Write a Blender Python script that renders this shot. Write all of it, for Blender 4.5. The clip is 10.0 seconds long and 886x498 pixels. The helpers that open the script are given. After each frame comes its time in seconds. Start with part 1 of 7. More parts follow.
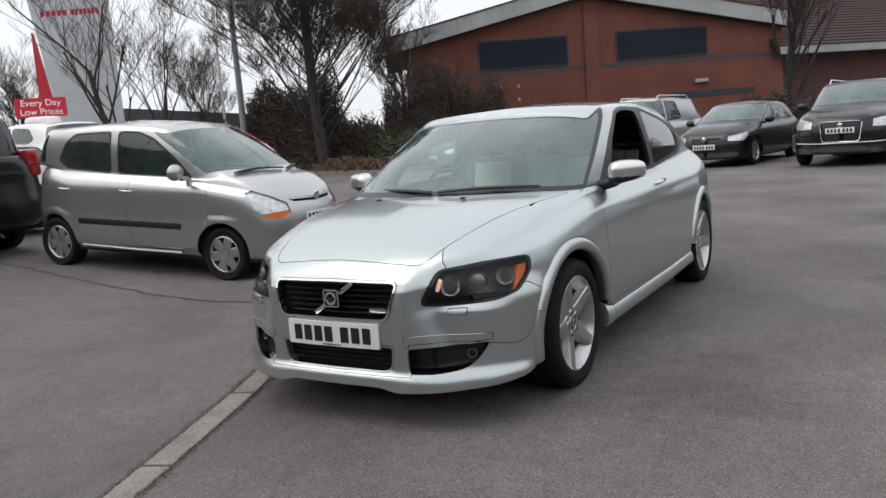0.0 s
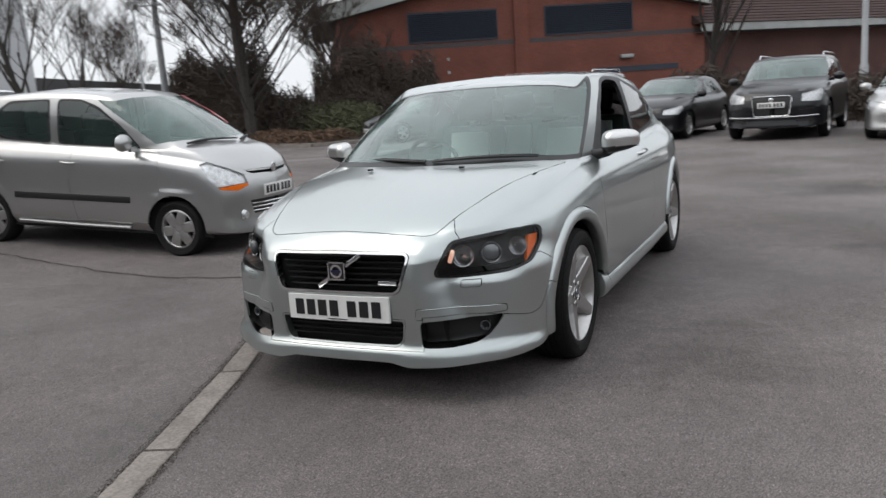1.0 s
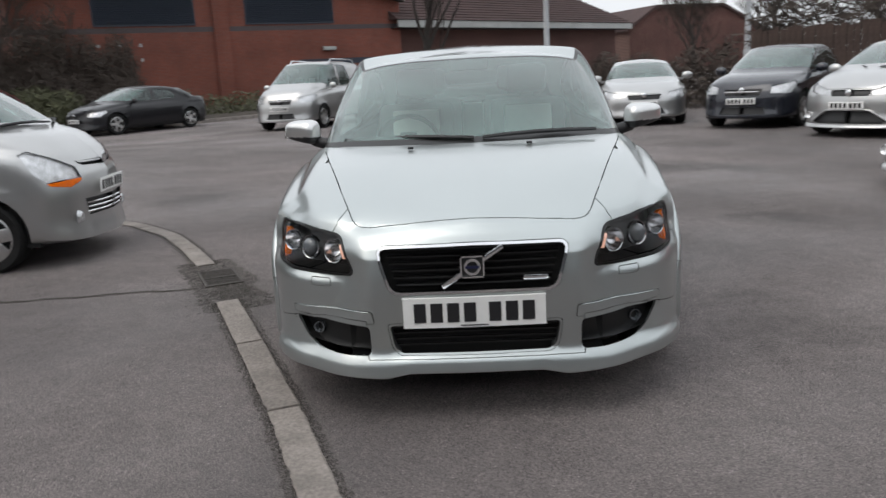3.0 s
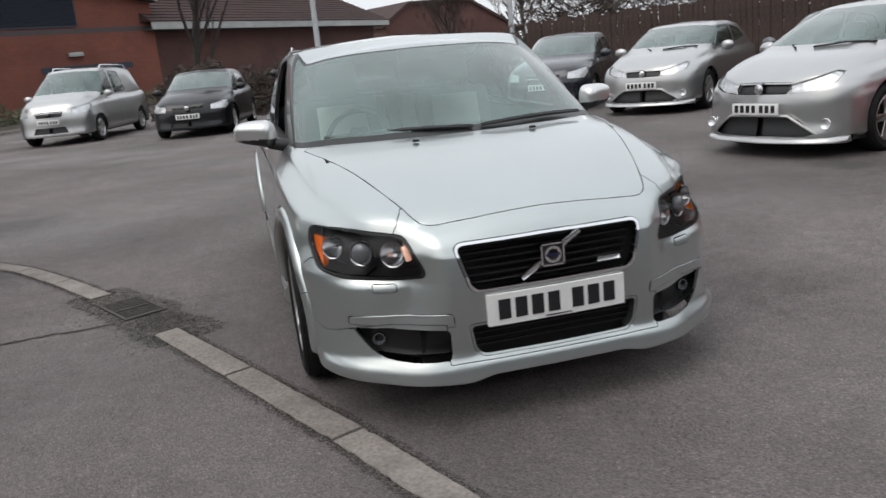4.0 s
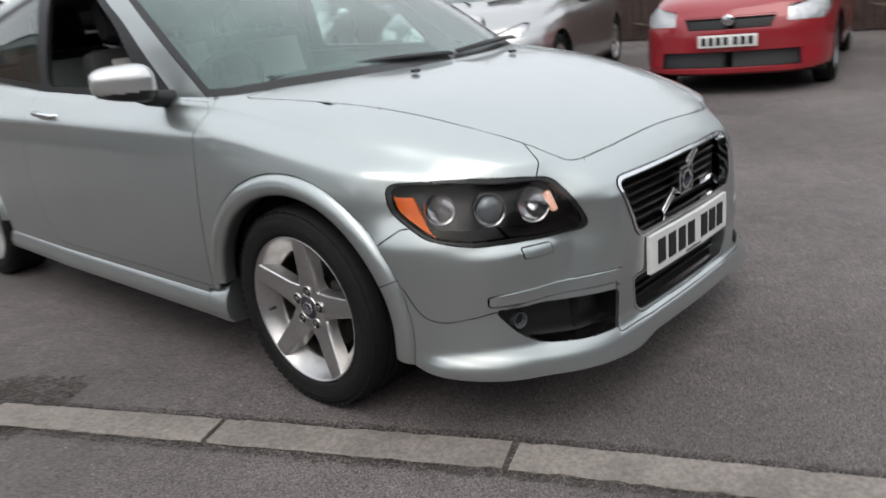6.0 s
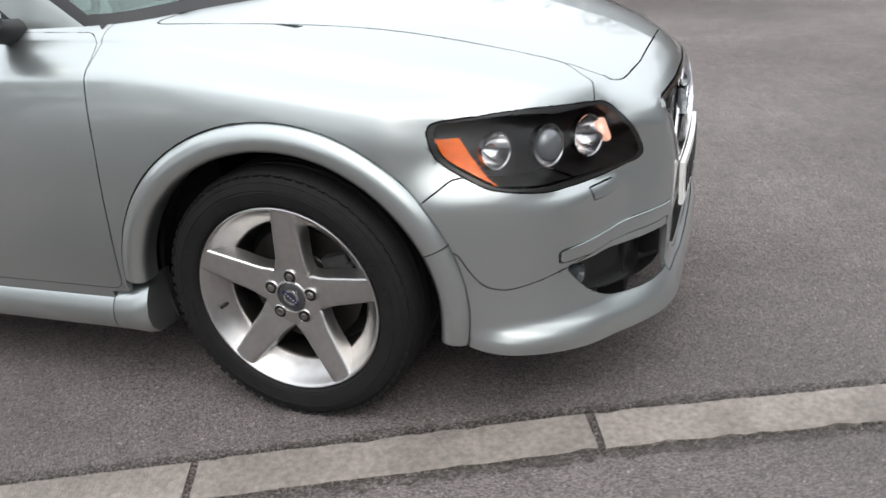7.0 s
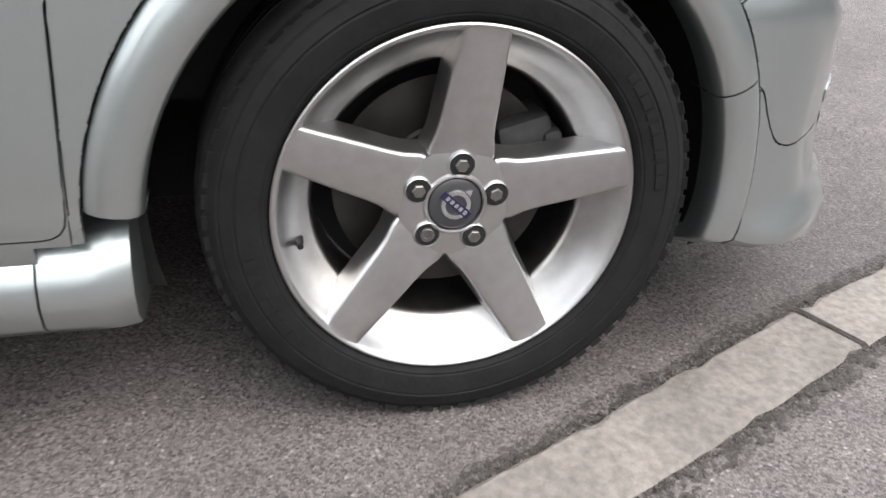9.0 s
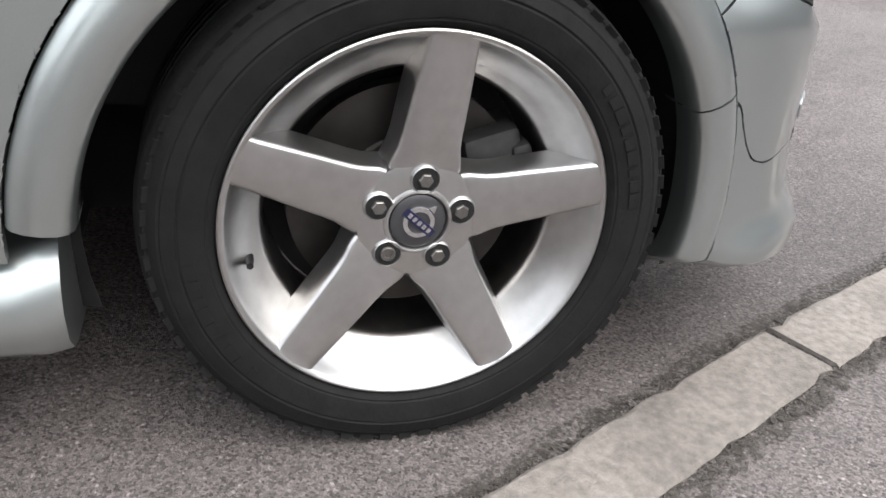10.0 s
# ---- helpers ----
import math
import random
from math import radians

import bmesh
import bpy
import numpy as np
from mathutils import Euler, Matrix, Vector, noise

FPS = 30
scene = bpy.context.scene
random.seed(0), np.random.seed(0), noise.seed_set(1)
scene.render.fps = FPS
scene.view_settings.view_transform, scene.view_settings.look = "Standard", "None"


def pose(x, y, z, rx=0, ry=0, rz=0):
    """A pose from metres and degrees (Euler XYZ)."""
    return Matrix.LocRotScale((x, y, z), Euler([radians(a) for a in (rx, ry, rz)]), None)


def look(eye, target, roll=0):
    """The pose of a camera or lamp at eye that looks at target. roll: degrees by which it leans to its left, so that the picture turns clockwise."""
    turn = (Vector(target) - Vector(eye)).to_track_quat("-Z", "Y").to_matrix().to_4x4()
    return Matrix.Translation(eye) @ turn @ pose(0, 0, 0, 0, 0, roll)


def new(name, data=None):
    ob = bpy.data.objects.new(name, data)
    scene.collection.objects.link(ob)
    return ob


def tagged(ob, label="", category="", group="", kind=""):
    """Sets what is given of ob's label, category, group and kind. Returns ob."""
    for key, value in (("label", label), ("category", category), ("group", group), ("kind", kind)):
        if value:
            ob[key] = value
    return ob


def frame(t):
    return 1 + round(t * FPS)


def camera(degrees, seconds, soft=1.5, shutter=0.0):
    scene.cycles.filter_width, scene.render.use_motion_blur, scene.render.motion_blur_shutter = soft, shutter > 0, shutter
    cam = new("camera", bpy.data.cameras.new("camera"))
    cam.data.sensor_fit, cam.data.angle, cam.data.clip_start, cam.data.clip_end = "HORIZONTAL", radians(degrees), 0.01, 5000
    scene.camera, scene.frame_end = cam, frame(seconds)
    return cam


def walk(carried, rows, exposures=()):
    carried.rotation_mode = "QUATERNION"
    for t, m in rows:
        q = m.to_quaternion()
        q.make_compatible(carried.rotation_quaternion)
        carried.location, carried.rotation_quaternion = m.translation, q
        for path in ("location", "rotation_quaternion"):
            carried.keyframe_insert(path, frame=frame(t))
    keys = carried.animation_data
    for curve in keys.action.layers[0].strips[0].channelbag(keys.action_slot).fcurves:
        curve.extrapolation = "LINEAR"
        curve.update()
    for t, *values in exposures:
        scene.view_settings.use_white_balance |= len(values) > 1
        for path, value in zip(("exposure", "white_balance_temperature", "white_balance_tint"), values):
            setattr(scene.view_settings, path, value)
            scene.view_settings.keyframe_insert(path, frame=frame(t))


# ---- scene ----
cam = camera(58.5, 10.0, shutter=0.4)
PATH = [
    (0, (2.311, -4.815, 1.298), (1.278, -3.127, 1.006), -4.5),
    (0.5, (2.243, -4.823, 1.286), (1.229, -3.13, 0.961), -3.8),
    (1, (1.927, -4.909, 1.291), (1.063, -3.144, 0.922), -4.1),
    (1.5, (1.568, -4.973, 1.279), (0.86, -3.143, 0.892), -3.6),
    (2, (1.082, -5.006, 1.286), (0.537, -3.124, 0.885), -3.6),
    (2.2, (0.871, -5.025, 1.302), (0.425, -3.119, 0.894), -4.8),
    (3.3, (-0.294, -4.779, 1.266), (-0.212, -2.829, 0.828), -4.1),
    (3.5, (-0.538, -4.773, 1.312), (-0.3, -2.839, 0.857), -6.0),
    (4, (-1.008, -4.57, 1.302), (-0.547, -2.684, 0.824), -5.5),
    (4.5, (-1.419, -4.325, 1.312), (-0.779, -2.493, 0.828), -4.5),
    (5, (-1.799, -3.979, 1.301), (-0.955, -2.239, 0.792), -7.2),
    (5.5, (-2.037, -3.56, 1.271), (-0.987, -1.936, 0.762), -7.3),
    (6, (-2.19, -3.091, 1.192), (-0.806, -1.786, 0.574), -6.0),
    (6.2, (-2.213, -2.903, 1.14), (-0.735, -1.714, 0.506), -5.8),
    (7.3, (-2.269, -1.916, 1.116), (-0.508, -1.437, 0.296), -4.5),
    (7.5, (-2.241, -1.739, 1.059), (-0.447, -1.382, 0.251), -4.1),
    (8, (-2.119, -1.298, 0.915), (-0.301, -1.322, 0.083), -3.2),
    (8.5, (-1.922, -1.035, 0.852), (-0.156, -1.327, -0.04), -0.6),
    (9, (-1.732, -0.983, 0.731), (-0.015, -1.432, -0.193), 2.7),
    (9.5, (-1.659, -0.986, 0.717), (0.037, -1.512, -0.204), 3.9),
    (10, (-1.666, -0.997, 0.721), (0.027, -1.544, -0.193), 4.7),
]
walk(cam, [(t, look(eye, target, roll)) for t, eye, target, roll in PATH], [(0, .03), (5.5, -.02), (6.0, .13), (7.3, .84), (8.5, 1.31), (9.0, 1.27), (10, 1.21)])

# world and light: flat overcast daylight
world = bpy.data.worlds.new("overcast")
scene.world = world
world.use_nodes = True
wn = world.node_tree.nodes
wl = world.node_tree.links
sky = wn.new("ShaderNodeTexSky")
sky.sky_type = 'NISHITA'
sky.sun_disc = False
sky.sun_elevation = radians(48)
sky.sun_rotation = radians(239)
sky.dust_density = 6.0
sky.ozone_density = 1.0
cloud = wn.new("ShaderNodeMixRGB")
cloud.inputs[0].default_value = 0.86
cloud.inputs[2].default_value = (8.6, 8.9, 9.3, 1)
wl.new(sky.outputs[0], cloud.inputs[1])
# an overcast sky is brightest overhead
way = wn.new("ShaderNodeTexCoord")
height = wn.new("ShaderNodeSeparateXYZ")
wl.new(way.outputs["Generated"], height.inputs[0])
bright = wn.new("ShaderNodeMapRange")
bright.inputs["From Min"].default_value = 0.0
bright.inputs["From Max"].default_value = 1.0
bright.inputs["To Min"].default_value = 1.16
bright.inputs["To Max"].default_value = 1.62
wl.new(height.outputs["Z"], bright.inputs["Value"])
dome = wn.new("ShaderNodeMixRGB")
dome.blend_type = 'MULTIPLY'
dome.inputs[0].default_value = 1
wl.new(cloud.outputs[0], dome.inputs[1])
wl.new(bright.outputs[0], dome.inputs[2])
wl.new(dome.outputs[0], wn["Background"].inputs[0])
wn["Background"].inputs[1].default_value = 0.098
sun_data = bpy.data.lights.new("sun", 'SUN')
sun_data.energy = 0.75
sun_data.angle = radians(40)
sun_data.color = (1.0, 0.97, 0.92)
sun = new("sun", sun_data)
sun.matrix_world = look((0, 0, 30), (15, 9, 0))

# ---- materials ----


def material(name, color, rough=0.5, metal=0.0, coat=0.0, noise_amt=0.0, noise_scale=20.0, bump=0.0, bump_scale=200.0, spec=0.5, trans=0.0, alpha=1.0, large=0.0, large_scale=1.5):
    m = bpy.data.materials.new(name)
    m.use_nodes = True
    nt = m.node_tree
    b = nt.nodes["Principled BSDF"]
    b.inputs["Base Color"].default_value = (*color, 1)
    b.inputs["Roughness"].default_value = rough
    b.inputs["Metallic"].default_value = metal
    b.inputs["Coat Weight"].default_value = coat
    b.inputs["Coat Roughness"].default_value = 0.04
    b.inputs["Specular IOR Level"].default_value = spec
    b.inputs["Transmission Weight"].default_value = trans
    b.inputs["Alpha"].default_value = alpha
    tc = nt.nodes.new("ShaderNodeTexCoord")
    if noise_amt > 0 or large > 0:
        col = None
        for amt, sc, seed in ((noise_amt, noise_scale, 0.0), (large, large_scale, 3.7)):
            if amt <= 0:
                continue
            n = nt.nodes.new("ShaderNodeTexNoise")
            n.inputs["Scale"].default_value = sc
            n.inputs["Detail"].default_value = 6
            nt.links.new(tc.outputs["Object"], n.inputs["Vector"])
            r = nt.nodes.new("ShaderNodeMapRange")
            r.inputs["From Min"].default_value = 0.3
            r.inputs["From Max"].default_value = 0.7
            r.inputs["To Min"].default_value = 1 - amt
            r.inputs["To Max"].default_value = 1 + amt
            nt.links.new(n.outputs["Fac"], r.inputs["Value"])
            mix = nt.nodes.new("ShaderNodeMixRGB")
            mix.blend_type = 'MULTIPLY'
            mix.inputs[0].default_value = 1
            if col is None:
                mix.inputs[1].default_value = (*color, 1)
            else:
                nt.links.new(col, mix.inputs[1])
            nt.links.new(r.outputs[0], mix.inputs[2])
            col = mix.outputs[0]
        nt.links.new(col, b.inputs["Base Color"])
    if bump > 0:
        n = nt.nodes.new("ShaderNodeTexNoise")
        n.inputs["Scale"].default_value = bump_scale
        n.inputs["Detail"].default_value = 4
        nt.links.new(tc.outputs["Object"], n.inputs["Vector"])
        bn = nt.nodes.new("ShaderNodeBump")
        bn.inputs["Strength"].default_value = bump
        bn.inputs["Distance"].default_value = 0.01
        nt.links.new(n.outputs["Fac"], bn.inputs["Height"])
        nt.links.new(bn.outputs[0], b.inputs["Normal"])
    return m


def paint(name, color, metal=0.6, rough=0.32):
    return material(name, color, rough=rough, metal=metal, coat=1.0, noise_amt=0.03, noise_scale=900.0, large=0.03, large_scale=2.0)


M_HERO = paint("silver_green_metallic", (0.47, 0.505, 0.50), 0.92, 0.35)
M_SILVER = paint("silver_paint", (0.46, 0.46, 0.455), 0.88, 0.3)
M_BLACK = material("black_paint", (0.006, 0.006, 0.008), rough=.30, coat=.55, spec=.3, noise_amt=.03, noise_scale=900, large=.03, large_scale=2)
M_NAVY = paint("dark_blue_black_paint", (0.012, 0.014, 0.022), 0.3, 0.25)
M_GREY = paint("dark_grey_paint", (0.075, 0.078, 0.085), 0.5, 0.3)
M_RED = paint("red_paint", (0.30, 0.012, 0.02), 0.1, 0.3)
M_WHITE = paint("white_paint", (0.75, 0.76, 0.76), 0.0, 0.3)
M_TYRE = material("tyre_rubber", (0.010, 0.010, 0.010), rough=0.78, spec=0.25, noise_amt=0.25, noise_scale=40, bump=0.15, bump_scale=120)
M_RIM = material("alloy_silver", (0.55, 0.545, 0.54), rough=0.34, metal=1.0, noise_amt=0.05, noise_scale=60, large=.10, large_scale=9)
# brown brake dust lies in the dish of each wheel
_nt = M_RIM.node_tree
_tc, _no, _sx, _len, _rm, _mul, _mix = [_nt.nodes.new("ShaderNode" + k) for k in ("TexCoord", "TexNoise", "VectorMath", "VectorMath", "MapRange", "Math", "MixRGB")]
_sx.operation, _len.operation, _mul.operation = 'MULTIPLY', 'LENGTH', 'MULTIPLY'
_sx.inputs[1].default_value = (0, 1, 1)
_no.inputs["Scale"].default_value, _no.inputs["Detail"].default_value = 14, 6
_rm.inputs["From Min"].default_value, _rm.inputs["From Max"].default_value = .232, .180
_rm.inputs["To Min"].default_value, _rm.inputs["To Max"].default_value = 0, 1.0
_nt.links.new(_tc.outputs["Object"], _sx.inputs[0])
_nt.links.new(_tc.outputs["Object"], _no.inputs["Vector"])
_nt.links.new(_sx.outputs[0], _len.inputs[0])
_nt.links.new(_len.outputs["Value"], _rm.inputs["Value"])
_nt.links.new(_rm.outputs[0], _mul.inputs[0])
_nt.links.new(_no.outputs["Fac"], _mul.inputs[1])
M_RIMDISH = M_RIM.copy()
M_RIMDISH.name = "dusty_alloy_dish"
_nt = M_RIMDISH.node_tree
_bs = _nt.nodes["Principled BSDF"]
_old = _bs.inputs["Base Color"].links[0].from_socket
_mix = next(n for n in _nt.nodes if n.bl_idname == "ShaderNodeMixRGB" and not n.outputs[0].links)
_mul = next(n for n in _nt.nodes if n.bl_idname == "ShaderNodeMath")
_nt.links.new(_mul.outputs[0], _mix.inputs[0])
_nt.links.new(_old, _mix.inputs[1])
_mix.inputs[2].default_value = (.10, .075, .06, 1)
_nt.links.new(_mix.outputs[0], _bs.inputs["Base Color"])
M_DARK = material("black_plastic", (0.012, 0.012, 0.013), rough=0.45, bump=0.05, bump_scale=600)
M_MATT = material("underbody_black", (0.010, 0.010, 0.010), rough=0.9)
M_CHROME = material("chrome", (0.75, 0.76, 0.77), rough=0.12, metal=1.0)
M_PRIV = material("dark_glass", (0.01, 0.014, 0.014), rough=0.02, spec=0.6)
M_AMBER = material("amber_lens", (0.82, 0.15, 0.002), rough=0.25, coat=.2, spec=.25, noise_amt=0.15, noise_scale=60)
M_REDLENS = material("red_lens", (0.35, 0.008, 0.012), rough=0.12, coat=1.0)
M_PLATE = material("white_plate", (0.80, 0.80, 0.78), rough=0.35, noise_amt=0.03, noise_scale=30)
M_YPLATE = material("yellow_plate", (0.80, 0.55, 0.05), rough=0.35, noise_amt=0.03, noise_scale=30)
M_INK = material("plate_black", (0.012, 0.012, 0.014), rough=0.5)
M_SEAT = material("grey_leather", (0.30, 0.29, 0.27), rough=0.55, noise_amt=0.1, noise_scale=30, bump=0.1, bump_scale=150)
M_TRIM = material("dark_trim", (0.03, 0.03, 0.032), rough=0.7, noise_amt=0.1, noise_scale=40)
M_STEEL = material("brake_steel", (0.06, 0.056, 0.052), rough=0.45, metal=0.8, noise_amt=0.2, noise_scale=25)


def glass(name, tint, dust_sheen=.05, gloss=1.0):
    """Thin pane: tinted see-through, Fresnel gloss and a dusty pale green film with painted sky sheen."""
    m = bpy.data.materials.new(name)
    m.use_nodes = True
    nt = m.node_tree
    nt.nodes.clear()
    out = nt.nodes.new("ShaderNodeOutputMaterial")
    clear = nt.nodes.new("ShaderNodeBsdfTransparent")
    clear.inputs[0].default_value = (*tint, 1)
    # the film's pale green is partly dirt, partly sky sheen put into the colour
    film = nt.nodes.new("ShaderNodeBsdfDiffuse")
    film.inputs[0].default_value = (.40, .62, .57, 1)
    gl = nt.nodes.new("ShaderNodeBsdfGlossy")
    gl.inputs["Roughness"].default_value = .015
    fr = nt.nodes.new("ShaderNodeFresnel")
    fr.inputs[0].default_value = 1.52
    mul = nt.nodes.new("ShaderNodeMath")
    mul.operation = 'MULTIPLY'
    mul.use_clamp = True
    mul.inputs[1].default_value = 1.7 * gloss
    nt.links.new(fr.outputs[0], mul.inputs[0])
    n = nt.nodes.new("ShaderNodeTexNoise")
    n.inputs["Scale"].default_value = 3.0
    n.inputs["Detail"].default_value = 5
    tc = nt.nodes.new("ShaderNodeTexCoord")
    nt.links.new(tc.outputs["Object"], n.inputs["Vector"])
    dm = nt.nodes.new("ShaderNodeMath")
    dm.operation = 'MULTIPLY'
    dm.inputs[1].default_value = 2 * dust_sheen
    nt.links.new(n.outputs["Fac"], dm.inputs[0])
    a = nt.nodes.new("ShaderNodeMixShader")
    b = nt.nodes.new("ShaderNodeMixShader")
    nt.links.new(dm.outputs[0], a.inputs[0])
    nt.links.new(clear.outputs[0], a.inputs[1])
    nt.links.new(film.outputs[0], a.inputs[2])
    nt.links.new(mul.outputs[0], b.inputs[0])
    nt.links.new(a.outputs[0], b.inputs[1])
    nt.links.new(gl.outputs[0], b.inputs[2])
    nt.links.new(b.outputs[0], out.inputs[0])
    return m


M_GLASS = glass("tinted_glass", (.62, .84, .78), .17, 1.0)
M_LENS = glass("clear_lens", (.95, .95, .95), .0, .3)
M_QTR = glass("quarter_glass", (.46, .58, .55), .05)

# ---- mesh helpers ----


def link(name, bm, mat, parent=None, label="", smooth=True, angle=40):
    me = bpy.data.meshes.new(name)
    for f in bm.faces:
        f.smooth = smooth
    bm.normal_update()
    if smooth:
        lim = radians(angle)
        for e in bm.edges:
            if len(e.link_faces) == 2 and e.calc_face_angle(0) > lim:
                e.smooth = False
    bm.to_mesh(me)
    bm.free()
    for m in mat if isinstance(mat, (list, tuple)) else [mat]:
        me.materials.append(m)
    ob = new(name, me)
    if parent:
        ob.parent = parent
    if label:
        tagged(ob, label)
    return ob


def part(name, bm, mat, parent, label="", smooth=True, angle=40):
    return link(name, bm, mat, parent, label, smooth, angle)


def box(bm, x0, x1, y0, y1, z0, z1, bevel=0.0, m=None):
    vs = [bm.verts.new((x, y, z)) for x in (x0, x1) for y in (y0, y1) for z in (z0, z1)]
    idx = ((0, 1, 3, 2), (4, 6, 7, 5), (0, 4, 5, 1), (2, 3, 7, 6), (0, 2, 6, 4), (1, 5, 7, 3))
    fs = [bm.faces.new([vs[i] for i in q]) for q in idx]
    geom = vs
    if bevel > 0:
        es = list({e for f in fs for e in f.edges})
        r = bmesh.ops.bevel(bm, geom=es, offset=bevel, segments=2, affect='EDGES', profile=0.5)
        geom = list({v for v in r["verts"]} | {v for v in vs if v.is_valid})
    if m is not None:
        bmesh.ops.transform(bm, matrix=m, verts=geom)
    return geom


def boxed(*a, bevel=0.0, m=None):
    bm = bmesh.new()
    box(bm, *a, bevel=bevel, m=m)
    return bm


def lathe(bm, prof, n=48, axis='x', closed=False):
    """Turns (radius, along) pairs round the axis."""
    rings = []
    for k in range(n):
        a = 2 * math.pi * k / n
        c, s = math.cos(a), math.sin(a)
        if axis == 'x':
            rings.append([bm.verts.new((h, r * c, r * s)) for r, h in prof])
        elif axis == 'y':
            rings.append([bm.verts.new((r * c, h, r * s)) for r, h in prof])
        else:
            rings.append([bm.verts.new((r * c, r * s, h)) for r, h in prof])
    m = len(prof)
    for k in range(n):
        a, b = rings[k], rings[(k + 1) % n]
        for i in range(m if closed else m - 1):
            j = (i + 1) % m
            bm.faces.new((a[i], a[j], b[j], b[i]))
    return rings


def tube(bm, pts, r, n=8, cap=True):
    """A round bar along points; r is one radius or one for each point."""
    pts = [Vector(p) for p in pts]
    rad = r if isinstance(r, (list, tuple)) else [r] * len(pts)
    rings = []
    side = None
    for i, p in enumerate(pts):
        d = (pts[min(i + 1, len(pts) - 1)] - pts[max(i - 1, 0)]).normalized()
        if side is None:
            side = d.orthogonal().normalized()
        side = (side - d * side.dot(d)).normalized()
        up = d.cross(side)
        rings.append([bm.verts.new(p + rad[i] * (math.cos(2 * math.pi * k / n) * side + math.sin(2 * math.pi * k / n) * up)) for k in range(n)])
    for a, b in zip(rings, rings[1:]):
        for k in range(n):
            bm.faces.new((a[k], a[(k + 1) % n], b[(k + 1) % n], b[k]))
    if cap:
        bm.faces.new(rings[0][::-1])
        bm.faces.new(rings[-1])
    return rings


def prism(bm, pts, depth, m=None):
    """A polygon in the xz plane, made depth thick along y."""
    a = [bm.verts.new((x, 0, z)) for x, z in pts]
    b = [bm.verts.new((x, depth, z)) for x, z in pts]
    bm.faces.new(a)
    bm.faces.new(b[::-1])
    for i in range(len(pts)):
        j = (i + 1) % len(pts)
        bm.faces.new((a[j], a[i], b[i], b[j]))
    bmesh.ops.recalc_face_normals(bm, faces=bm.faces[:])
    if m is not None:
        bmesh.ops.transform(bm, matrix=m, verts=a + b)


def pchip(t, p, s):
    """Smooth curve through p at t that never overshoots, read at s."""
    t, p, s = np.asarray(t, float), np.asarray(p, float), np.asarray(s, float)
    h = np.diff(t)[:, None]
    p2 = p.reshape(len(t), -1)
    d = np.diff(p2, axis=0) / h
    m = np.zeros_like(p2)
    m[0], m[-1] = d[0], d[-1]
    with np.errstate(divide='ignore', invalid='ignore'):
        hm = 2 * d[1:] * d[:-1] / (d[1:] + d[:-1])
    m[1:-1] = np.where(d[1:] * d[:-1] > 0, np.nan_to_num(hm), 0)
    i = np.clip(np.searchsorted(t, s, side='right') - 1, 0, len(t) - 2)
    u = ((s - t[i]) / (t[i + 1] - t[i]))[:, None]
    hh = h[i]
    out = (2 * u**3 - 3 * u**2 + 1) * p2[i] + (u**3 - 2 * u**2 + u) * hh * m[i] + (-2 * u**3 + 3 * u**2) * p2[i + 1] + (u**3 - u**2) * hh * m[i + 1]
    return out.reshape((len(s),) + p.shape[1:])

# ---- cars ----


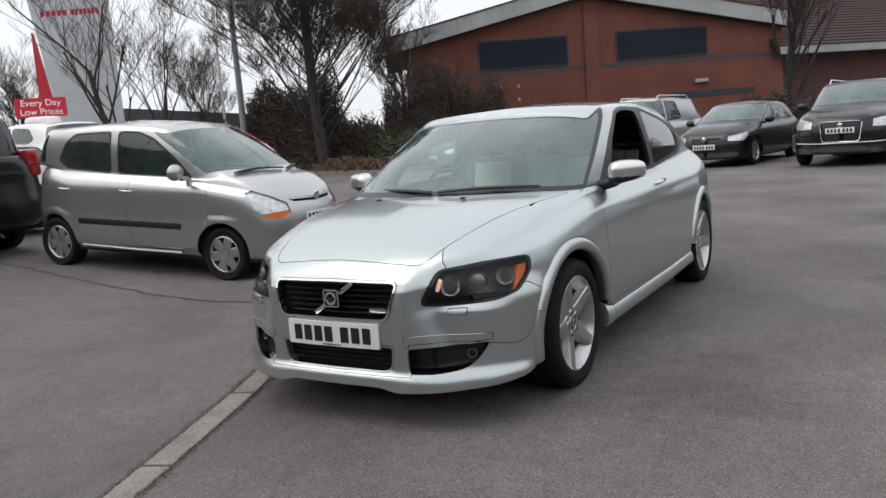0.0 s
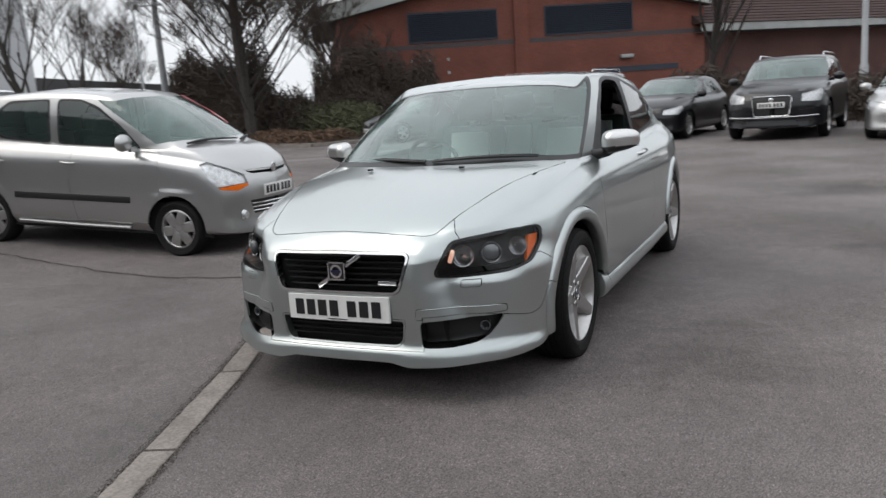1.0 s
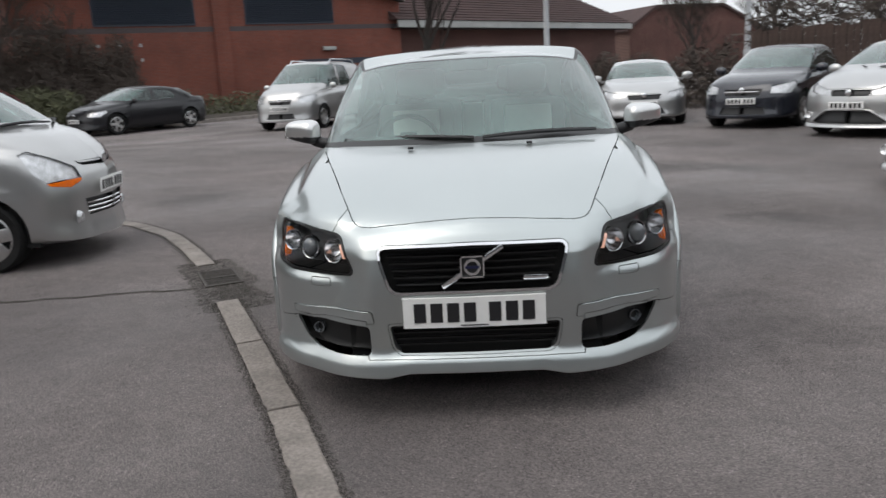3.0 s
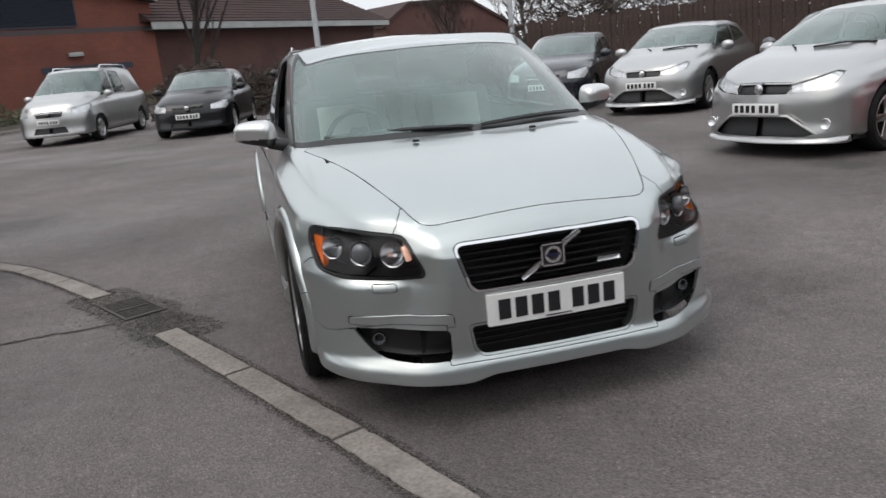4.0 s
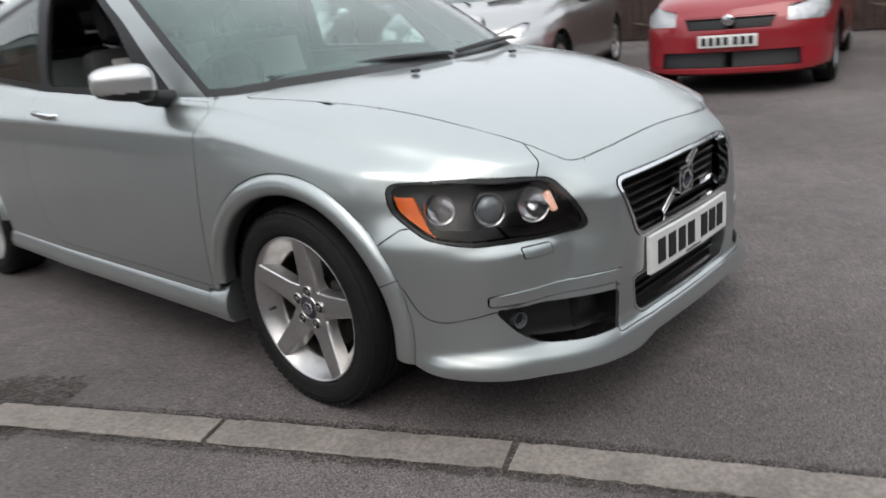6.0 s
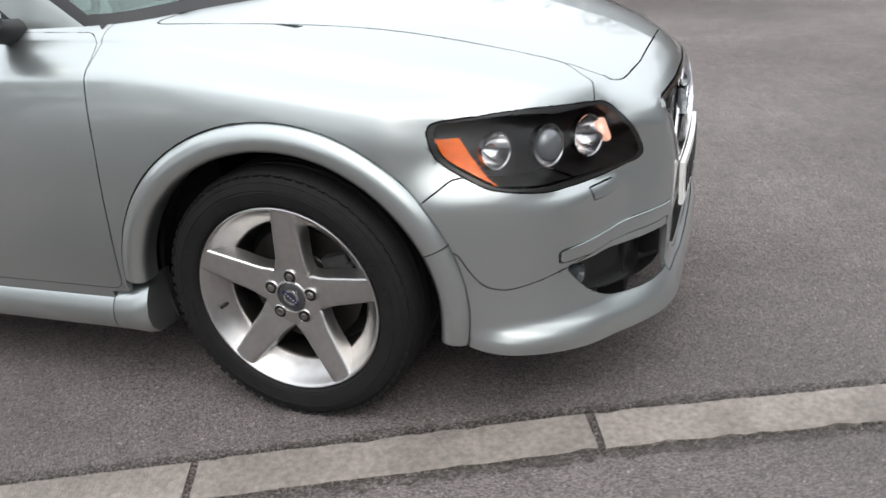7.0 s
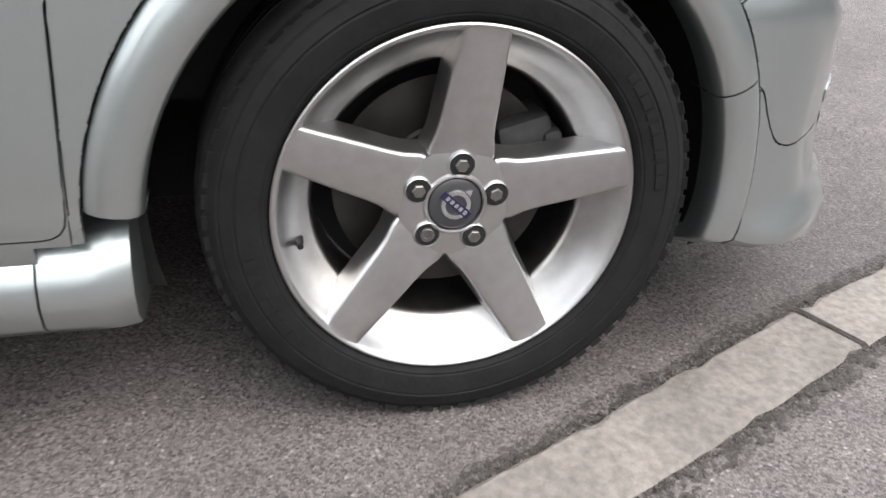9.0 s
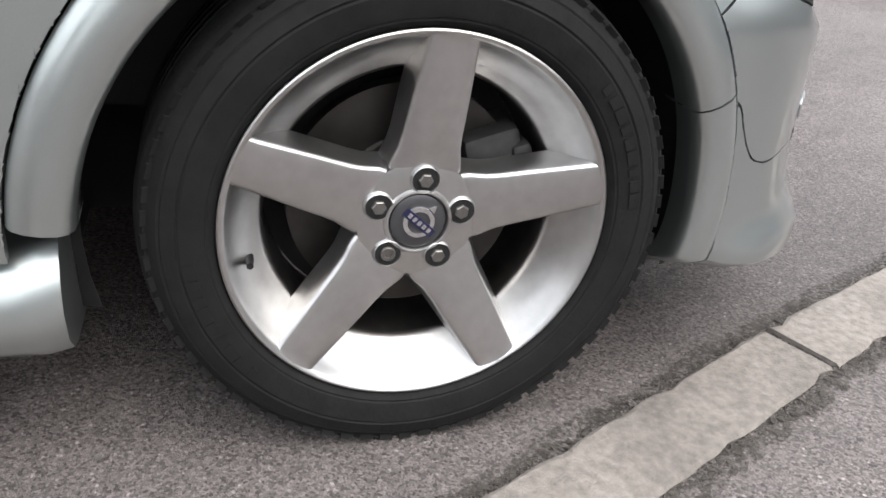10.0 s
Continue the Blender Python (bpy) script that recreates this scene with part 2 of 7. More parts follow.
def car_rows(S):
    """Half-section control rows of a car, front centre to rear centre, from sill to roof line."""
    yf, yr, W = S["yf"], S["yr"], S["W"]
    fx = np.array([0, .5, .8, .95, 1, 1, 1, .95, .8, .5, 0])
    b1, b2, b3 = S.get("bow", (.06, .19, .45))
    c1, c2, c3 = S.get("rbow", (.04, .12, .36))
    ya, yb = S["fa"] + 0.35, S["ra"] - 0.3

    def row(dyf, w, zf, zm, zr, dyr):
        y0, y1 = yf + dyf, yr - dyr
        ys = [y0, y0 + b1, y0 + b2, y0 + b3, ya, (ya + yb) / 2, yb, y1 - c3, y1 - c2, y1 - c1, y1]
        zs = [zf, zf, zf + .1 * (zm - zf), zf + .4 * (zm - zf), zm, zm, zm, zr - .4 * (zr - zm), zr, zr, zr]
        return np.array([fx * w, ys, zs]).T

    n, zb, zt, zs = S["nose"], S["belt"], S["tail"], S["sill"]
    k = n / 0.74
    low = [row(.09, W - .07, zs - .02, zs, zs + .03, .10), row(.0, W - .012, .20 * k + S.get("lift", 0), zs + .08, zs + .10, .02),
           row(.03, W, .35 * k, .43, .45, .0), row(.035, W + .002, .50 * k, .57, .60, .0),
           row(.06, W - .004, .62 * k, .71, .76, .02), row(.10, W - .022, .69 * k, zb - .09, zt - .10, .05)]
    yt = yf + .15
    xt = np.array([0, .46, .72, .83, .885, .90, .88, .83, .68, .4, 0]) * W
    yts = [yt, yt + b1 * .6, yt + b2 * .8, yt + b3 * .9, ya, (ya + yb) / 2, yb, yr - c3 - .06, yr - c2 - .06, yr - c1 - .06, yr - .07]
    zts = [n, n + .005, n + .022, n + .06, zb - .025, zb, zb + .35 * (zt - zb), zb + .8 * (zt - zb), zt, zt, zt]
    top = np.array([xt, yts, zts]).T
    xc, yc, ys, zc = S["xc"], S["yc"], S["ys"], S["zc"]
    yg, zg, xb = S["yg"], S["zg"], S["xb"]
    g0 = np.array([(0, yc, zc), (.5 * xc, yc + .05, zc), (.82 * xc, yc + .18, zc - .005), (xc, ys, zc - .015), (xc + .035, ys + .13, zb + .012),
                   (xb, (ya + yb) / 2, zb + .02), (xb * .985, yb, zb + .02 + .35 * (zt - zb)), (xb * .93, yg - .38, zg - .01), (xb * .74, yg - .12, zg), (xb * .4, yg - .02, zg), (0, yg, zg)])
    yh, zr, xr, yrr, zrr = S["yh"], S["zr"], S["xr"], S["yrr"], S["zrr"]
    hz = S.get("hz", zr - .055)
    g2 = np.array([(0, yh, hz), (.5 * xr, yh + .02, hz - .005), (.82 * xr, yh + .06, hz - .018), (xr, yh + .12, hz - .035), (xr + .03, yh + .30, zr - .07),
                   (xr + .04, .5 * (yh + yrr) - .1, zr - .06), (xr + .03, yh + .72 * (yrr - yh), .6 * zr + .4 * zrr - .055), (xr - .02, yrr - .2, zrr - .035), (.8 * xr, yrr - .06, zrr - .02), (.45 * xr, yrr - .01, zrr - .005), (0, yrr, zrr)])
    g1 = (g0 + g2) / 2 + np.array([0, 0, .0]) + np.array([[0, -.02, .02]] * 3 + [[.01, -.012, .01]] + [[.028, 0, 0]] * 3 + [[.015, .02, .01]] + [[0, .03, .01]] * 3)
    mid = .45 * yh + .55 * yrr
    yc2 = mid + (g2[:, 1] - mid) * .93
    prof = pchip([yh, yh + .35 * (yrr - yh), yrr - .3 * (yrr - yh), yrr], np.array([hz + .012, zr, .45 * zr + .55 * zrr + .012, zrr + .008])[:, None], yc2)[:, 0]
    g4 = np.array([0 * yc2, yc2, prof]).T
    g3 = .45 * g2 + .55 * g4
    g3[:, 2] = g4[:, 2] - .25 * (g4[:, 2] - g2[:, 2])
    h1 = top + (g0 - top) * .12
    h1[:, 2] += np.array([.022, .022, .018, .01, .004, 0, 0, 0, .01, .012, .012])
    h2 = top + (g0 - top) * .55
    h2[:, 2] += np.array([.045, .045, .035, .02, .004, 0, 0, 0, .008, .01, .01])
    return low, top, h1, h2, g0, g1, g2, g3, g4


def car_grid(S, nc=110, res=1.0):
    """The skin of half a car as a grid of points, with the row and column numbers of its seams."""
    low, top, h1, h2, g0, g1, g2, g3, g4 = car_rows(S)
    ref = low[3]
    t = np.r_[0, np.cumsum(np.linalg.norm(np.diff(ref[:, :2], axis=0), axis=1))]
    t[4] = t[3] + .45 * (t[4] - t[3]) + .0
    t = t / t[-1]
    marks = sorted(S["marks"])
    s = np.array(S["s"]) if "s" in S else np.linspace(0, 1, nc)
    for m in marks:
        s[np.argmin(abs(s - m))] = m
    groups = [(low + [top], [0, .07, .3, .5, .72, .9, 1], int(30 * res)), ([top, h1, h2, g0], [0, .12, .55, 1], int(10 * res)), ([g0, g1, g2, g3, g4], [0, .5, 1, 1.5, 2.0], int(24 * res))]
    rows, start = [], [0]
    for ctrl, v, n in groups:
        curves = np.stack([pchip(t, c, s) for c in ctrl])
        vv = np.linspace(0, v[-1], n + 1)
        pts = pchip(v, curves, vv)
        rows.append(pts if not rows else pts[1:])
        start.append(start[-1] + n)
    return np.concatenate(rows), s, start, t


MARKS = {"a": .30}


def flare(p, S):
    """Wheel arches stand a little proud of the side."""
    for wy in () if S.get("plain") else (S["fa"], S["ra"]):
        d = np.hypot(p[..., 1] - wy, p[..., 2] - S["wr"])
        w = np.clip((S["arch"] + .075 - d) / .02, 0, 1)
        side = np.clip((abs(p[..., 0]) - .62 * S["W"]) / .1, 0, 1) * (p[..., 2] < S["belt"] - .08)
        p[..., 0] += np.sign(p[..., 0]) * .012 * w * side
    return p


def in_poly(x, y, poly):
    hit = False
    for (x0, y0), (x1, y1) in zip(poly, poly[1:] + poly[:1]):
        if (y0 > y) != (y1 > y) and x < (x1 - x0) * (y - y0) / (y1 - y0) + x0:
            hit = not hit
    return hit


def cut(bm, poly, u, v, keep):
    """Cuts a polygon's outline, seen along u x v, into the faces for which keep(centre, normal) holds; returns the faces inside."""
    u, v = Vector(u).normalized(), Vector(v).normalized()
    ulo, uhi = min(p[0] for p in poly) - .002, max(p[0] for p in poly) + .002
    vlo, vhi = min(p[1] for p in poly) - .002, max(p[1] for p in poly) + .002
    near = {}

    def reach(f):
        q = [(p.co.dot(u), p.co.dot(v)) for p in f.verts]
        us, vs = [a for a, b in q], [b for a, b in q]
        return min(us), max(us), min(vs), max(vs)

    def add(f):
        if keep(f.calc_center_median(), f.normal):
            r = reach(f)
            if r[1] > ulo and r[0] < uhi and r[3] > vlo and r[2] < vhi:
                near[f] = r

    for f in bm.faces:
        add(f)
    for (x0, y0), (x1, y1) in zip(poly, poly[1:] + poly[:1]):
        n = u * (y1 - y0) - v * (x1 - x0)
        if n.length < 1e-7:
            continue
        a0, a1, b0, b1 = min(x0, x1) - 1e-4, max(x0, x1) + 1e-4, min(y0, y1) - 1e-4, max(y0, y1) + 1e-4
        faces = [f for f, r in near.items() if r[1] > a0 and r[0] < a1 and r[3] > b0 and r[2] < b1]
        if not faces:
            continue
        geom = faces + list({e for f in faces for e in f.edges}) + list({p for f in faces for p in f.verts})
        r = bmesh.ops.bisect_plane(bm, geom=geom, dist=1e-5, plane_co=u * x0 + v * y0, plane_no=n.normalized())
        for f in faces:
            near.pop(f, None)
        for g in r["geom"]:
            if isinstance(g, bmesh.types.BMFace) and g.is_valid:
                add(g)
    out = []
    for f in near:
        if f.is_valid:
            c = f.calc_center_median()
            if in_poly(c.dot(u), c.dot(v), poly):
                out.append(f)
    return out


def lift_out(bm, faces):
    """Moves faces into a mesh of their own."""
    out = bmesh.new()
    made = {}
    for f in faces:
        q = []
        for p in f.verts:
            if p not in made:
                made[p] = out.verts.new(p.co)
            q.append(made[p])
        out.faces.new(q)
    bmesh.ops.delete(bm, geom=faces, context='FACES')
    return out


def mirrored(bm, weld=True):
    """Adds the other half of a car to a half mesh."""
    r = bmesh.ops.duplicate(bm, geom=bm.verts[:] + bm.edges[:] + bm.faces[:])
    vs = [g for g in r["geom"] if isinstance(g, bmesh.types.BMVert)]
    fs = [g for g in r["geom"] if isinstance(g, bmesh.types.BMFace)]
    for p in vs:
        p.co.x = -p.co.x
    bmesh.ops.reverse_faces(bm, faces=fs)
    if weld:
        mid = [p for p in bm.verts if abs(p.co.x) < 1e-4]
        bmesh.ops.remove_doubles(bm, verts=mid, dist=2e-4)
    return bm


def flipped(bm):
    """The other side's twin of a part."""
    out = bm.copy()
    for p in out.verts:
        p.co.x = -p.co.x
    bmesh.ops.reverse_faces(out, faces=out.faces[:])
    return out


def folded(bm, gap=.002, depth=.012):
    """Draws a panel's rim in by gap and folds it inwards, so that a real gap stands between panels."""
    bm.normal_update()
    rim = [e for e in bm.edges if e.is_boundary]
    move = {}
    for e in rim:
        f = e.link_faces[0]
        d = (e.verts[1].co - e.verts[0].co)
        if d.length < 1e-6:
            continue
        side = f.normal.cross(d.normalized())
        mid = (e.verts[0].co + e.verts[1].co) / 2
        if side.dot(f.calc_center_median() - mid) < 0:
            side = -side
        for p in e.verts:
            move.setdefault(p, []).append((side, f.normal.copy()))
    for p, ds in move.items():
        s = sum((a for a, b in ds), Vector()) / len(ds)
        if s.length > .05:
            p.co += s.normalized() * gap
    r = bmesh.ops.extrude_edge_only(bm, edges=rim)
    ext = [g for g in r["geom"] if isinstance(g, bmesh.types.BMVert)]
    near = {}
    for p in ext:
        for e in p.link_edges:
            q = e.other_vert(p)
            if q in move:
                near[p] = sum((b for a, b in move[q]), Vector()).normalized()
    for p, n in near.items():
        p.co -= n * depth
    return bm


def skin(S, nc, res):
    """Half a car's skin as a bmesh; faces carry their grid place in two layers."""
    pts, s, start, t = car_grid(S, nc, res)
    pts = flare(pts, S)
    bm = bmesh.new()
    lr, lc = bm.faces.layers.int.new("r"), bm.faces.layers.int.new("c")
    nr = len(pts)
    pts[:, 0, 0] = 0
    pts[:, -1, 0] = 0
    vs = [[bm.verts.new(p) for p in row] for row in pts]
    for i in range(nr - 1):
        for j in range(len(s) - 1):
            q = [vs[i][j], vs[i][j + 1], vs[i + 1][j + 1], vs[i + 1][j]]
            f = bm.faces.new(q)
            f[lr], f[lc] = i, j
    bmesh.ops.remove_doubles(bm, verts=bm.verts[:], dist=1e-5)
    bm.normal_update()
    return bm, s, start, t, lr, lc


def rounded(pts, r=.02, n=4):
    """A polygon with its corners rounded."""
    out = []
    k = len(pts)
    for i in range(k):
        p, a, b = Vector(pts[i]), Vector(pts[i - 1]), Vector(pts[(i + 1) % k])
        da, db = (a - p), (b - p)
        ra, rb = min(r, da.length * .45), min(r, db.length * .45)
        s, e = p + da.normalized() * ra, p + db.normalized() * rb
        for j in range(n + 1):
            t = j / n
            q = s * (1 - t) ** 2 + p * 2 * t * (1 - t) + e * t * t
            out.append((q.x, q.y))
    return out


def scaled(poly, d):
    """A polygon drawn in by d."""
    c = sum((Vector(p) for p in poly), Vector((0, 0))) / len(poly)
    return [tuple(Vector(p) + (c - Vector(p)).normalized() * d) for p in poly]


def circle(cy, cz, r, n=36):
    return [(cy + r * math.cos(2 * math.pi * k / n), cz + r * math.sin(2 * math.pi * k / n)) for k in range(n)]


def wheel_simple(parent, S, x, y, style=0):
    R, rr = S["wr"], S["wr"] * S.get("rimf", .69)
    sgn = 1 if x > 0 else -1
    w = .10
    bm = bmesh.new()
    lathe(bm, [(rr, -w * .85), (R * .9, -w), (R - .012, -w * .85), (R, -w * .6), (R, w * .6), (R - .012, w * .85), (R * .9, w), (rr, w * .82)], 36)
    tyre_wheel = part("wheel", bm, M_TYRE, parent, "black tyre with alloy rim")
    tyre_wheel.location = (x, y, R)
    bm = bmesh.new()
    o = sgn
    lathe(bm, [(rr + .003, o * w * .8), (rr - .012, o * w * .86), (rr - .022, o * w * .7), (rr - .03, o * w * .1), (rr - .03, -o * w * .7)], 36)
    ns = 5 if style == 0 else 6 if style == 1 else 7
    for k in range(ns):
        a = 2 * math.pi * k / ns + .3
        m = Matrix.Rotation(a, 4, 'X')
        wd = (.036 if style != 1 else .05)
        vs0 = len(bm.verts)
        box(bm, min(o * w * .52, o * w * .78), max(o * w * .52, o * w * .78), -wd, wd, .03, rr - .01, bevel=.008, m=m)
    lathe(bm, [(.0, o * w * .74), (.035, o * w * .76), (.055, o * w * .7), (.06, o * w * .5)], 20)
    part("rim", bm, M_RIM, tyre_wheel, "silver alloy rim")
    bm = bmesh.new()
    lathe(bm, [(.0, o * w * .25), (rr - .03, o * w * .2)], 24)
    part("brake_disc", bm, M_STEEL, tyre_wheel)
    return tyre_wheel


def plate_bars(parent, y, z, sgn_front, w=.52, yellow=False, tilt=0, x=0.0):
    """A number plate with its characters as plain bars."""
    d = -1 if sgn_front else 1
    bm = boxed(x - w / 2, x + w / 2, min(y, y + d * .008), max(y, y + d * .008), z - .055, z + .055, bevel=.003)
    pl = part("number_plate", bm, M_YPLATE if yellow else M_PLATE, parent, "yellow number plate" if yellow else "white number plate")
    for k in range(7):
        cx = x - w * .40 + k * w * .125 + (.04 * w if k > 3 else 0)
        bm = boxed(cx - .02, cx + .02, min(y + d * .008, y + d * .011), max(y + d * .008, y + d * .011), z - .036, z + .036)
        part("character_bar", bm, M_INK, pl)
    return pl


def background_car(name, S, mat, label, place, heading, z=0.0, pitch=0.0, res=.62, nc=84, group="parked cars"):
    """A parked car; its front looks along heading (degrees from -y towards +x)."""
    root = tagged(new(name), label, "car", group)
    bm, s, start, t, lr, lc = skin(S, nc, res)
    ca, cb, cc, cd = S["cols"]
    hood0, gl0 = start[1], start[2]
    roof = start[3]
    glass_rows = (gl0 + 1, gl0 + int((start[3] - gl0) * .5) - 1)
    screens = []
    for f in bm.faces:
        if glass_rows[0] <= f[lr] < glass_rows[1]:
            sc = s[f[lc]] + .5 / nc
            if sc < ca - .012 or sc > cd + .01:
                screens.append((f, 0 if sc < .5 else 1))
    pieces = []
    for k in (0, 1):
        pieces.append(("windscreen" if k == 0 else "rear_window", [f for f, q in screens if q == k], True, M_GLASS if k == 0 else M_PRIV))
    done = []
    for nm, faces, mid, gm in pieces:
        if faces:
            done.append((nm, lift_out(bm, faces), mid, gm))
    upper = lambda c, n: c.x > .3 * S["W"] and c.z > S["belt"] - .04 and S["ys"] - .1 < c.y < S["yg"] and abs(n.x) > .3
    for k, win in enumerate(S["windows"]):
        fs = cut(bm, rounded(win, .05, 3), (0, 1, 0), (0, 0, 1), upper)
        if fs:
            trim = lift_out(bm, fs)
            pane = cut(trim, rounded(scaled(win, .03), .05, 3), (0, 1, 0), (0, 0, 1), lambda c, n: True)
            if pane:
                done.append(("side_window", lift_out(trim, pane), False, M_QTR))
            done.append(("window_trim", trim, False, M_DARK))
    side = lambda c, n: c.x > .5 * S["W"] and c.z < S["belt"]
    for wy in (S["fa"], S["ra"]):
        fs = cut(bm, circle(wy, S["wr"] + .01, S["arch"], 26), (0, 1, 0), (0, 0, 1), side)
        bmesh.ops.delete(bm, geom=fs, context='FACES')
    lamp_dir = S.get("lampdir", 38)
    c, sn = math.cos(radians(lamp_dir)), math.sin(radians(lamp_dir))
    lamps = cut(bm, S["lamp"], (c, sn, 0), (0, 0, 1), lambda q, n: q.y < S["fa"] - .12 and q.x > .12 and n.y < .15 and q.z > .4)
    lamp_bm = lift_out(bm, lamps) if lamps else None
    grille = []
    for gp in S["grille"]:
        fs = cut(bm, gp, (1, 0, 0), (0, 0, 1), lambda q, n: q.y < S["fa"] - .35 and n.y < -.1)
        if fs:
            grille.append(lift_out(bm, fs))
    door = cut(bm, S["door"], (0, 1, 0), (0, 0, 1), lambda q, n: q.x > .45 and q.z < S["zr"] - .02)
    door_bm = lift_out(bm, door) if door else None
    body = part("body", mirrored(bm), mat, root)
    for nm, b, mid, gm in done:
        if mid:
            part(nm, mirrored(b), gm, root)
        else:
            part(nm, flipped(b), gm, root)
            part(nm, b, gm, root)
    if door_bm:
        other = flipped(door_bm)
        for b in (door_bm, other):
            dr = part("door", folded(b, .004, .02), mat, root)
            sg = 1 if b is door_bm else -1
    if lamp_bm:
        amber = None
        if "amber" in S:
            amber = lift_out(lamp_bm, cut(lamp_bm, S["amber"], (c, sn, 0), (0, 0, 1), lambda q, n: True))
        other = flipped(lamp_bm)
        for b, sg in ((lamp_bm, 1), (other, -1)):
            inner = b.copy()
            for p in inner.verts:
                p.co.x *= .975
                p.co.y += .020
            hl = part("headlamp", folded(b, .003, .03), M_LENS, root, "clear headlamp")
            part("reflector", inner, M_LAMPIN, hl, "silver lamp reflector")
            if amber:
                part("indicator", folded(amber.copy() if sg > 0 else flipped(amber), .002, .03), M_AMBER, hl, "amber indicator lens")
    for g in grille:
        for p in g.verts:
            p.co.y += .03
        if min(p.co.x for p in g.verts) > .05:
            part("side_intake", folded(flipped(g), 0, -.03), M_DARK, root, "black side intake")
            part("side_intake", folded(g, 0, -.03), M_DARK, root, "black side intake")
        else:
            part("grille", mirrored(folded(g, 0, -.03)), M_DARK, root, "black grille")
    zt = S["nose"] * .80
    for y0, z0 in S.get("bars", ()):
        bm = boxed(-S["barw"], S["barw"], y0 - .01, y0 + .02, z0 - .012, z0 + .012, bevel=.005)
        part("grille_bar", bm, M_CHROME, root, "bright grille bar")
    bm = boxed(-S["W"] * .9, S["W"] * .9, S["yf"] + .35, S["yr"] - .3, S["sill"] - .03, S["sill"] + .28)
    part("underbody", bm, M_MATT, root)
    for sx in (-1, 1):
        for yy in (S["ys"] + .95, S["ys"] + 1.8):
            bm = boxed(sx * .38 - .24, sx * .38 + .24, yy, yy + .12, .40, S["belt"] + .12, bevel=.05)
            seat = part("seat", bm, M_TRIM, root)
            bm = boxed(sx * .38 - .13, sx * .38 + .13, yy + .02, yy + .1, S["belt"] + .11, S["belt"] + .30, bevel=.04)
            part("headrest", bm, M_TRIM, seat)
    bm = boxed(-S["xb"] * .88, S["xb"] * .88, S["ys"] - .02, S["ys"] + .3, .55, S["belt"] - .03, bevel=.03)
    part("dashboard", bm, M_TRIM, root)
    for sx in (-1, 1):
        my = S.get("mirror_y", S["ys"] + .22)
        for wy in (S["fa"], S["ra"]):
            wheel_simple(root, S, sx * (S["W"] - .115), wy, S.get("style", 0))
        bm = bmesh.new()
        bmesh.ops.create_uvsphere(bm, u_segments=16, v_segments=10, radius=1)
        for p in bm.verts:
            p.co = Vector((p.co.x * .112, p.co.y * .06 if p.co.y < 0 else p.co.y * .02, p.co.z * .082)) + Vector((sx * (S["W"] + .08), my, S["belt"] + .08))
        box(bm, min(sx * (S["W"] - .1), sx * S["W"]), max(sx * (S["W"] - .1), sx * S["W"]), my - .02, my + .02, S["belt"] - .01, S["belt"] + .04)
        part("mirror", bm, mat, root)
    if S.get("rails"):
        for sx in (-1, 1):
            bm = bmesh.new()
            x = sx * (S["xr"] - .02)
            tube(bm, [(x, S["yh"] + .35, S["zr"] - .07), (x, S["yh"] + .45, S["zr"] + .02), (x, S["yrr"] - .45, S["zr"] - .0), (x, S["yrr"] - .3, S["zrr"] - .04)], .016)
            part("roof_rail", bm, M_CHROME, root, "bright roof rail")
    py, pz = S["plate"]
    plate_bars(root, py, pz, True)
    by, bz = S["badge"]
    bm = bmesh.new()
    lathe(bm, [(0, 0), (.045, 0), (.05, .008), (.04, .014), (0, .012)], 20, axis='y')
    bmesh.ops.transform(bm, matrix=pose(0, by, bz), verts=bm.verts[:])
    for p in bm.verts:
        p.co.y = 2 * by - p.co.y
    part("badge", bm, M_CHROME, root, "round bright badge")
    root.matrix_basis = pose(place[0], place[1], z, 0, 0, heading) @ pose(0, 0, 0, pitch)
    return root


M_LAMPIN = material("lamp_reflector", (0.74, 0.75, 0.76), rough=0.25, metal=0.6, noise_amt=.3, noise_scale=25)


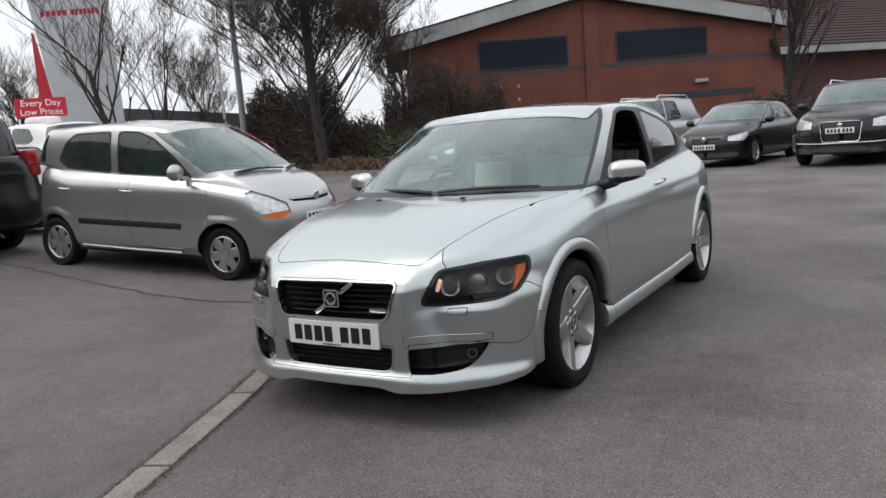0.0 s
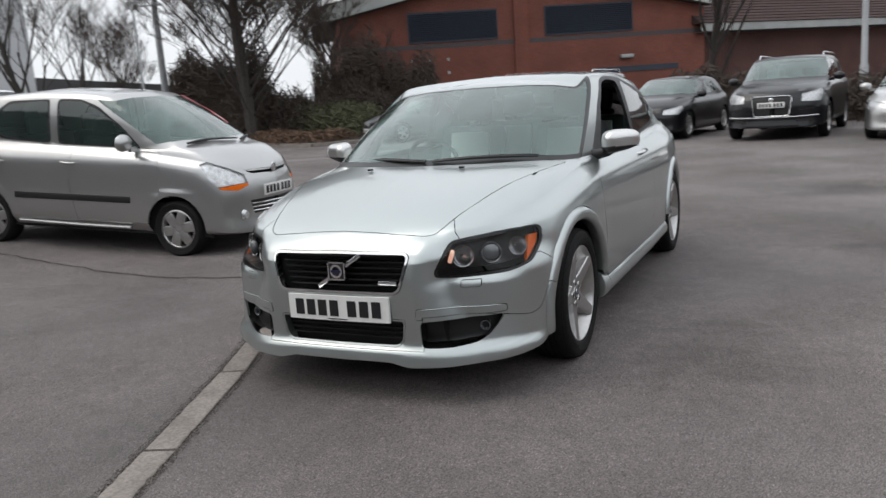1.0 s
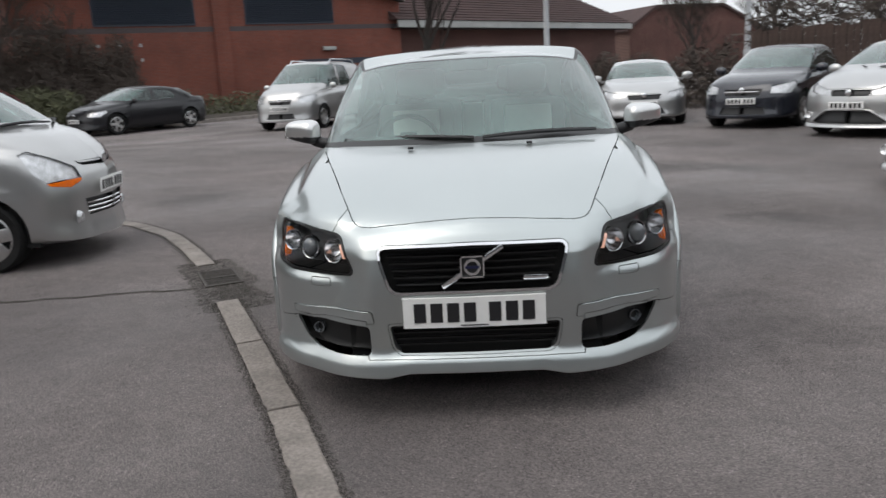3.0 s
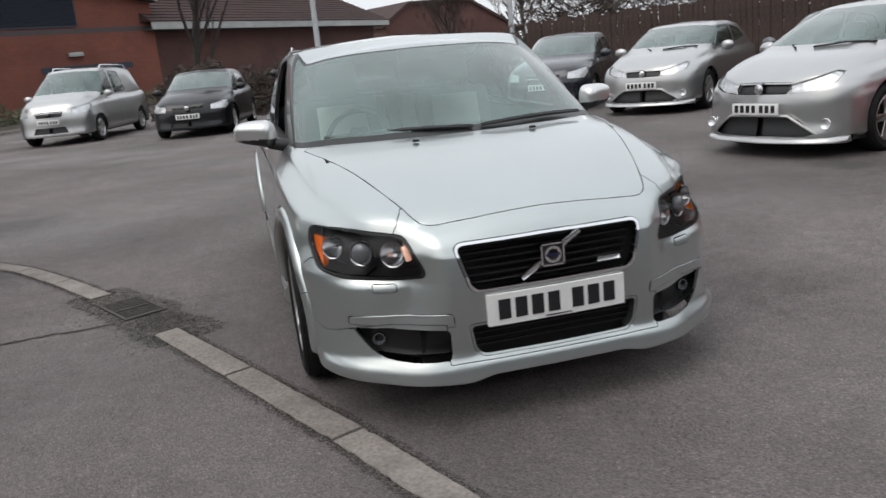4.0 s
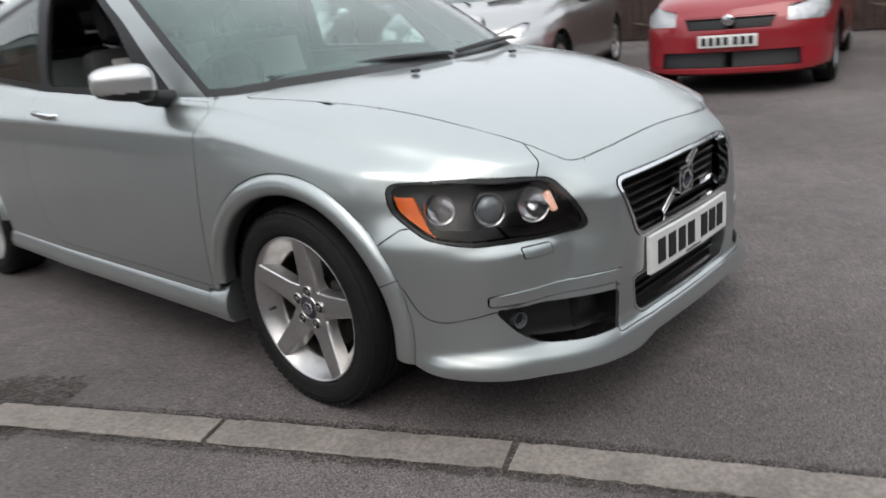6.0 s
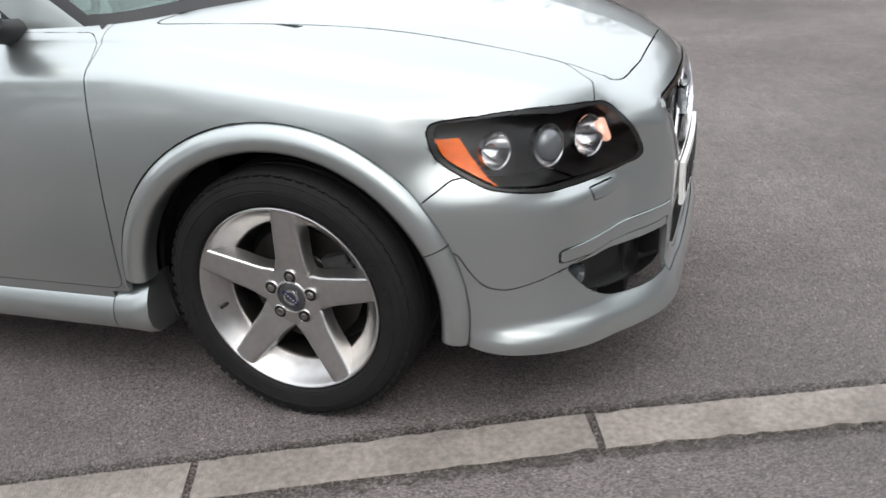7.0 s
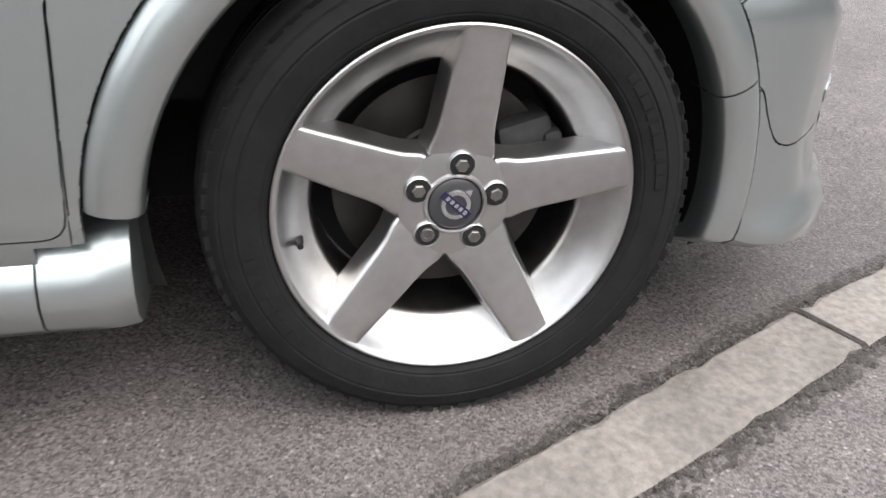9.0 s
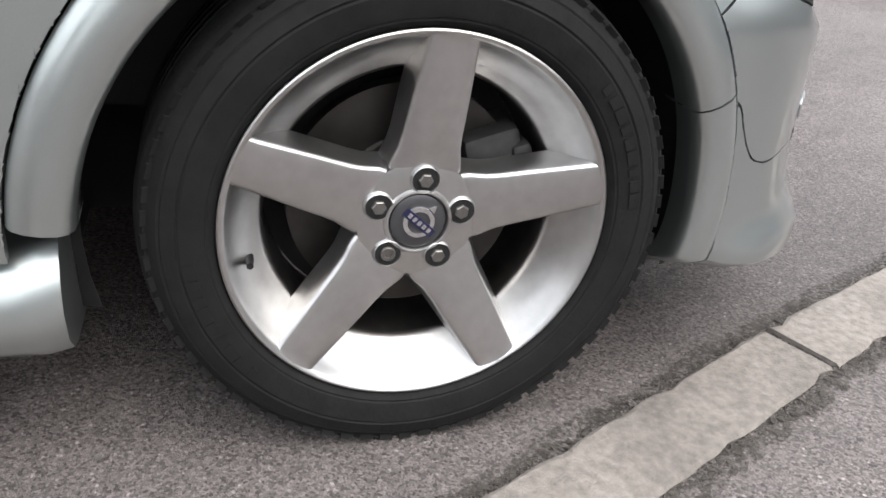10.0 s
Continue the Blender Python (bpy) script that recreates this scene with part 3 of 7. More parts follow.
def spec(L, W, H, wb, **k):
    """Proportions of a hatchback of that length, width, height and wheelbase; k changes them."""
    h = H / 1.48
    fo = k.pop("fo", .85)
    fa = -wb / 2
    yf, yr = fa - fo, fa - fo + L
    S = dict(yf=yf, yr=yr, W=W / 2, fa=fa, ra=wb / 2, sill=.20 * h, nose=.74 * h, belt=.93 * h, tail=1.02 * h, xc=W / 2 - .15, yc=fa - .02, ys=fa + .38, zc=.98 * h,
             yg=yr - .10, zg=1.04 * h, xb=W / 2 - .10, yh=fa + 1.0, zr=H, xr=W / 2 - .31, yrr=yr - .42, zrr=H - .10, wr=.315, arch=.355, marks=[], style=0,
             bow=(.06, .19, .45))
    S.update(k)
    S.setdefault("cols", (.285, .5, .7, .80))
    S.setdefault("side", ((.325, .50), (.515, .66), (.675, .765)))
    n = S["nose"]
    u0 = .62 * S["W"]
    # headlamp outline across the front corner, as seen at 38 degrees
    c, s = math.cos(radians(38)), math.sin(radians(38))
    def uu(x, y):
        return c * x + s * y
    S.setdefault("lamp", [(uu(.56 * S["W"], yf + .12), n * .80), (uu(.60 * S["W"], yf + .14), n * .96), (uu(.93 * S["W"], yf + .52), n * 1.06), (uu(.97 * S["W"], yf + .55), n * .97), (uu(.90 * S["W"], yf + .33), n * .79)])
    S.setdefault("grille", [[(-.01, n * .76), (.30, n * .76), (.34, n * .90), (-.01, n * .90)], [(-.01, n * .34), (.42, n * .34), (.36, n * .50), (-.01, n * .50)]])
    S.setdefault("door", [(S["ys"] + .12, S["sill"] + .08), (S["ys"] + .10, n), (S["ys"] + .14, S["belt"] - .01), (S["ys"] + 1.13, S["belt"] + .01), (S["ys"] + 1.17, n * .8), (S["ys"] + 1.10, S["sill"] + .08)])
    y0, b0, z1 = S["ys"], S["belt"] + .035, S["zr"]
    yb = y0 + 1.04
    S.setdefault("windows", [[(y0 + .20, b0), (yb, b0 + .02), (yb, z1 - .125), (S["yh"] + .36, z1 - .12)], [(yb + .075, b0 + .02), (yb + .80, b0 + .05), (yb + .92, b0 + .13), (yb + .70, z1 - .17), (yb + .075, z1 - .125)]])
    S.setdefault("plate", (yf - .004, n * .64))
    S.setdefault("badge", (yf + .03, n * .88))
    return S

HERO = spec(4.25, 1.78, 1.447, 2.64, fo=.88)
HERO.update(yf=-2.066, yr=2.12, fa=-1.23, ra=1.41, sill=.21, nose=.735, belt=.925, tail=1.0, xc=.72, yc=-1.17, ys=-.86, zc=.955, yg=2.0, zg=1.02, xb=.775, yh=-.36, xr=.585, yrr=1.62, zrr=1.33, wr=.317, arch=.350, hz=1.350)

# ---- the silver coupe ----


def spoked_wheel(parent, x, y, turn, R=.3205, z=.3145):
    """A 17 inch five-spoke alloy wheel; its face looks along the sign of x."""
    o = 1 if x > 0 else -1
    w = .105
    bm = bmesh.new()
    prof = [(.224, -.095), (.258, -.108), (.290, -.110), (.308, -.102), (.3165, -.088), (R, -.060)]
    for g in (-.045, -.015, .015, .045):
        prof += [(R, g - .006), (R - .007, g - .004), (R - .007, g + .004), (R, g + .006)]
    prof += [(R, .060), (.3175, .080), (.3135, .092), (.3095, .0965), (.3070, .0965), (.3055, .0985), (.2960, .1065), (.2930, .1062), (.2915, .1085), (.2780, .1125), (.2755, .1110), (.2730, .1125), (.2560, .1105), (.2470, .1080), (.2455, .1062), (.2430, .1062), (.2380, .1010), (.2335, .0935), (.2300, .088)]
    lathe(bm, [(r, h * o) for r, h in prof], 120)
    if o > 0:
        bmesh.ops.reverse_faces(bm, faces=bm.faces[:])
    wheel = part("wheel", bm, M_TYRE, parent, "black road tyre on a silver alloy rim", angle=24)
    wheel.location = (x - o * w, y, z)
    # raised side-wall lettering as plain bars, and the ribs of the tread shoulder
    for start, count in ((44, 9), (224, 9)):
        for k in range(count):
            bm = bmesh.new()
            wd = .0050 + .0022 * (k % 3)
            box(bm, min(o * .1095, o * .1132), max(o * .1095, o * .1132), -wd, wd, .2590, .2730, m=Matrix.Rotation(-o * radians(start + k * 4.2), 4, 'X'))
            part("lettering_bar", bm, M_TYRE, wheel, "raised black bar on the side wall")
    bm = bmesh.new()
    for k in range(72):
        m = Matrix.Rotation(2 * math.pi * k / 72, 4, 'X') @ Matrix.Translation((o * .0955, 0, .3035)) @ Matrix.Rotation(o * radians(-58), 4, 'Y')
        box(bm, -.010, .011, -.0085, .0085, -.002, .0016, m=m)
    tagged(part("tread_shoulder", bm, M_TYRE, wheel, "blocks of the tread shoulder", smooth=False), kind="stuff")
    # barrel: outer lip, concave dish, drum
    bm = bmesh.new()
    prof = [(.2330, .094), (.2345, .0985), (.2340, .1018), (.2320, .1028), (.2290, .1016), (.2255, .0965), (.2215, .0890), (.2150, .0790), (.2060, .0680), (.1960, .0585), (.1870, .0525), (.1815, .0470), (.1795, .0380), (.1785, -.095)]
    lathe(bm, [(r, h * o) for r, h in prof], 120)
    rim = part("rim", bm, M_RIMDISH, wheel, "silver painted dished alloy rim with kerb scuffs", angle=34)
    # spokes: flat-faced, slightly tapering, with rounded shoulders, flared into the hub
    for k in range(5):
        a = 2 * math.pi * k / 5
        bm = bmesh.new()
        cols = []
        for r, hw, f, b in ((.028, .040, .0690, .030), (.060, .0445, .0715, .034), (.072, .0440, .0735, .037), (.082, .0412, .0752, .040), (.092, .0385, .0770, .042), (.110, .0364, .0800, .044), (.145, .0345, .0860, .047), (.180, .0322, .0918, .050), (.200, .0308, .0950, .055), (.213, .0300, .0970, .064), (.222, .0294, .0985, .078), (.2285, .0290, .1008, .094), (.2315, .0286, .1022, .100)):
            e = .0046
            fl = .007 * max(0.0, 1 - max(0.0, (r - .19) / .04))
            cols.append([bm.verts.new((o * hh, yy, r)) for yy, hh in ((-hw - fl, b), (-hw - fl * .25, (f * .45 + b * .55)), (-hw, f - e * 1.5), (-hw + e * .45, f - e * .5), (-hw + e * 1.2, f - .0008), (-hw + .014, f), (0, f + .0006), (hw - .014, f), (hw - e * 1.2, f - .0008), (hw - e * .45, f - e * .5), (hw, f - e * 1.5), (hw + fl * .25, (f * .45 + b * .55)), (hw + fl, b))])
        for c0, c1 in zip(cols, cols[1:]):
            for i in range(12):
                bm.faces.new((c0[i], c0[i + 1], c1[i + 1], c1[i]))
        bmesh.ops.recalc_face_normals(bm, faces=bm.faces[:])
        bmesh.ops.rotate(bm, verts=bm.verts[:], cent=(0, 0, 0), matrix=Matrix.Rotation(-a * o, 3, 'X'))
        part("spoke", bm, M_RIM, wheel, angle=60)
    # hub with its raised ring, cap and bolts
    bm = bmesh.new()
    lathe(bm, [(r, h * o) for r, h in ((.0, .066), (.0345, .066), (.0362, .0765), (.0372, .0785), (.0392, .0792), (.0412, .0785), (.0432, .0755), (.066, .0738), (.074, .0718), (.080, .060), (.082, .034))], 60)
    part("hub", bm, M_RIM, wheel, angle=35)
    bm = bmesh.new()
    lathe(bm, [(r, h * o) for r, h in ((.0, .0790), (.020, .0788), (.0315, .0775), (.0345, .0755), (.0350, .066))], 40)
    cap = part("centre_cap", bm, M_CAP, wheel, "dark grey cap with a silver ring badge")
    bm = bmesh.new()
    lathe(bm, [(r, h * o) for r, h in ((.0135, .0785), (.0140, .0808), (.0195, .0808), (.0205, .0785))], 36)
    part("badge_ring", bm, M_CHROME, cap, "silver ring")
    bm = bmesh.new()
    tip = Matrix.Rotation(o * radians(-40), 4, 'X')
    va = [bm.verts.new(tip @ Vector((o * hh, yy, zz))) for hh in (.0785, .0806) for yy, zz in ((-.0055, .0205), (.0055, .0205), (0, .0290))]
    for f in ((0, 1, 2), (3, 5, 4), (0, 3, 4, 1), (1, 4, 5, 2), (2, 5, 3, 0)):
        bm.faces.new([va[i] for i in f])
    bmesh.ops.recalc_face_normals(bm, faces=bm.faces[:])
    part("badge_arrow", bm, M_CHROME, cap, "silver arrow tip", smooth=False)
    bm = boxed(min(o * .0790, o * .0815), max(o * .0790, o * .0815), -.0235, .0235, -.0055, .0055, m=Matrix.Rotation(radians(-36) * o, 4, 'X'))
    part("badge_bar", bm, M_BADGEBLUE, cap, "dark blue bar across the ring")
    for i in range(5):
        bm = boxed(min(o * .0815, o * .0819), max(o * .0815, o * .0819), -.0185 + i * .0078, -.0135 + i * .0078, -.0030, .0030, m=Matrix.Rotation(radians(-36) * o, 4, 'X'))
        part("lettering_bar", bm, M_CHROME, cap, "small pale bar")
    for k in range(5):
        a = 2 * math.pi * k / 5
        m = Matrix.Rotation(-a * o, 4, 'X') @ Matrix.Translation((0, 0, .0540))
        bm = bmesh.new()
        lathe(bm, [(r, h * o) for r, h in ((.0158, .0690), (.0159, .0788), (.0164, .0794), (.0172, .0790), (.0184, .0758), (.0188, .068))], 28)
        bmesh.ops.transform(bm, matrix=m, verts=bm.verts[:])
        part("bolt_seat", bm, M_RIM, wheel, angle=50)
        # black disc stands in for the shade in the bolt's recess
        bm = bmesh.new()
        lathe(bm, [(r, h * o) for r, h in ((.0, .0780), (.0158, .0780), (.0159, .066))], 24)
        bmesh.ops.transform(bm, matrix=m, verts=bm.verts[:])
        part("bolt_shade_disc", bm, M_MATT, wheel)
        bm = bmesh.new()
        if k == 3:
            lathe(bm, [(r, h * o) for r, h in ((.0, .0790), (.0045, .0790), (.0050, .0815), (.0085, .0815), (.0094, .0805), (.0098, .070))], 24)
        else:
            lathe(bm, [(r, h * o) for r, h in ((.0, .0826), (.0076, .0826), (.0090, .0812), (.0095, .070))], 6)
        bmesh.ops.transform(bm, matrix=m @ Matrix.Rotation(.3 * k, 4, 'X'), verts=bm.verts[:])
        part("wheel_bolt", bm, M_BOLT, wheel, "locking bolt with a socket" if k == 3 else "dull steel hexagonal bolt", smooth=k == 3)
    bm = bmesh.new()
    tube(bm, [(o * .050, .0, .0), (o * .072, 0, 0), (o * .074, 0, 0), (o * .084, 0, 0)], [.0062, .0055, .0042, .0042], 10)
    bmesh.ops.transform(bm, matrix=Matrix.Rotation(-o * radians(252), 4, 'X') @ Matrix.Translation((0, 0, .203)), verts=bm.verts[:])
    part("tyre_valve", bm, M_DARK, wheel, "black rubber valve stem")
    # brake behind the spokes, fixed to the hub
    bm = bmesh.new()
    lathe(bm, [(r, h * o) for r, h in ((.02, .030), (.075, .030), (.080, .008), (.084, .004), (.150, .004), (.150, -.020), (.08, -.020))], 60)
    part("brake_disc", bm, M_STEEL, wheel, "worn steel brake disc", angle=30)
    tilt = Matrix.Rotation(o * radians(turn), 4, 'X')
    for a0, z0, z1, h0, h1, wd in ((62, .082, .158, -.05, .034, .062), (62, .140, .168, -.05, .042, .040), (46, .118, .160, -.04, .030, .016), (78, .118, .160, -.04, .030, .016)):
        bm = boxed(min(o * h0, o * h1), max(o * h0, o * h1), -wd, wd, z0, z1, bevel=.010, m=tilt.inverted() @ Matrix.Rotation(-o * radians(a0), 4, 'X'))
        part("brake_caliper", bm, M_CALIPER, wheel, "dull grey brake caliper")
    bm = bmesh.new()
    lathe(bm, [(r, h * o) for r, h in ((.0, -.04), (.178, -.045))], 40)
    part("back_plate", bm, M_MATT, wheel)
    wheel.rotation_euler = (radians(turn), 0, 0)
    return wheel


M_CAP = material("cap_grey", (.07, .07, .075), rough=.35, metal=.4)
M_BADGEBLUE = material("badge_blue", (.022, .025, .075), rough=.3, metal=.3)
M_BOLT = material("bolt_steel", (.20, .19, .18), rough=.4, metal=.8, noise_amt=.2, noise_scale=90)
M_CALIPER = material("caliper_grey", (.05, .05, .05), rough=.6, metal=.5, noise_amt=.25, noise_scale=40)
M_WELL = material("wheel_well", (.012, .012, .012), rough=.95, noise_amt=.3, noise_scale=20)
M_MIRRORCAP = material("satin_silver_cap", (.70, .70, .69), rough=.28, metal=.9)
M_MIRROR = material("mirror_glass", (.85, .87, .88), rough=.02, metal=1.0)
M_SEATLIGHT = material("pale_grey_leather", (.56, .55, .52), rough=.5, noise_amt=.08, noise_scale=25, bump=.1, bump_scale=120)
M_DASH = material("charcoal_dash", (.035, .036, .037), rough=.7, noise_amt=.1, noise_scale=80, bump=.1, bump_scale=400)
M_LAMPBLACK = material("lamp_housing_black", (.012, .012, .012), rough=.3)
M_GRILLE = material("grille_black", (.010, .010, .010), rough=.35)


def ease(v):
    v = max(0.0, min(1.0, v))
    return v * v * (3 - 2 * v)


def nose_shape(co):
    """Pulls the middle of the nose forward between two creases, sets the lamps behind a ledge, and draws out the lip."""
    x, y, z = abs(co.x), co.y, co.z
    if y > -1.25 or z > .90:
        return
    sx = 1 if co.x >= 0 else -1
    if z < .735:
        mid = np.interp(z, [.20, .26, .33, .41, .48, .55, .62, .66, .70, .735], [-2.060, -2.047, -2.052, -2.057, -2.060, -2.058, -2.050, -2.040, -2.016, -1.980])
        bow = np.interp(z, [.20, .50, .56, .62, .68, .70, .735], [.05, .05, .07, .11, .23, .30, .42])
        d = max(mid + bow * x * x - y, -.09)
    else:
        d = min(-.067 + .23 * x * x, 0) * ease((-1.42 - y) / .42)
    xc = np.interp(z, [.20, .46, .52, .60, .68, .73, .80], [.36, .36, .362, .368, .390, .405, .40])
    wd = np.interp(z, [.20, .36, .46, .54, .60, .74, .80], [.28, .24, .17, .130, .120, .115, .16])
    k = ease((xc + wd - x) / wd)
    back = .015 * ease((z - .520) / .030) * (1 - k) * ease((.82 - x) / .16) * ease((x - .44) / .16) * ease((.745 - z) / .11)
    fore = .034 * ease((z - .53) / .12) * ease((.70 - x) / .24) * (1 - k) * ease((-1.50 - y) / .40)
    tuck = .036 * ease((z - .54) / .12) * ease((-1.50 - y) / .14) * ease((x - .58) / .16) * ease((.90 - z) / .22)
    lip = .024 * ease((.268 - z) / .034) * ease((-1.63 - y) / .12)
    out = Vector((x, y + 1.35, 0)).normalized()
    co.y += back * .89 - fore + d * k + out.y * lip
    co.x += sx * (out.x * lip - back * .45 - tuck)
    if z < .27 and y < -1.58:
        co.z -= .018 * ease((.27 - z) / .07) * max(0, min(1, (x - .24) / .08)) * ease((-1.62 - y) / .08)


def side_x(pts, last, y, z):
    """How far out the side stands at y, z."""
    zs, xs = [], []
    for row in pts[:last]:
        n = int(np.argmax(row[:, 0]))
        zs.append(np.interp(y, row[:, 1], row[:, 2]))
        xs.append(np.interp(y, row[:, 1], row[:, 0]))
    return float(np.interp(z, zs, xs))


def arch_lip(pts, last, cy, cz, a0, a1, n=48):
    """A rolled wheel-arch moulding, swept round the wheel."""
    b = bmesh.new()
    prof = ((.4354, -.016), (.4350, -.003), (.4315, .0045), (.427, .0100), (.416, .0165), (.400, .0195), (.386, .0175), (.3765, .0110), (.3715, .0010), (.3705, -.012), (.372, -.045))
    rows = []
    for i in range(n + 1):
        a = radians(a0 + (a1 - a0) * i / n)
        row = []
        for r, dx in prof:
            y, z = cy + r * math.cos(a), cz + r * math.sin(a)
            ye, ze = cy + .43 * math.cos(a), cz + .43 * math.sin(a)
            row.append(b.verts.new((.5 * side_x(pts, last, y, z) + .5 * side_x(pts, last, ye, ze) + dx, y, z)))
        rows.append(row)
    for r0, r1 in zip(rows, rows[1:]):
        for i in range(len(prof) - 1):
            b.faces.new((r0[i], r0[i + 1], r1[i + 1], r1[i]))
    for r in (rows[0], rows[-1]):
        inner = [b.verts.new(p.co + Vector((-.03, 0, 0))) for p in r]
        for i in range(len(prof) - 1):
            b.faces.new((r[i], r[i + 1], inner[i + 1], inner[i]))
    bmesh.ops.recalc_face_normals(b, faces=b.faces[:])
    return b


def hero_car():
    S = dict(HERO)
    S["plain"] = True
    S["s"] = np.r_[np.linspace(0, .20, 90)[:-1], np.linspace(.20, .37, 55)[:-1], np.linspace(.37, 1, 90)]
    pts, ss, seam, tt = car_grid(S)
    root = tagged(new("coupe"), "silver green three-door coupe hatchback with five-spoke alloys and open front windows", "car")
    nc = 190
    bm, s, start, t, lr, lc = skin(S, nc, 1.5)
    gl0, roof = start[2], start[3]
    half = gl0 + int((roof - gl0) * .5)
    P = lambda name, b, mat=M_HERO, label="", par=root: part(name, b, mat, par, label)

    for p in bm.verts:
        nose_shape(p.co)
    bm.normal_update()

    # windscreen and rear window, each with a black rim
    ca, cd = .247, .84
    for name, lo, hi in (("windscreen", -1, ca), ("rear_window", cd, 2)):
        outer = [f for f in bm.faces if gl0 <= f[lr] < half and lo < s[f[lc]] < hi]
        js = [f[lc] for f in outer]
        jmax, jmin = max(js), min(js)
        inner = []
        for f in outer:
            i, j = f[lr], f[lc]
            edge = (j > jmax - 6) if lo < 0 else (j < jmin + 3)
            if i >= gl0 + 1 and i < half - 1 and not edge:
                inner.append(f)
        g = lift_out(bm, inner)
        rest = lift_out(bm, [f for f in outer if f.is_valid])
        glass = P(name, mirrored(g), M_GLASS, "greenish laminated glass")
        P("glass_border", mirrored(rest), M_LAMPBLACK, "black glass border", glass)

    # side glass: black surround, open front window, quarter window
    up = lambda c, n: c.x > .42 and c.z > .88 and -.8 < c.y < 1.75
    dlo = rounded([(-.575, .928), (-.48, .931), (.46, .952), (1.15, 1.005), (1.42, 1.07), (1.36, 1.17), (1.02, 1.285), (.55, 1.362), (.22, 1.374), (.05, 1.348), (-.205, 1.20)], .05)
    sur = lift_out(bm, cut(bm, dlo, (0, 1, 0), (0, 0, 1), up))
    win = rounded([(-.37, .962), (.44, .975), (.43, 1.337), (.22, 1.350), (.07, 1.330), (-.16, 1.18)], .05)
    qtr = rounded([(.52, .98), (1.14, 1.03), (1.36, 1.085), (1.30, 1.15), (1.0, 1.255), (.54, 1.340)], .04)
    bmesh.ops.delete(sur, geom=cut(sur, win, (0, 1, 0), (0, 0, 1), up), context='FACES')
    qg = lift_out(sur, cut(sur, qtr, (0, 1, 0), (0, 0, 1), up))
    for b, g in ((sur, qg), (flipped(sur), flipped(qg))):
        fr = P("window_surround", folded(b, .001, .02), M_DARK, "black rubber and gloss pillar trim")
        P("quarter_window", g, M_QTR, "tinted fixed quarter glass")

    # headlamps
    c, sn = math.cos(radians(38)), math.sin(radians(38))
    lamp = rounded([(-.350, .720), (-.50, .722), (-.64, .715), (-.785, .700), (-.835, .642), (-.876, .572), (-.860, .550), (-.74, .546), (-.56, .551), (-.43, .580), (-.352, .650)], .03)
    front = lambda q, n: q.y < -1.4 and q.x > .3 and q.z > .5
    lens = lift_out(bm, cut(bm, lamp, (c, sn, 0), (0, 0, 1), front))
    inner_lens = scaled(lamp, .016)
    rim = lens
    clear = lift_out(rim, cut(rim, inner_lens, (c, sn, 0), (0, 0, 1), lambda q, n: True))

    def at_rim(q, sg):
        q = q + Vector((sg * .55, -.82, -.05)).normalized() * .100
        u, v = c * q.x * sg + sn * q.y, q.z
        return min((Vector((u, v)) - Vector(p)).length for p in inner_lens) < .05 and not in_poly(u, v, scaled(lamp, .022))

    for sg in (1, -1):
        f = (lambda b: b) if sg > 0 else flipped
        r2, c2 = f(rim.copy()), f(clear.copy())
        hl = P("headlamp", folded(r2, .002, .02), M_LAMPBLACK, "black headlamp bezel with projector lamp and amber indicator")
        P("lens", c2, M_LENS, "clear plastic lens", hl)
        house = f(clear.copy())
        nrm = Vector((sg * .55, -.82, -.05)).normalized()
        for p in house.verts:
            p.co -= nrm * .100
        r = bmesh.ops.extrude_edge_only(house, edges=[e for e in house.edges if e.is_boundary and at_rim((e.verts[0].co + e.verts[1].co) / 2, sg)])
        for p in r["geom"]:
            if isinstance(p, bmesh.types.BMVert):
                p.co += nrm * .088
        P("housing", house, M_LAMPBLACK, "black lamp housing", hl)
        look_dir = Vector((sg * .50, -.84, .10)).normalized()
        q = look_dir.to_track_quat('Z', 'Y').to_matrix().to_4x4()
        for nm, cx, cy, cz, r, mt in (("projector", .638, -1.846, .634, .043, M_BOWL), ("reflector_bowl", .535, -1.915, .628, .044, M_BOWL), ("outer_bowl", .728, -1.755, .648, .038, M_BOWL)):
            b = bmesh.new()
            lathe(b, [(r * .12, -.045), (r * .6, -.034), (r * .9, -.014), (r, 0), (r * 1.08, .002), (r * 1.10, -.012)], 28, axis='z')
            bmesh.ops.transform(b, matrix=Matrix.Translation((sg * cx, cy + .038, cz)) @ q, verts=b.verts[:])
            ob = P(nm, b, mt, "smoked lamp bowl" if nm != "projector" else "round projector lamp", hl)
            if nm == "projector":
                b = bmesh.new()
                bmesh.ops.create_uvsphere(b, u_segments=24, v_segments=14, radius=r * .86)
                for p in b.verts:
                    p.co.z *= .55
                bmesh.ops.transform(b, matrix=Matrix.Translation((sg * cx, cy + .036, cz)) @ q, verts=b.verts[:])
                P("projector_glass", b, M_BALL, "dark glass ball", hl)
        # facetted inner reflector block
        b = boxed(-.009, .009, -.028, .030, -.030, -.002, bevel=.006, m=Matrix.Translation((sg * .498, -1.914, .630)) @ q @ Matrix.Rotation(sg * -.35, 4, 'Z'))
        P("side_reflector", b, M_WARM, "lit warm sidelight reflector", hl)
        ab = clear.copy()
        keep = cut(ab, [(-.49, .50), (-.40, .50), (-.30, .62), (-.30, .692), (-.418, .686), (-.436, .63)], (c, sn, 0), (0, 0, 1), lambda q, n: True)
        am = f(lift_out(ab, keep))
        ab.free()
        for p in am.verts:
            p.co -= Vector((sg * .8, -.55, .1)).normalized() * .014
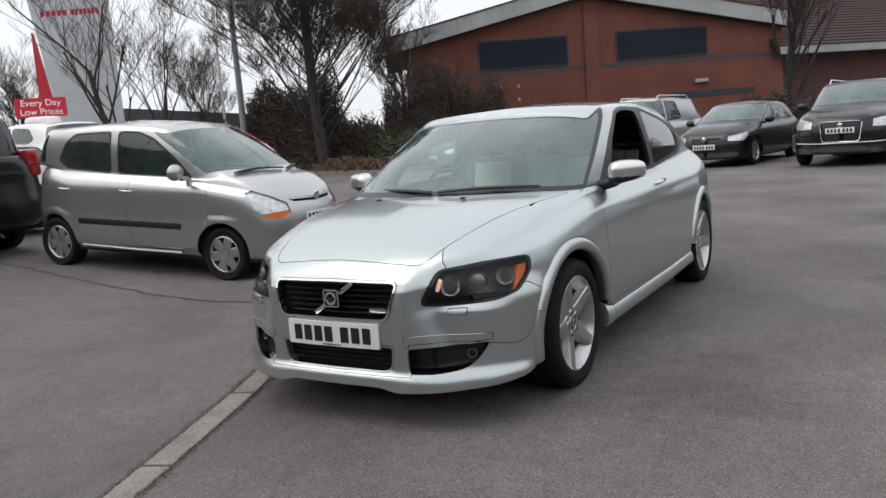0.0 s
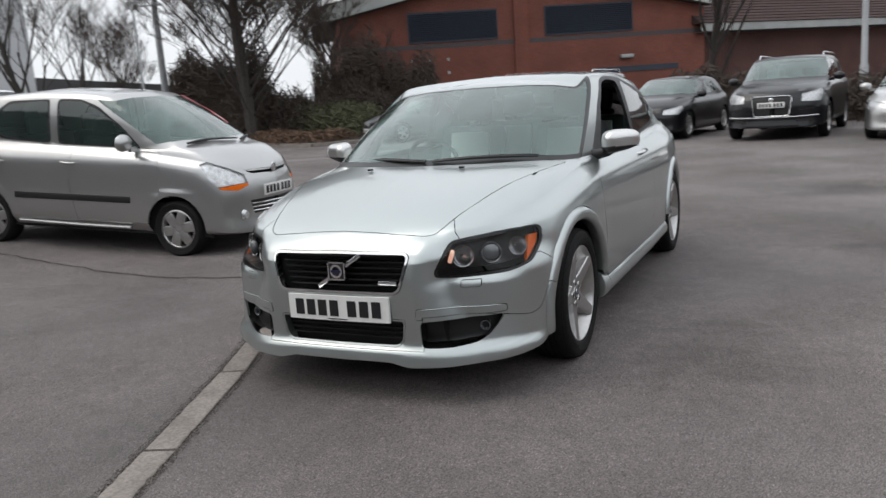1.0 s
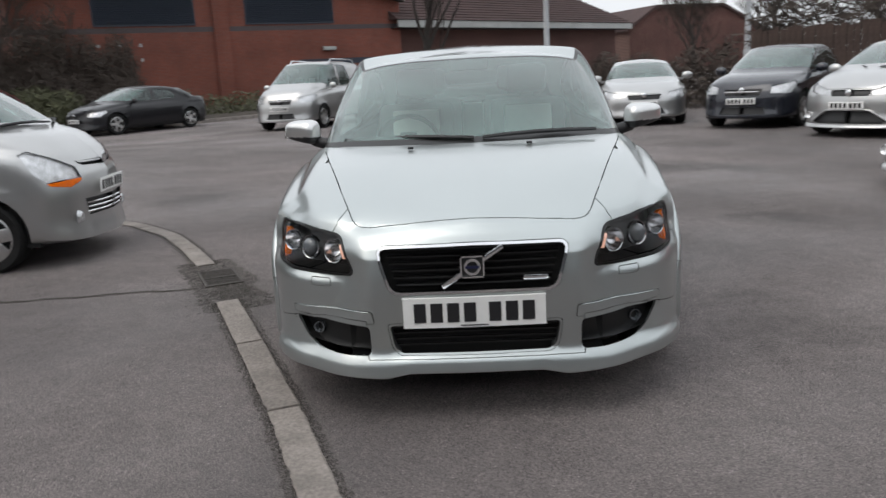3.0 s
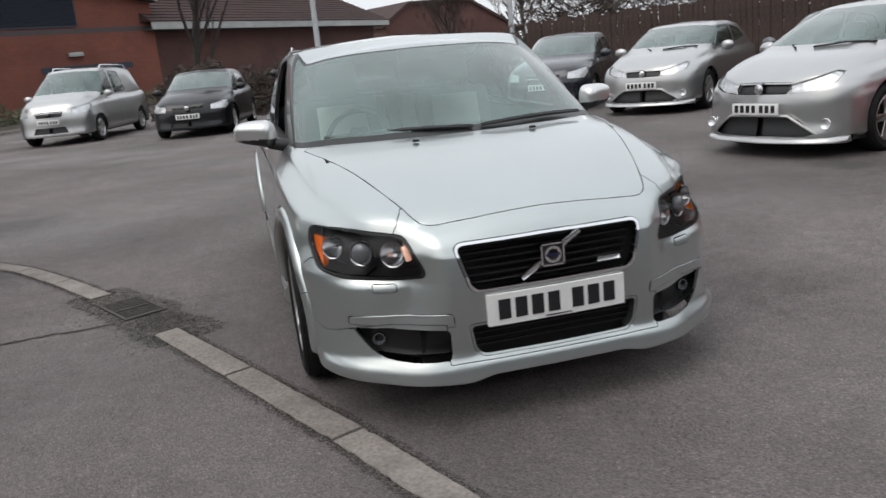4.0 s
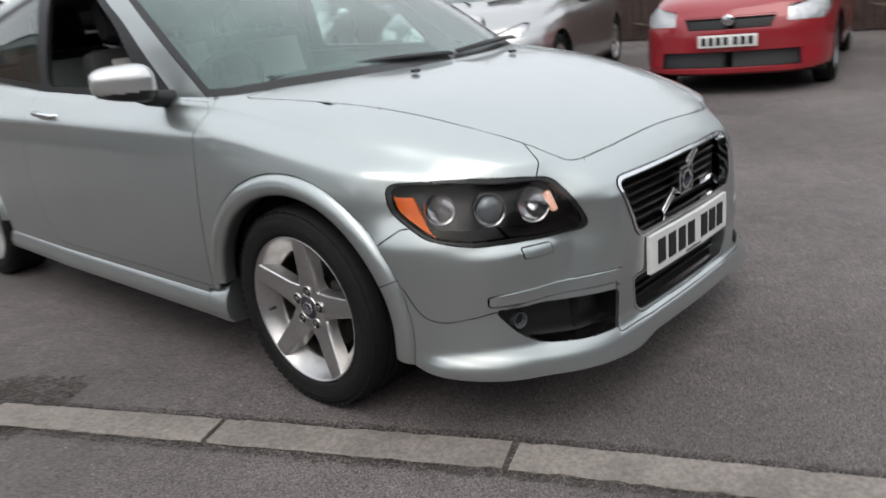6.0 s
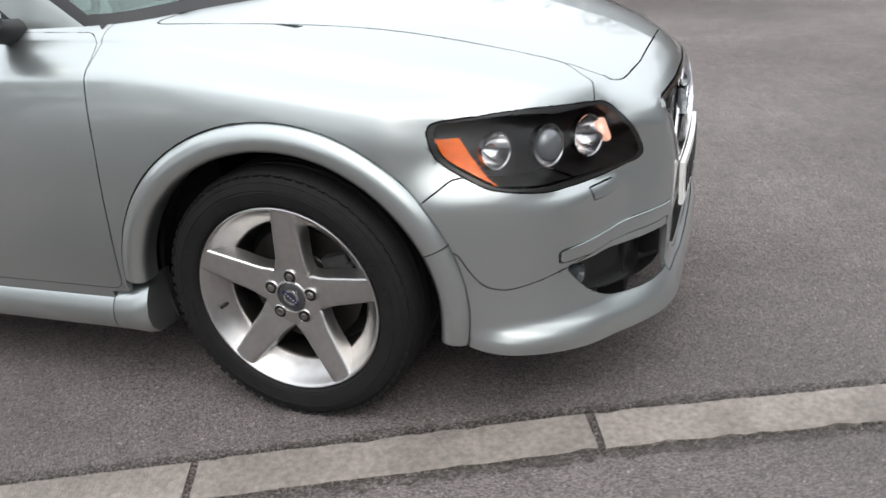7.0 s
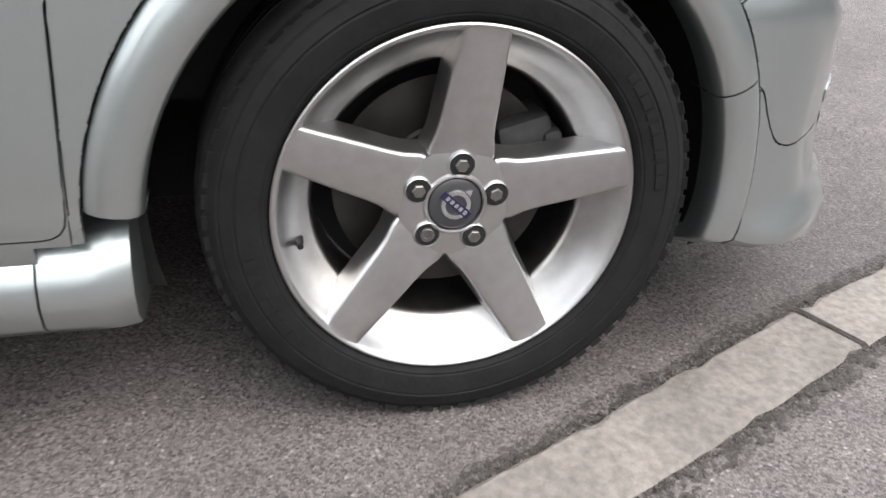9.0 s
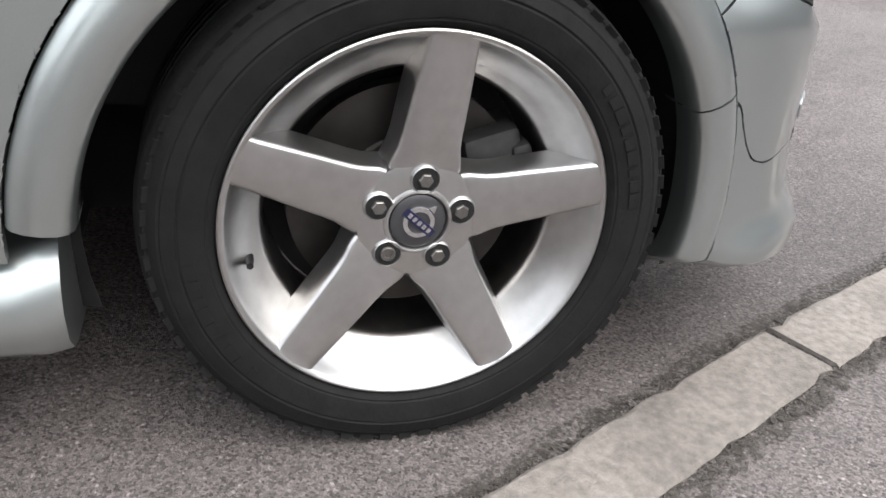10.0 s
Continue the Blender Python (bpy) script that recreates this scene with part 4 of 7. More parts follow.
        P("indicator", folded(am, .004, .025), M_AMBER, "orange indicator lens", hl)
    rim.free()
    clear.free()

    # grille, intake and fog-lamp openings through the nose
    nose = lambda q, n: q.y < -1.55 and n.y < 0 and q.z < .70
    gri = rounded([(-.02, .500), (.280, .501), (.303, .518), (.340, .644), (.325, .657), (-.02, .662)], .018)
    gp = [p for p in gri]
    gout = rounded([(-.02, .488), (.287, .489), (.314, .510), (.353, .648), (.334, .668), (-.02, .673)], .022)
    frame_bm = lift_out(bm, cut(bm, gout, (1, 0, 0), (0, 0, 1), nose))
    bmesh.ops.delete(frame_bm, geom=cut(frame_bm, gri, (1, 0, 0), (0, 0, 1), lambda q, n: True), context='FACES')
    mirrored(frame_bm)
    for p in frame_bm.verts:
        p.co.y -= .004
    grille = P("grille", folded(frame_bm, .001, .03), M_CHROME, "bright rimmed black radiator grille")
    b = boxed(-.345, .345, -2.045, -2.035, .485, .675)
    P("grille_back", b, M_MATT, "", grille)
    for k in range(6):
        z = .514 + k * .0265
        b = bmesh.new()
        hwid = .283 + (z - .50) * .27
        rows = []
        for i in range(17):
            x = -hwid + 2 * hwid * i / 16
            y = -2.075 + .12 * x * x
            rows.append([b.verts.new((x, y + dy, z + dz)) for dy, dz in ((0, -.002), (0, .003), (.05, .010), (.05, .004))])
        for r0, r1 in zip(rows, rows[1:]):
            for i in range(4):
                b.faces.new((r0[i], r0[(i + 1) % 4], r1[(i + 1) % 4], r1[i]))
        bmesh.ops.recalc_face_normals(b, faces=b.faces[:])
        P("grille_slat", b, M_GRILLE, "", grille)
    b = bmesh.new()
    box(b, -.135, .135, -2.100, -2.086, -.010, .010, bevel=.004)
    bmesh.ops.rotate(b, verts=b.verts[:], cent=(0, 0, 0), matrix=Matrix.Rotation(radians(-33), 3, 'Y'))
    bmesh.ops.translate(b, verts=b.verts[:], vec=(0, 0, .582))
    P("diagonal_bar", b, M_CHROME, "bright diagonal bar", grille)
    b = boxed(-.040, .040, -2.112, -2.092, .548, .622, bevel=.008)
    P("badge_plate", b, M_LAMPBLACK, "square dark badge plate", grille)
    b = bmesh.new()
    lathe(b, [(.021, -2.112), (.021, -2.119), (.031, -2.119), (.031, -2.112)], 32, axis='y')
    bmesh.ops.translate(b, verts=b.verts[:], vec=(0, 0, .585))
    P("badge_ring", b, M_CHROME, "bright badge ring", grille)
    b = bmesh.new()
    for x0, x1, z0, z1 in ((-.044, -.038, .544, .626), (.038, .044, .544, .626), (-.044, .044, .620, .626), (-.044, .044, .544, .550)):
        box(b, x0, x1, -2.116, -2.095, z0, z1)
    P("badge_frame", b, M_CHROME, "bright square badge frame", grille)
    b = boxed(-.026, .026, -2.1205, -2.1175, .580, .590)
    P("badge_bar", b, M_BADGEBLUE, "", grille)
    b = boxed(.185, .275, -2.078, -2.066, .520, .538, bevel=.003)
    P("grille_emblem", b, M_CHROME, "small bright emblem", grille)

    for ch in grille.children:
        ch.location.y = .060
    intake = rounded([(-.02, .262), (.275, .264), (.300, .285), (.314, .370), (-.02, .370)], .016)
    iout = rounded([(-.02, .253), (.281, .255), (.309, .280), (.324, .379), (-.02, .379)], .018)
    ir = lift_out(bm, cut(bm, iout, (1, 0, 0), (0, 0, 1), nose))
    bmesh.ops.delete(ir, geom=cut(ir, intake, (1, 0, 0), (0, 0, 1), lambda q, n: True), context='FACES')
    ir = mirrored(ir)
    air = P("air_intake", folded(ir, .001, .04), M_HERO, "lower air intake with mesh and slim rim")
    b = boxed(-.325, .325, -1.975, -1.965, .25, .385)
    P("intake_back", b, M_MATT, "", air)
    for k in range(4):
        b = boxed(-.318, .318, -2.010, -1.996, .280 + k * .023, .286 + k * .023)
        P("intake_bar", b, M_GRILLE, "", air)
    fog = rounded([(.392, .258), (.52, .256), (.61, .268), (.660, .305), (.705, .378), (.392, .368)], .02)
    fogp = lift_out(bm, cut(bm, fog, (1, 0, 0), (0, 0, 1), nose))
    for p in fogp.verts:
        p.co.y += .055 + .05 * max(0, (.62 - p.co.x))
        p.co.x -= .012
    for b, sg in ((fogp, 1), (flipped(fogp), -1)):
        fr = P("fog_recess", folded(b, .001, -.050), M_GRILLE, "black fog lamp recess")
        bb = boxed(min(sg * .36, sg * .70), max(sg * .36, sg * .70), -1.80, -1.77, .235, .40)
        P("recess_back", bb, M_MATT, "", fr)
        bb = bmesh.new()
        lathe(bb, [(.0, -.026), (.010, -.022), (.015, -.008), (.018, 0), (.023, .001), (.025, -.02)], 24, axis='z')
        bmesh.ops.transform(bb, matrix=Matrix.Translation((sg * .618, -1.870, .322)) @ Vector((sg * .25, -1, .05)).to_track_quat('Z', 'Y').to_matrix().to_4x4(), verts=bb.verts[:])
        P("fog_lamp", bb, M_BALL, "small round smoked fog lamp", fr)

    # hood seen from above
    hood = rounded([(-.02, -1.962), (.25, -1.956), (.400, -1.934), (.446, -1.902), (.515, -1.70), (.617, -1.35), (.686, -1.08), (.724, -.91), (.64, -.955), (.40, -1.10), (.2, -1.15), (-.02, -1.165)], .03)
    hb = lift_out(bm, cut(bm, hood, (1, 0, 0), (0, 1, 0), lambda q, n: q.z > .715 and q.y < -.6))
    bonnet = P("bonnet", folded(mirrored(hb), .0025, .02), M_HERO, "")
    # scuttle panel under the wipers
    slivers = [f for f in bm.faces if (lambda q: q.z > .90 and q.x < .66 and -1.25 < q.y < -.85)(f.calc_center_median())]
    bmesh.ops.delete(bm, geom=slivers, context='FACES')
    b = bmesh.new()
    base = pchip([0, .36, .59, .70], np.array([-1.17, -1.12, -.99, -.885])[:, None], np.abs(np.linspace(-.68, .68, 31)))[:, 0]
    rows = [[b.verts.new((x, y + dy, z)) for dy, z in ((-.045, .925), (-.020, .938), (.010, .945), (.035, .938))] for x, y in zip(np.linspace(-.68, .68, 31), base)]
    for r0, r1 in zip(rows, rows[1:]):
        for i in range(3):
            b.faces.new((r0[i], r0[i + 1], r1[i + 1], r1[i]))
    P("scuttle", b, M_DARK, "black plastic scuttle panel")

    # lower front spoiler, arch mouldings, bumper, wing, door
    low = lambda q, n: q.x > -.01 and q.y < -1.4
    sp = [(-1.40, .458), (-1.646, .460), (-1.668, .410), (-1.700, .366), (-1.745, .352), (-1.80, .360), (-1.92, .390), (-2.30, .392), (-2.30, .05), (-1.40, .05)]
    side = lambda q, n: q.x > .45 and q.z < .93
    for wy in (S["fa"], S["ra"]):
        bmesh.ops.delete(bm, geom=cut(bm, circle(wy, .305, .374, 60), (0, 1, 0), (0, 0, 1), side), context='FACES')
        ring = [(a, max(b, .10)) for a, b in circle(wy, .305, .4360, 72)]
        bmesh.ops.delete(bm, geom=cut(bm, ring, (0, 1, 0), (0, 0, 1), lambda q, n: side(q, n)), context='FACES')
    fs = [f for f in bm.faces if f.calc_center_median().y < -1.4 and f.calc_center_median().z < .5]
    bmesh.ops.bisect_plane(bm, geom=fs + list({e for f in fs for e in f.edges}) + list({p for f in fs for p in f.verts}), dist=1e-5, plane_co=(.402, 0, 0), plane_no=(1, 0, 0))
    midlip = cut(bm, [(-2.3, .05), (-2.3, .243), (-1.4, .243), (-1.4, .05)], (0, 1, 0), (0, 0, 1), lambda q, n: q.y < -1.4 and q.x < .402)
    keep_sp = lambda q, n: q.y < -1.4 and q.x > .402
    spo = lift_out(bm, midlip + cut(bm, rounded(sp, .03), (0, 1, 0), (0, 0, 1), keep_sp))
    P("front_spoiler", folded(mirrored(spo), .0018, .012), M_HERO)
    bmesh.ops.delete(bm, geom=cut(bm, [(-.97, .10), (-.74, .10), (-.74, .310), (-.97, .310)], (0, 1, 0), (0, 0, 1), side), context='FACES')
    for wy, spans in ((S["fa"], ((6.6, 157.3), (157.7, 195.5))), (S["ra"], ((-13, 173.4),))):
        for a0, a1 in spans:
            b = arch_lip(pts, seam[1], wy, .305, a0, a1)
            for b2 in (b, flipped(b)):
                P("arch_moulding", b2, M_HERO)
    bump = [(-1.38, .44), (-1.56, .46), (-1.56, .553), (-1.577, .561), (-1.640, .606), (-1.75, .62), (-2.4, .62), (-2.4, .1), (-1.38, .1)]
    snout = [(-.02, -2.3), (.62, -2.3), (.62, -1.91), (.51, -1.885), (.47, -1.80), (-.02, -1.70)]
    cut(bm, bump, (0, 1, 0), (0, 0, 1), lambda q, n: q.y < -1.35)
    cut(bm, snout, (1, 0, 0), (0, 1, 0), lambda q, n: q.z > .60 and q.y < -1.65)
    mids = [(f, f.calc_center_median()) for f in bm.faces if f.calc_center_median().y < -1.35]
    bu = lift_out(bm, [f for f, q in mids if in_poly(q.y, q.z, bump) or (q.z > .60 and in_poly(q.x, q.y, snout))])
    bu.normal_update()
    # trim strip over each fog lamp
    strip = rounded([(.372, .380), (.715, .388), (.715, .418), (.378, .428)], .01)
    st = lift_out(bu, cut(bu, strip, (1, 0, 0), (0, 0, 1), lambda q, n: n.y < 0))
    wash = rounded([(.545, .505), (.625, .505), (.625, .535), (.545, .535)], .006)
    wa = lift_out(bu, cut(bu, wash, (1, 0, 0), (0, 0, 1), lambda q, n: n.y < 0))
    ridge = sorted(((p.co.x, p.co.y, p.co.z) for p in st.verts if p.co.z > .4165 and .385 < p.co.x < .705))
    bumper = P("front_bumper", folded(mirrored(bu), .0018, .012), M_HERO)
    for nm, b in (("bumper_strip", st), ("washer_cover", wa)):
        for b2 in (b, flipped(b)):
            for p in b2.verts:
                p.co.y -= .003 if nm == "bumper_strip" else .002
            P(nm, folded(b2, .0018, .010 if nm == "bumper_strip" else .008), M_HERO, "", bumper)
    # thin bead added so a highlight line shows along the strip's top edge
    if len(ridge) > 3:
        rx, ry, rz = [np.array(q) for q in zip(*ridge)]
        for sg in (1, -1):
            b = bmesh.new()
            xs = np.linspace(.39, .70, 16)
            tube(b, [(sg * x, float(np.interp(x, rx, ry)) - .004, .4265 - (x - .378) * .029) for x in xs], [.0006 + .0022 * math.sin(math.pi * i / 15) ** .3 for i in range(16)], 8)
            P("highlight_bead", b, M_HERO, "", bumper)
    doorp = rounded([(-.778, .318), (-.790, .45), (-.808, .68), (-.812, .860), (-.795, .925), (.50, .965), (.545, .90), (.565, .60), (.50, .40), (.42, .318)], .03)
    dr = lift_out(bm, cut(bm, doorp, (0, 1, 0), (0, 0, 1), lambda q, n: q.x > .5 and q.z < .97))
    wing = [(-2.30, .30), (-2.30, 1.0), (-.84, 1.0), (-.812, .93), (-.808, .70), (-.790, .45), (-.778, .30), (-1.2, .25)]
    wg = lift_out(bm, cut(bm, wing, (0, 1, 0), (0, 0, 1), lambda q, n: q.x > .3 and q.z > .3 and q.z < .985))
    for dbm, wbm, sg in ((dr, wg, 1), (flipped(dr), flipped(wg), -1)):
        door = P("door", folded(dbm, .002, .015), M_HERO)
        P("wing", folded(wbm, .002, .015), M_HERO)
        b = bmesh.new()
        hx = [side_x(pts, seam[1], hy, .872) for hy in (.24, .33, .42)]
        tube(b, [(sg * (hx[0] - .008), .235, .866), (sg * (hx[0] + .020), .255, .868), (sg * (hx[1] + .024), .33, .872), (sg * (hx[2] + .020), .405, .875), (sg * (hx[2] - .008), .425, .876)], [.009, .0115, .0125, .0115, .009], 10)
        P("door_handle", b, M_CHROME, "bright pull handle", door)
    P("body_shell", mirrored(bm), M_HERO, "")

    # side skirts
    for sg in (1, -1):
        b = bmesh.new()
        prof = [(.800, .318), (.842, .315), (.858, .309), (.876, .292), (.890, .268), (.896, .240), (.890, .212), (.868, .192), (.78, .188)]
        ys = [-.735, -.71, -.4, 0, .4, .9, .985]
        rows = [[b.verts.new((sg * (x - (.03 if y < -.85 else 0) * 0), y, z + .012 * (y > .85))) for x, z in prof] for y in ys]
        for r0, r1 in zip(rows, rows[1:]):
            for i in range(len(prof) - 1):
                b.faces.new((r0[i], r0[i + 1], r1[i + 1], r1[i]))
        b.faces.new(rows[0])
        b.faces.new(rows[-1])
        bmesh.ops.recalc_face_normals(b, faces=b.faces[:])
        P("side_skirt", b, M_HERO, "", root)
        # the skirt's front end, joined to the arch
        b = bmesh.new()
        rows = []
        for y, dx, zt in ((-.738, 0, 0), (-.79, .002, .002), (-.815, .001, .010), (-.838, -.008, .022), (-.8405, -.020, .022)):
            rows.append([b.verts.new((sg * (x + dx), y, z + zt * max(0, (z - .19) / .12))) for x, z in prof])
        for r0, r1 in zip(rows, rows[1:]):
            for i in range(len(prof) - 1):
                b.faces.new((r0[i], r0[i + 1], r1[i + 1], r1[i]))
        b.faces.new(rows[-1])
        bmesh.ops.recalc_face_normals(b, faces=b.faces[:])
        P("skirt_end", b, M_HERO, "", root)
        # wheel wells
        for wy in (S["fa"], S["ra"]):
            b = bmesh.new()
            prof = [(.425, .50), (.425, .60), (.42, .76), (.405, .79), (.377, .81)]
            n = 30
            rr = []
            for k in range(n + 1):
                a = math.pi * (-.08 + 1.16 * k / n)
                rr.append([b.verts.new((sg * x, wy + r * math.cos(a), (.305 + r * math.sin(a)))) for r, x in prof])
            for r0, r1 in zip(rr, rr[1:]):
                for i in range(len(prof) - 1):
                    b.faces.new((r0[i], r0[i + 1], r1[i + 1], r1[i]))
            b.faces.new([r[0] for r in rr])
            P("wheel_well", b, M_WELL)

    # number plate, jets, wipers
    b = bmesh.new()
    rows = []
    for i in range(13):
        x = -.26 + .52 * i / 12
        y = -2.078 + .10 * x * x
        rows.append([b.verts.new((x, y + dy, z)) for dy, z in ((0, .366), (0, .479), (.012, .479), (.012, .366))])
    for r0, r1 in zip(rows, rows[1:]):
        for i in range(4):
            b.faces.new((r0[i], r0[(i + 1) % 4], r1[(i + 1) % 4], r1[i]))
    b.faces.new(rows[0])
    b.faces.new(rows[-1])
    bmesh.ops.recalc_face_normals(b, faces=b.faces[:])
    plate = P("number_plate", b, M_PLATE, "white reflective number plate with black bars", root)
    for k in range(7):
        cx = -.198 + k * .061 + (.03 if k > 3 else 0)
        b = bmesh.new()
        y = -2.0805 + .10 * cx * cx
        box(b, cx - .022, cx + .022, y, y + .002, .387, .459)
        P("character_bar", b, M_INK, "", plate)
    plate.location.y = .000
    b = boxed(-.05, .05, -2.0802, -2.078, .372, .376)
    P("maker_line", b, M_INK, "", plate)
    for sg in (1, -1):
        b = bmesh.new()
        box(b, -.013, .013, -.010, .012, -.002, .008, bevel=.003)
        bmesh.ops.translate(b, verts=b.verts[:], vec=(sg * .268, -1.24, .9475))
        P("washer_jet", b, M_DARK, "", bonnet)
    for x0, y0, x1, y1 in ((-.62, -.90, .02, -1.135), (.06, -1.13, .60, -.985)):
        b = bmesh.new()
        n = 10
        pts = []
        for i in range(n + 1):
            q = i / n
            x, y = x0 + (x1 - x0) * q, y0 + (y1 - y0) * q - .035 * math.sin(math.pi * q)
            pts.append((x, y - .02, .975 + .012 * math.sin(math.pi * q)))
        tube(b, pts, [.005 + .004 * math.sin(math.pi * i / n) for i in range(n + 1)], 6)
        tube(b, [(x, y + .012, z + .006) for x, y, z in pts], .004, 6)
        P("wiper", b, M_DARK, "black windscreen wiper")

    # door mirrors: a wedge-shaped satin cap over a black lower shell
    for sg in (1, -1):
        b = bmesh.new()
        bmesh.ops.create_uvsphere(b, u_segments=48, v_segments=32, radius=1)
        for p in b.verts:
            x, y, z = p.co
            sx, sy, sz = (math.copysign(abs(q) ** .62, q) for q in (x, y, z))
            tall = .066 - .012 * sx
            p.co = Vector((sx * .104, (sy * .080 if y < 0 else sy * .028) * (1 - .10 * sx) - .012 * sx * sx, sz * (tall if z > 0 else tall * .82) + .010 * sx))
        m = pose(sg * .905, -.500, 1.000, 0, 0, sg * 27) @ Matrix.Diagonal((sg, 1, 1, 1))
        bmesh.ops.transform(b, matrix=m, verts=b.verts[:])
        if sg < 0:
            bmesh.ops.reverse_faces(b, faces=b.faces[:])
        b.normal_update()
        low = [f for f in b.faces if (m.inverted() @ f.calc_center_median()).z < -.022]
        under = lift_out(b, low)
        back = lift_out(b, [f for f in b.faces if (m.inverted() @ f.calc_center_median()).y > .014])
        mir = P("door_mirror", b, M_MIRRORCAP, "satin silver mirror cap on a black foot")
        P("lower_shell", under, M_DARK, "black lower mirror shell", mir)
        P("mirror_glass", back, M_MIRROR, "mirror glass", mir)
        b = bmesh.new()
        tube(b, [(sg * .760, -.545, .930), (sg * .80, -.545, .938), (sg * .845, -.530, .950), (sg * .880, -.515, .962)], [.034, .030, .030, .022], 12)
        P("mirror_foot", b, M_DARK, "black mirror foot", mir)
        b = bmesh.new()
        box(b, -.030, .034, -.0905, -.066, -.030, -.012, bevel=.006)
        bmesh.ops.transform(b, matrix=m @ Matrix.Translation((.055, .012, 0)), verts=b.verts[:])
        bmesh.ops.recalc_face_normals(b, faces=b.faces[:])
        P("side_repeater", b, M_LENS, "clear side repeater", mir)

    # cabin
    b = bmesh.new()
    rows = []
    for yy, zz in ((-.95, .905), (-.80, .93), (-.55, .935), (-.42, .90), (-.38, .80), (-.40, .45)):
        rows.append([b.verts.new((x, yy - .10 * (1 - (x / .70) ** 2) * (yy < -.5), zz + .015 * math.cos(x * 3))) for x in np.linspace(-.70, .70, 15)])
    for r0, r1 in zip(rows, rows[1:]):
        for i in range(14):
            b.faces.new((r0[i], r0[i + 1], r1[i + 1], r1[i]))
    P("dashboard", b, M_DASH, "charcoal dashboard")
    b = bmesh.new()
    lathe(b, [(.170 + .014 * math.cos(2 * math.pi * k / 10), .014 * math.sin(2 * math.pi * k / 10)) for k in range(10)], 36, axis='z', closed=True)
    box(b, -.16, .16, -.02, .02, -.01, .01, bevel=.005)
    box(b, -.05, .05, -.06, .05, -.012, .016, bevel=.01)
    bmesh.ops.transform(b, matrix=pose(-.36, -.26, .90, -62, 0, 0), verts=b.verts[:])
    P("steering_wheel", b, M_DASH, "dark steering wheel")
    for sx, yy, nm in ((-.36, .25, "front_seat"), (.36, .25, "front_seat"), (-.32, 1.05, "rear_seat"), (.32, 1.05, "rear_seat")):
        b = bmesh.new()
        box(b, -.25, .25, -.50, .02, -.10, .06, bevel=.05)
        tilt = pose(0, 0, 0, -14, 0, 0)
        box(b, -.245, .245, -.03, .10, .0, .62, bevel=.055, m=tilt)
        bmesh.ops.translate(b, verts=b.verts[:], vec=(sx, yy, .50))
        seat = P(nm, b, M_TRIM, "dark seat with pale grey centre panel")
        b = bmesh.new()
        box(b, -.15, .15, -.045, -.02, .06, .56, bevel=.012, m=tilt)
        bmesh.ops.translate(b, verts=b.verts[:], vec=(sx, yy, .50))
        P("seat_centre", b, M_SEATLIGHT, "pale grey leather panel", seat)
        b = bmesh.new()
        box(b, -.13, .13, -.02, .08, .65, .84, bevel=.04, m=tilt)
        tube(b, [tilt @ Vector((-.05, .03, .58)), tilt @ Vector((-.05, .03, .68))], .007, 8)
        tube(b, [tilt @ Vector((.05, .03, .58)), tilt @ Vector((.05, .03, .68))], .007, 8)
        bmesh.ops.translate(b, verts=b.verts[:], vec=(sx, yy, .50))
        P("headrest", b, M_TRIM, "dark headrest", seat)
    for sg in (1, -1):
        b = bmesh.new()
        rows = []
        for yy in (-.80, -.3, .2, .56, 1.0, 1.5):
            rows.append([b.verts.new((sg * x, yy, z)) for x, z in ((.80, .35), (.80, .70), (.76, .93), (.735, .945))])
        for r0, r1 in zip(rows, rows[1:]):
            for i in range(3):
                b.faces.new((r0[i], r0[i + 1], r1[i + 1], r1[i]))
        P("inner_panel", b, M_TRIM, "dark inner door trim")
    b = bmesh.new()
    rows = []
    for yy in np.linspace(-.25, 1.55, 9):
        rows.append([b.verts.new((x, yy, 1.405 - .05 * (x / .5) ** 2 - .075 * max(0, yy - .2) ** 1.6 - (.05 if yy < -.2 else 0))) for x in np.linspace(-.54, .54, 9)])
    for r0, r1 in zip(rows, rows[1:]):
        for i in range(8):
            b.faces.new((r0[i], r0[i + 1], r1[i + 1], r1[i]))
    P("headlining", b, M_HEADLINE, "pale grey headlining")
    b = boxed(-.11, .11, -.32, -.27, 1.28, 1.345, bevel=.02)
    P("interior_mirror", b, M_DASH, "black interior mirror")
    b = boxed(-.48, .48, -1.95, 1.9, .20, .44)
    P("underbody", b, M_MATT)
    b = boxed(-.78, .78, -.80, .97, .205, .42)
    P("floor_pan", b, M_MATT)
    b = boxed(-.70, .70, -1.0, -.42, .42, .86)
    P("bulkhead", b, M_MATT)
    b = boxed(-.46, .46, -1.78, -1.05, .42, .68)
    P("engine_bay", b, M_MATT)

    for x, y, turn in ((-.868, -1.23, 6.0), (.868, -1.23, 17), (-.868, 1.41, 25), (.868, 1.41, -30)):
        spoked_wheel(root, x, y, turn)
    return root


M_BOWL = material("smoked_bowl", (.52, .52, .53), rough=.14, metal=1.0, noise_amt=.35, noise_scale=45)
M_WARM = material("lit_sidelight", (.90, .74, .66), rough=.2, metal=.7, noise_amt=.2, noise_scale=60)
M_WARM.node_tree.nodes["Principled BSDF"].inputs["Emission Color"].default_value = (1, .50, .34, 1)
M_WARM.node_tree.nodes["Principled BSDF"].inputs["Emission Strength"].default_value = .55
M_BALL = material("projector_glass", (.10, .11, .12), rough=.03, coat=1.0)
M_HEADLINE = material("headlining_cloth", (.33, .33, .31), rough=.9, noise_amt=.06, noise_scale=100)
hero_car()

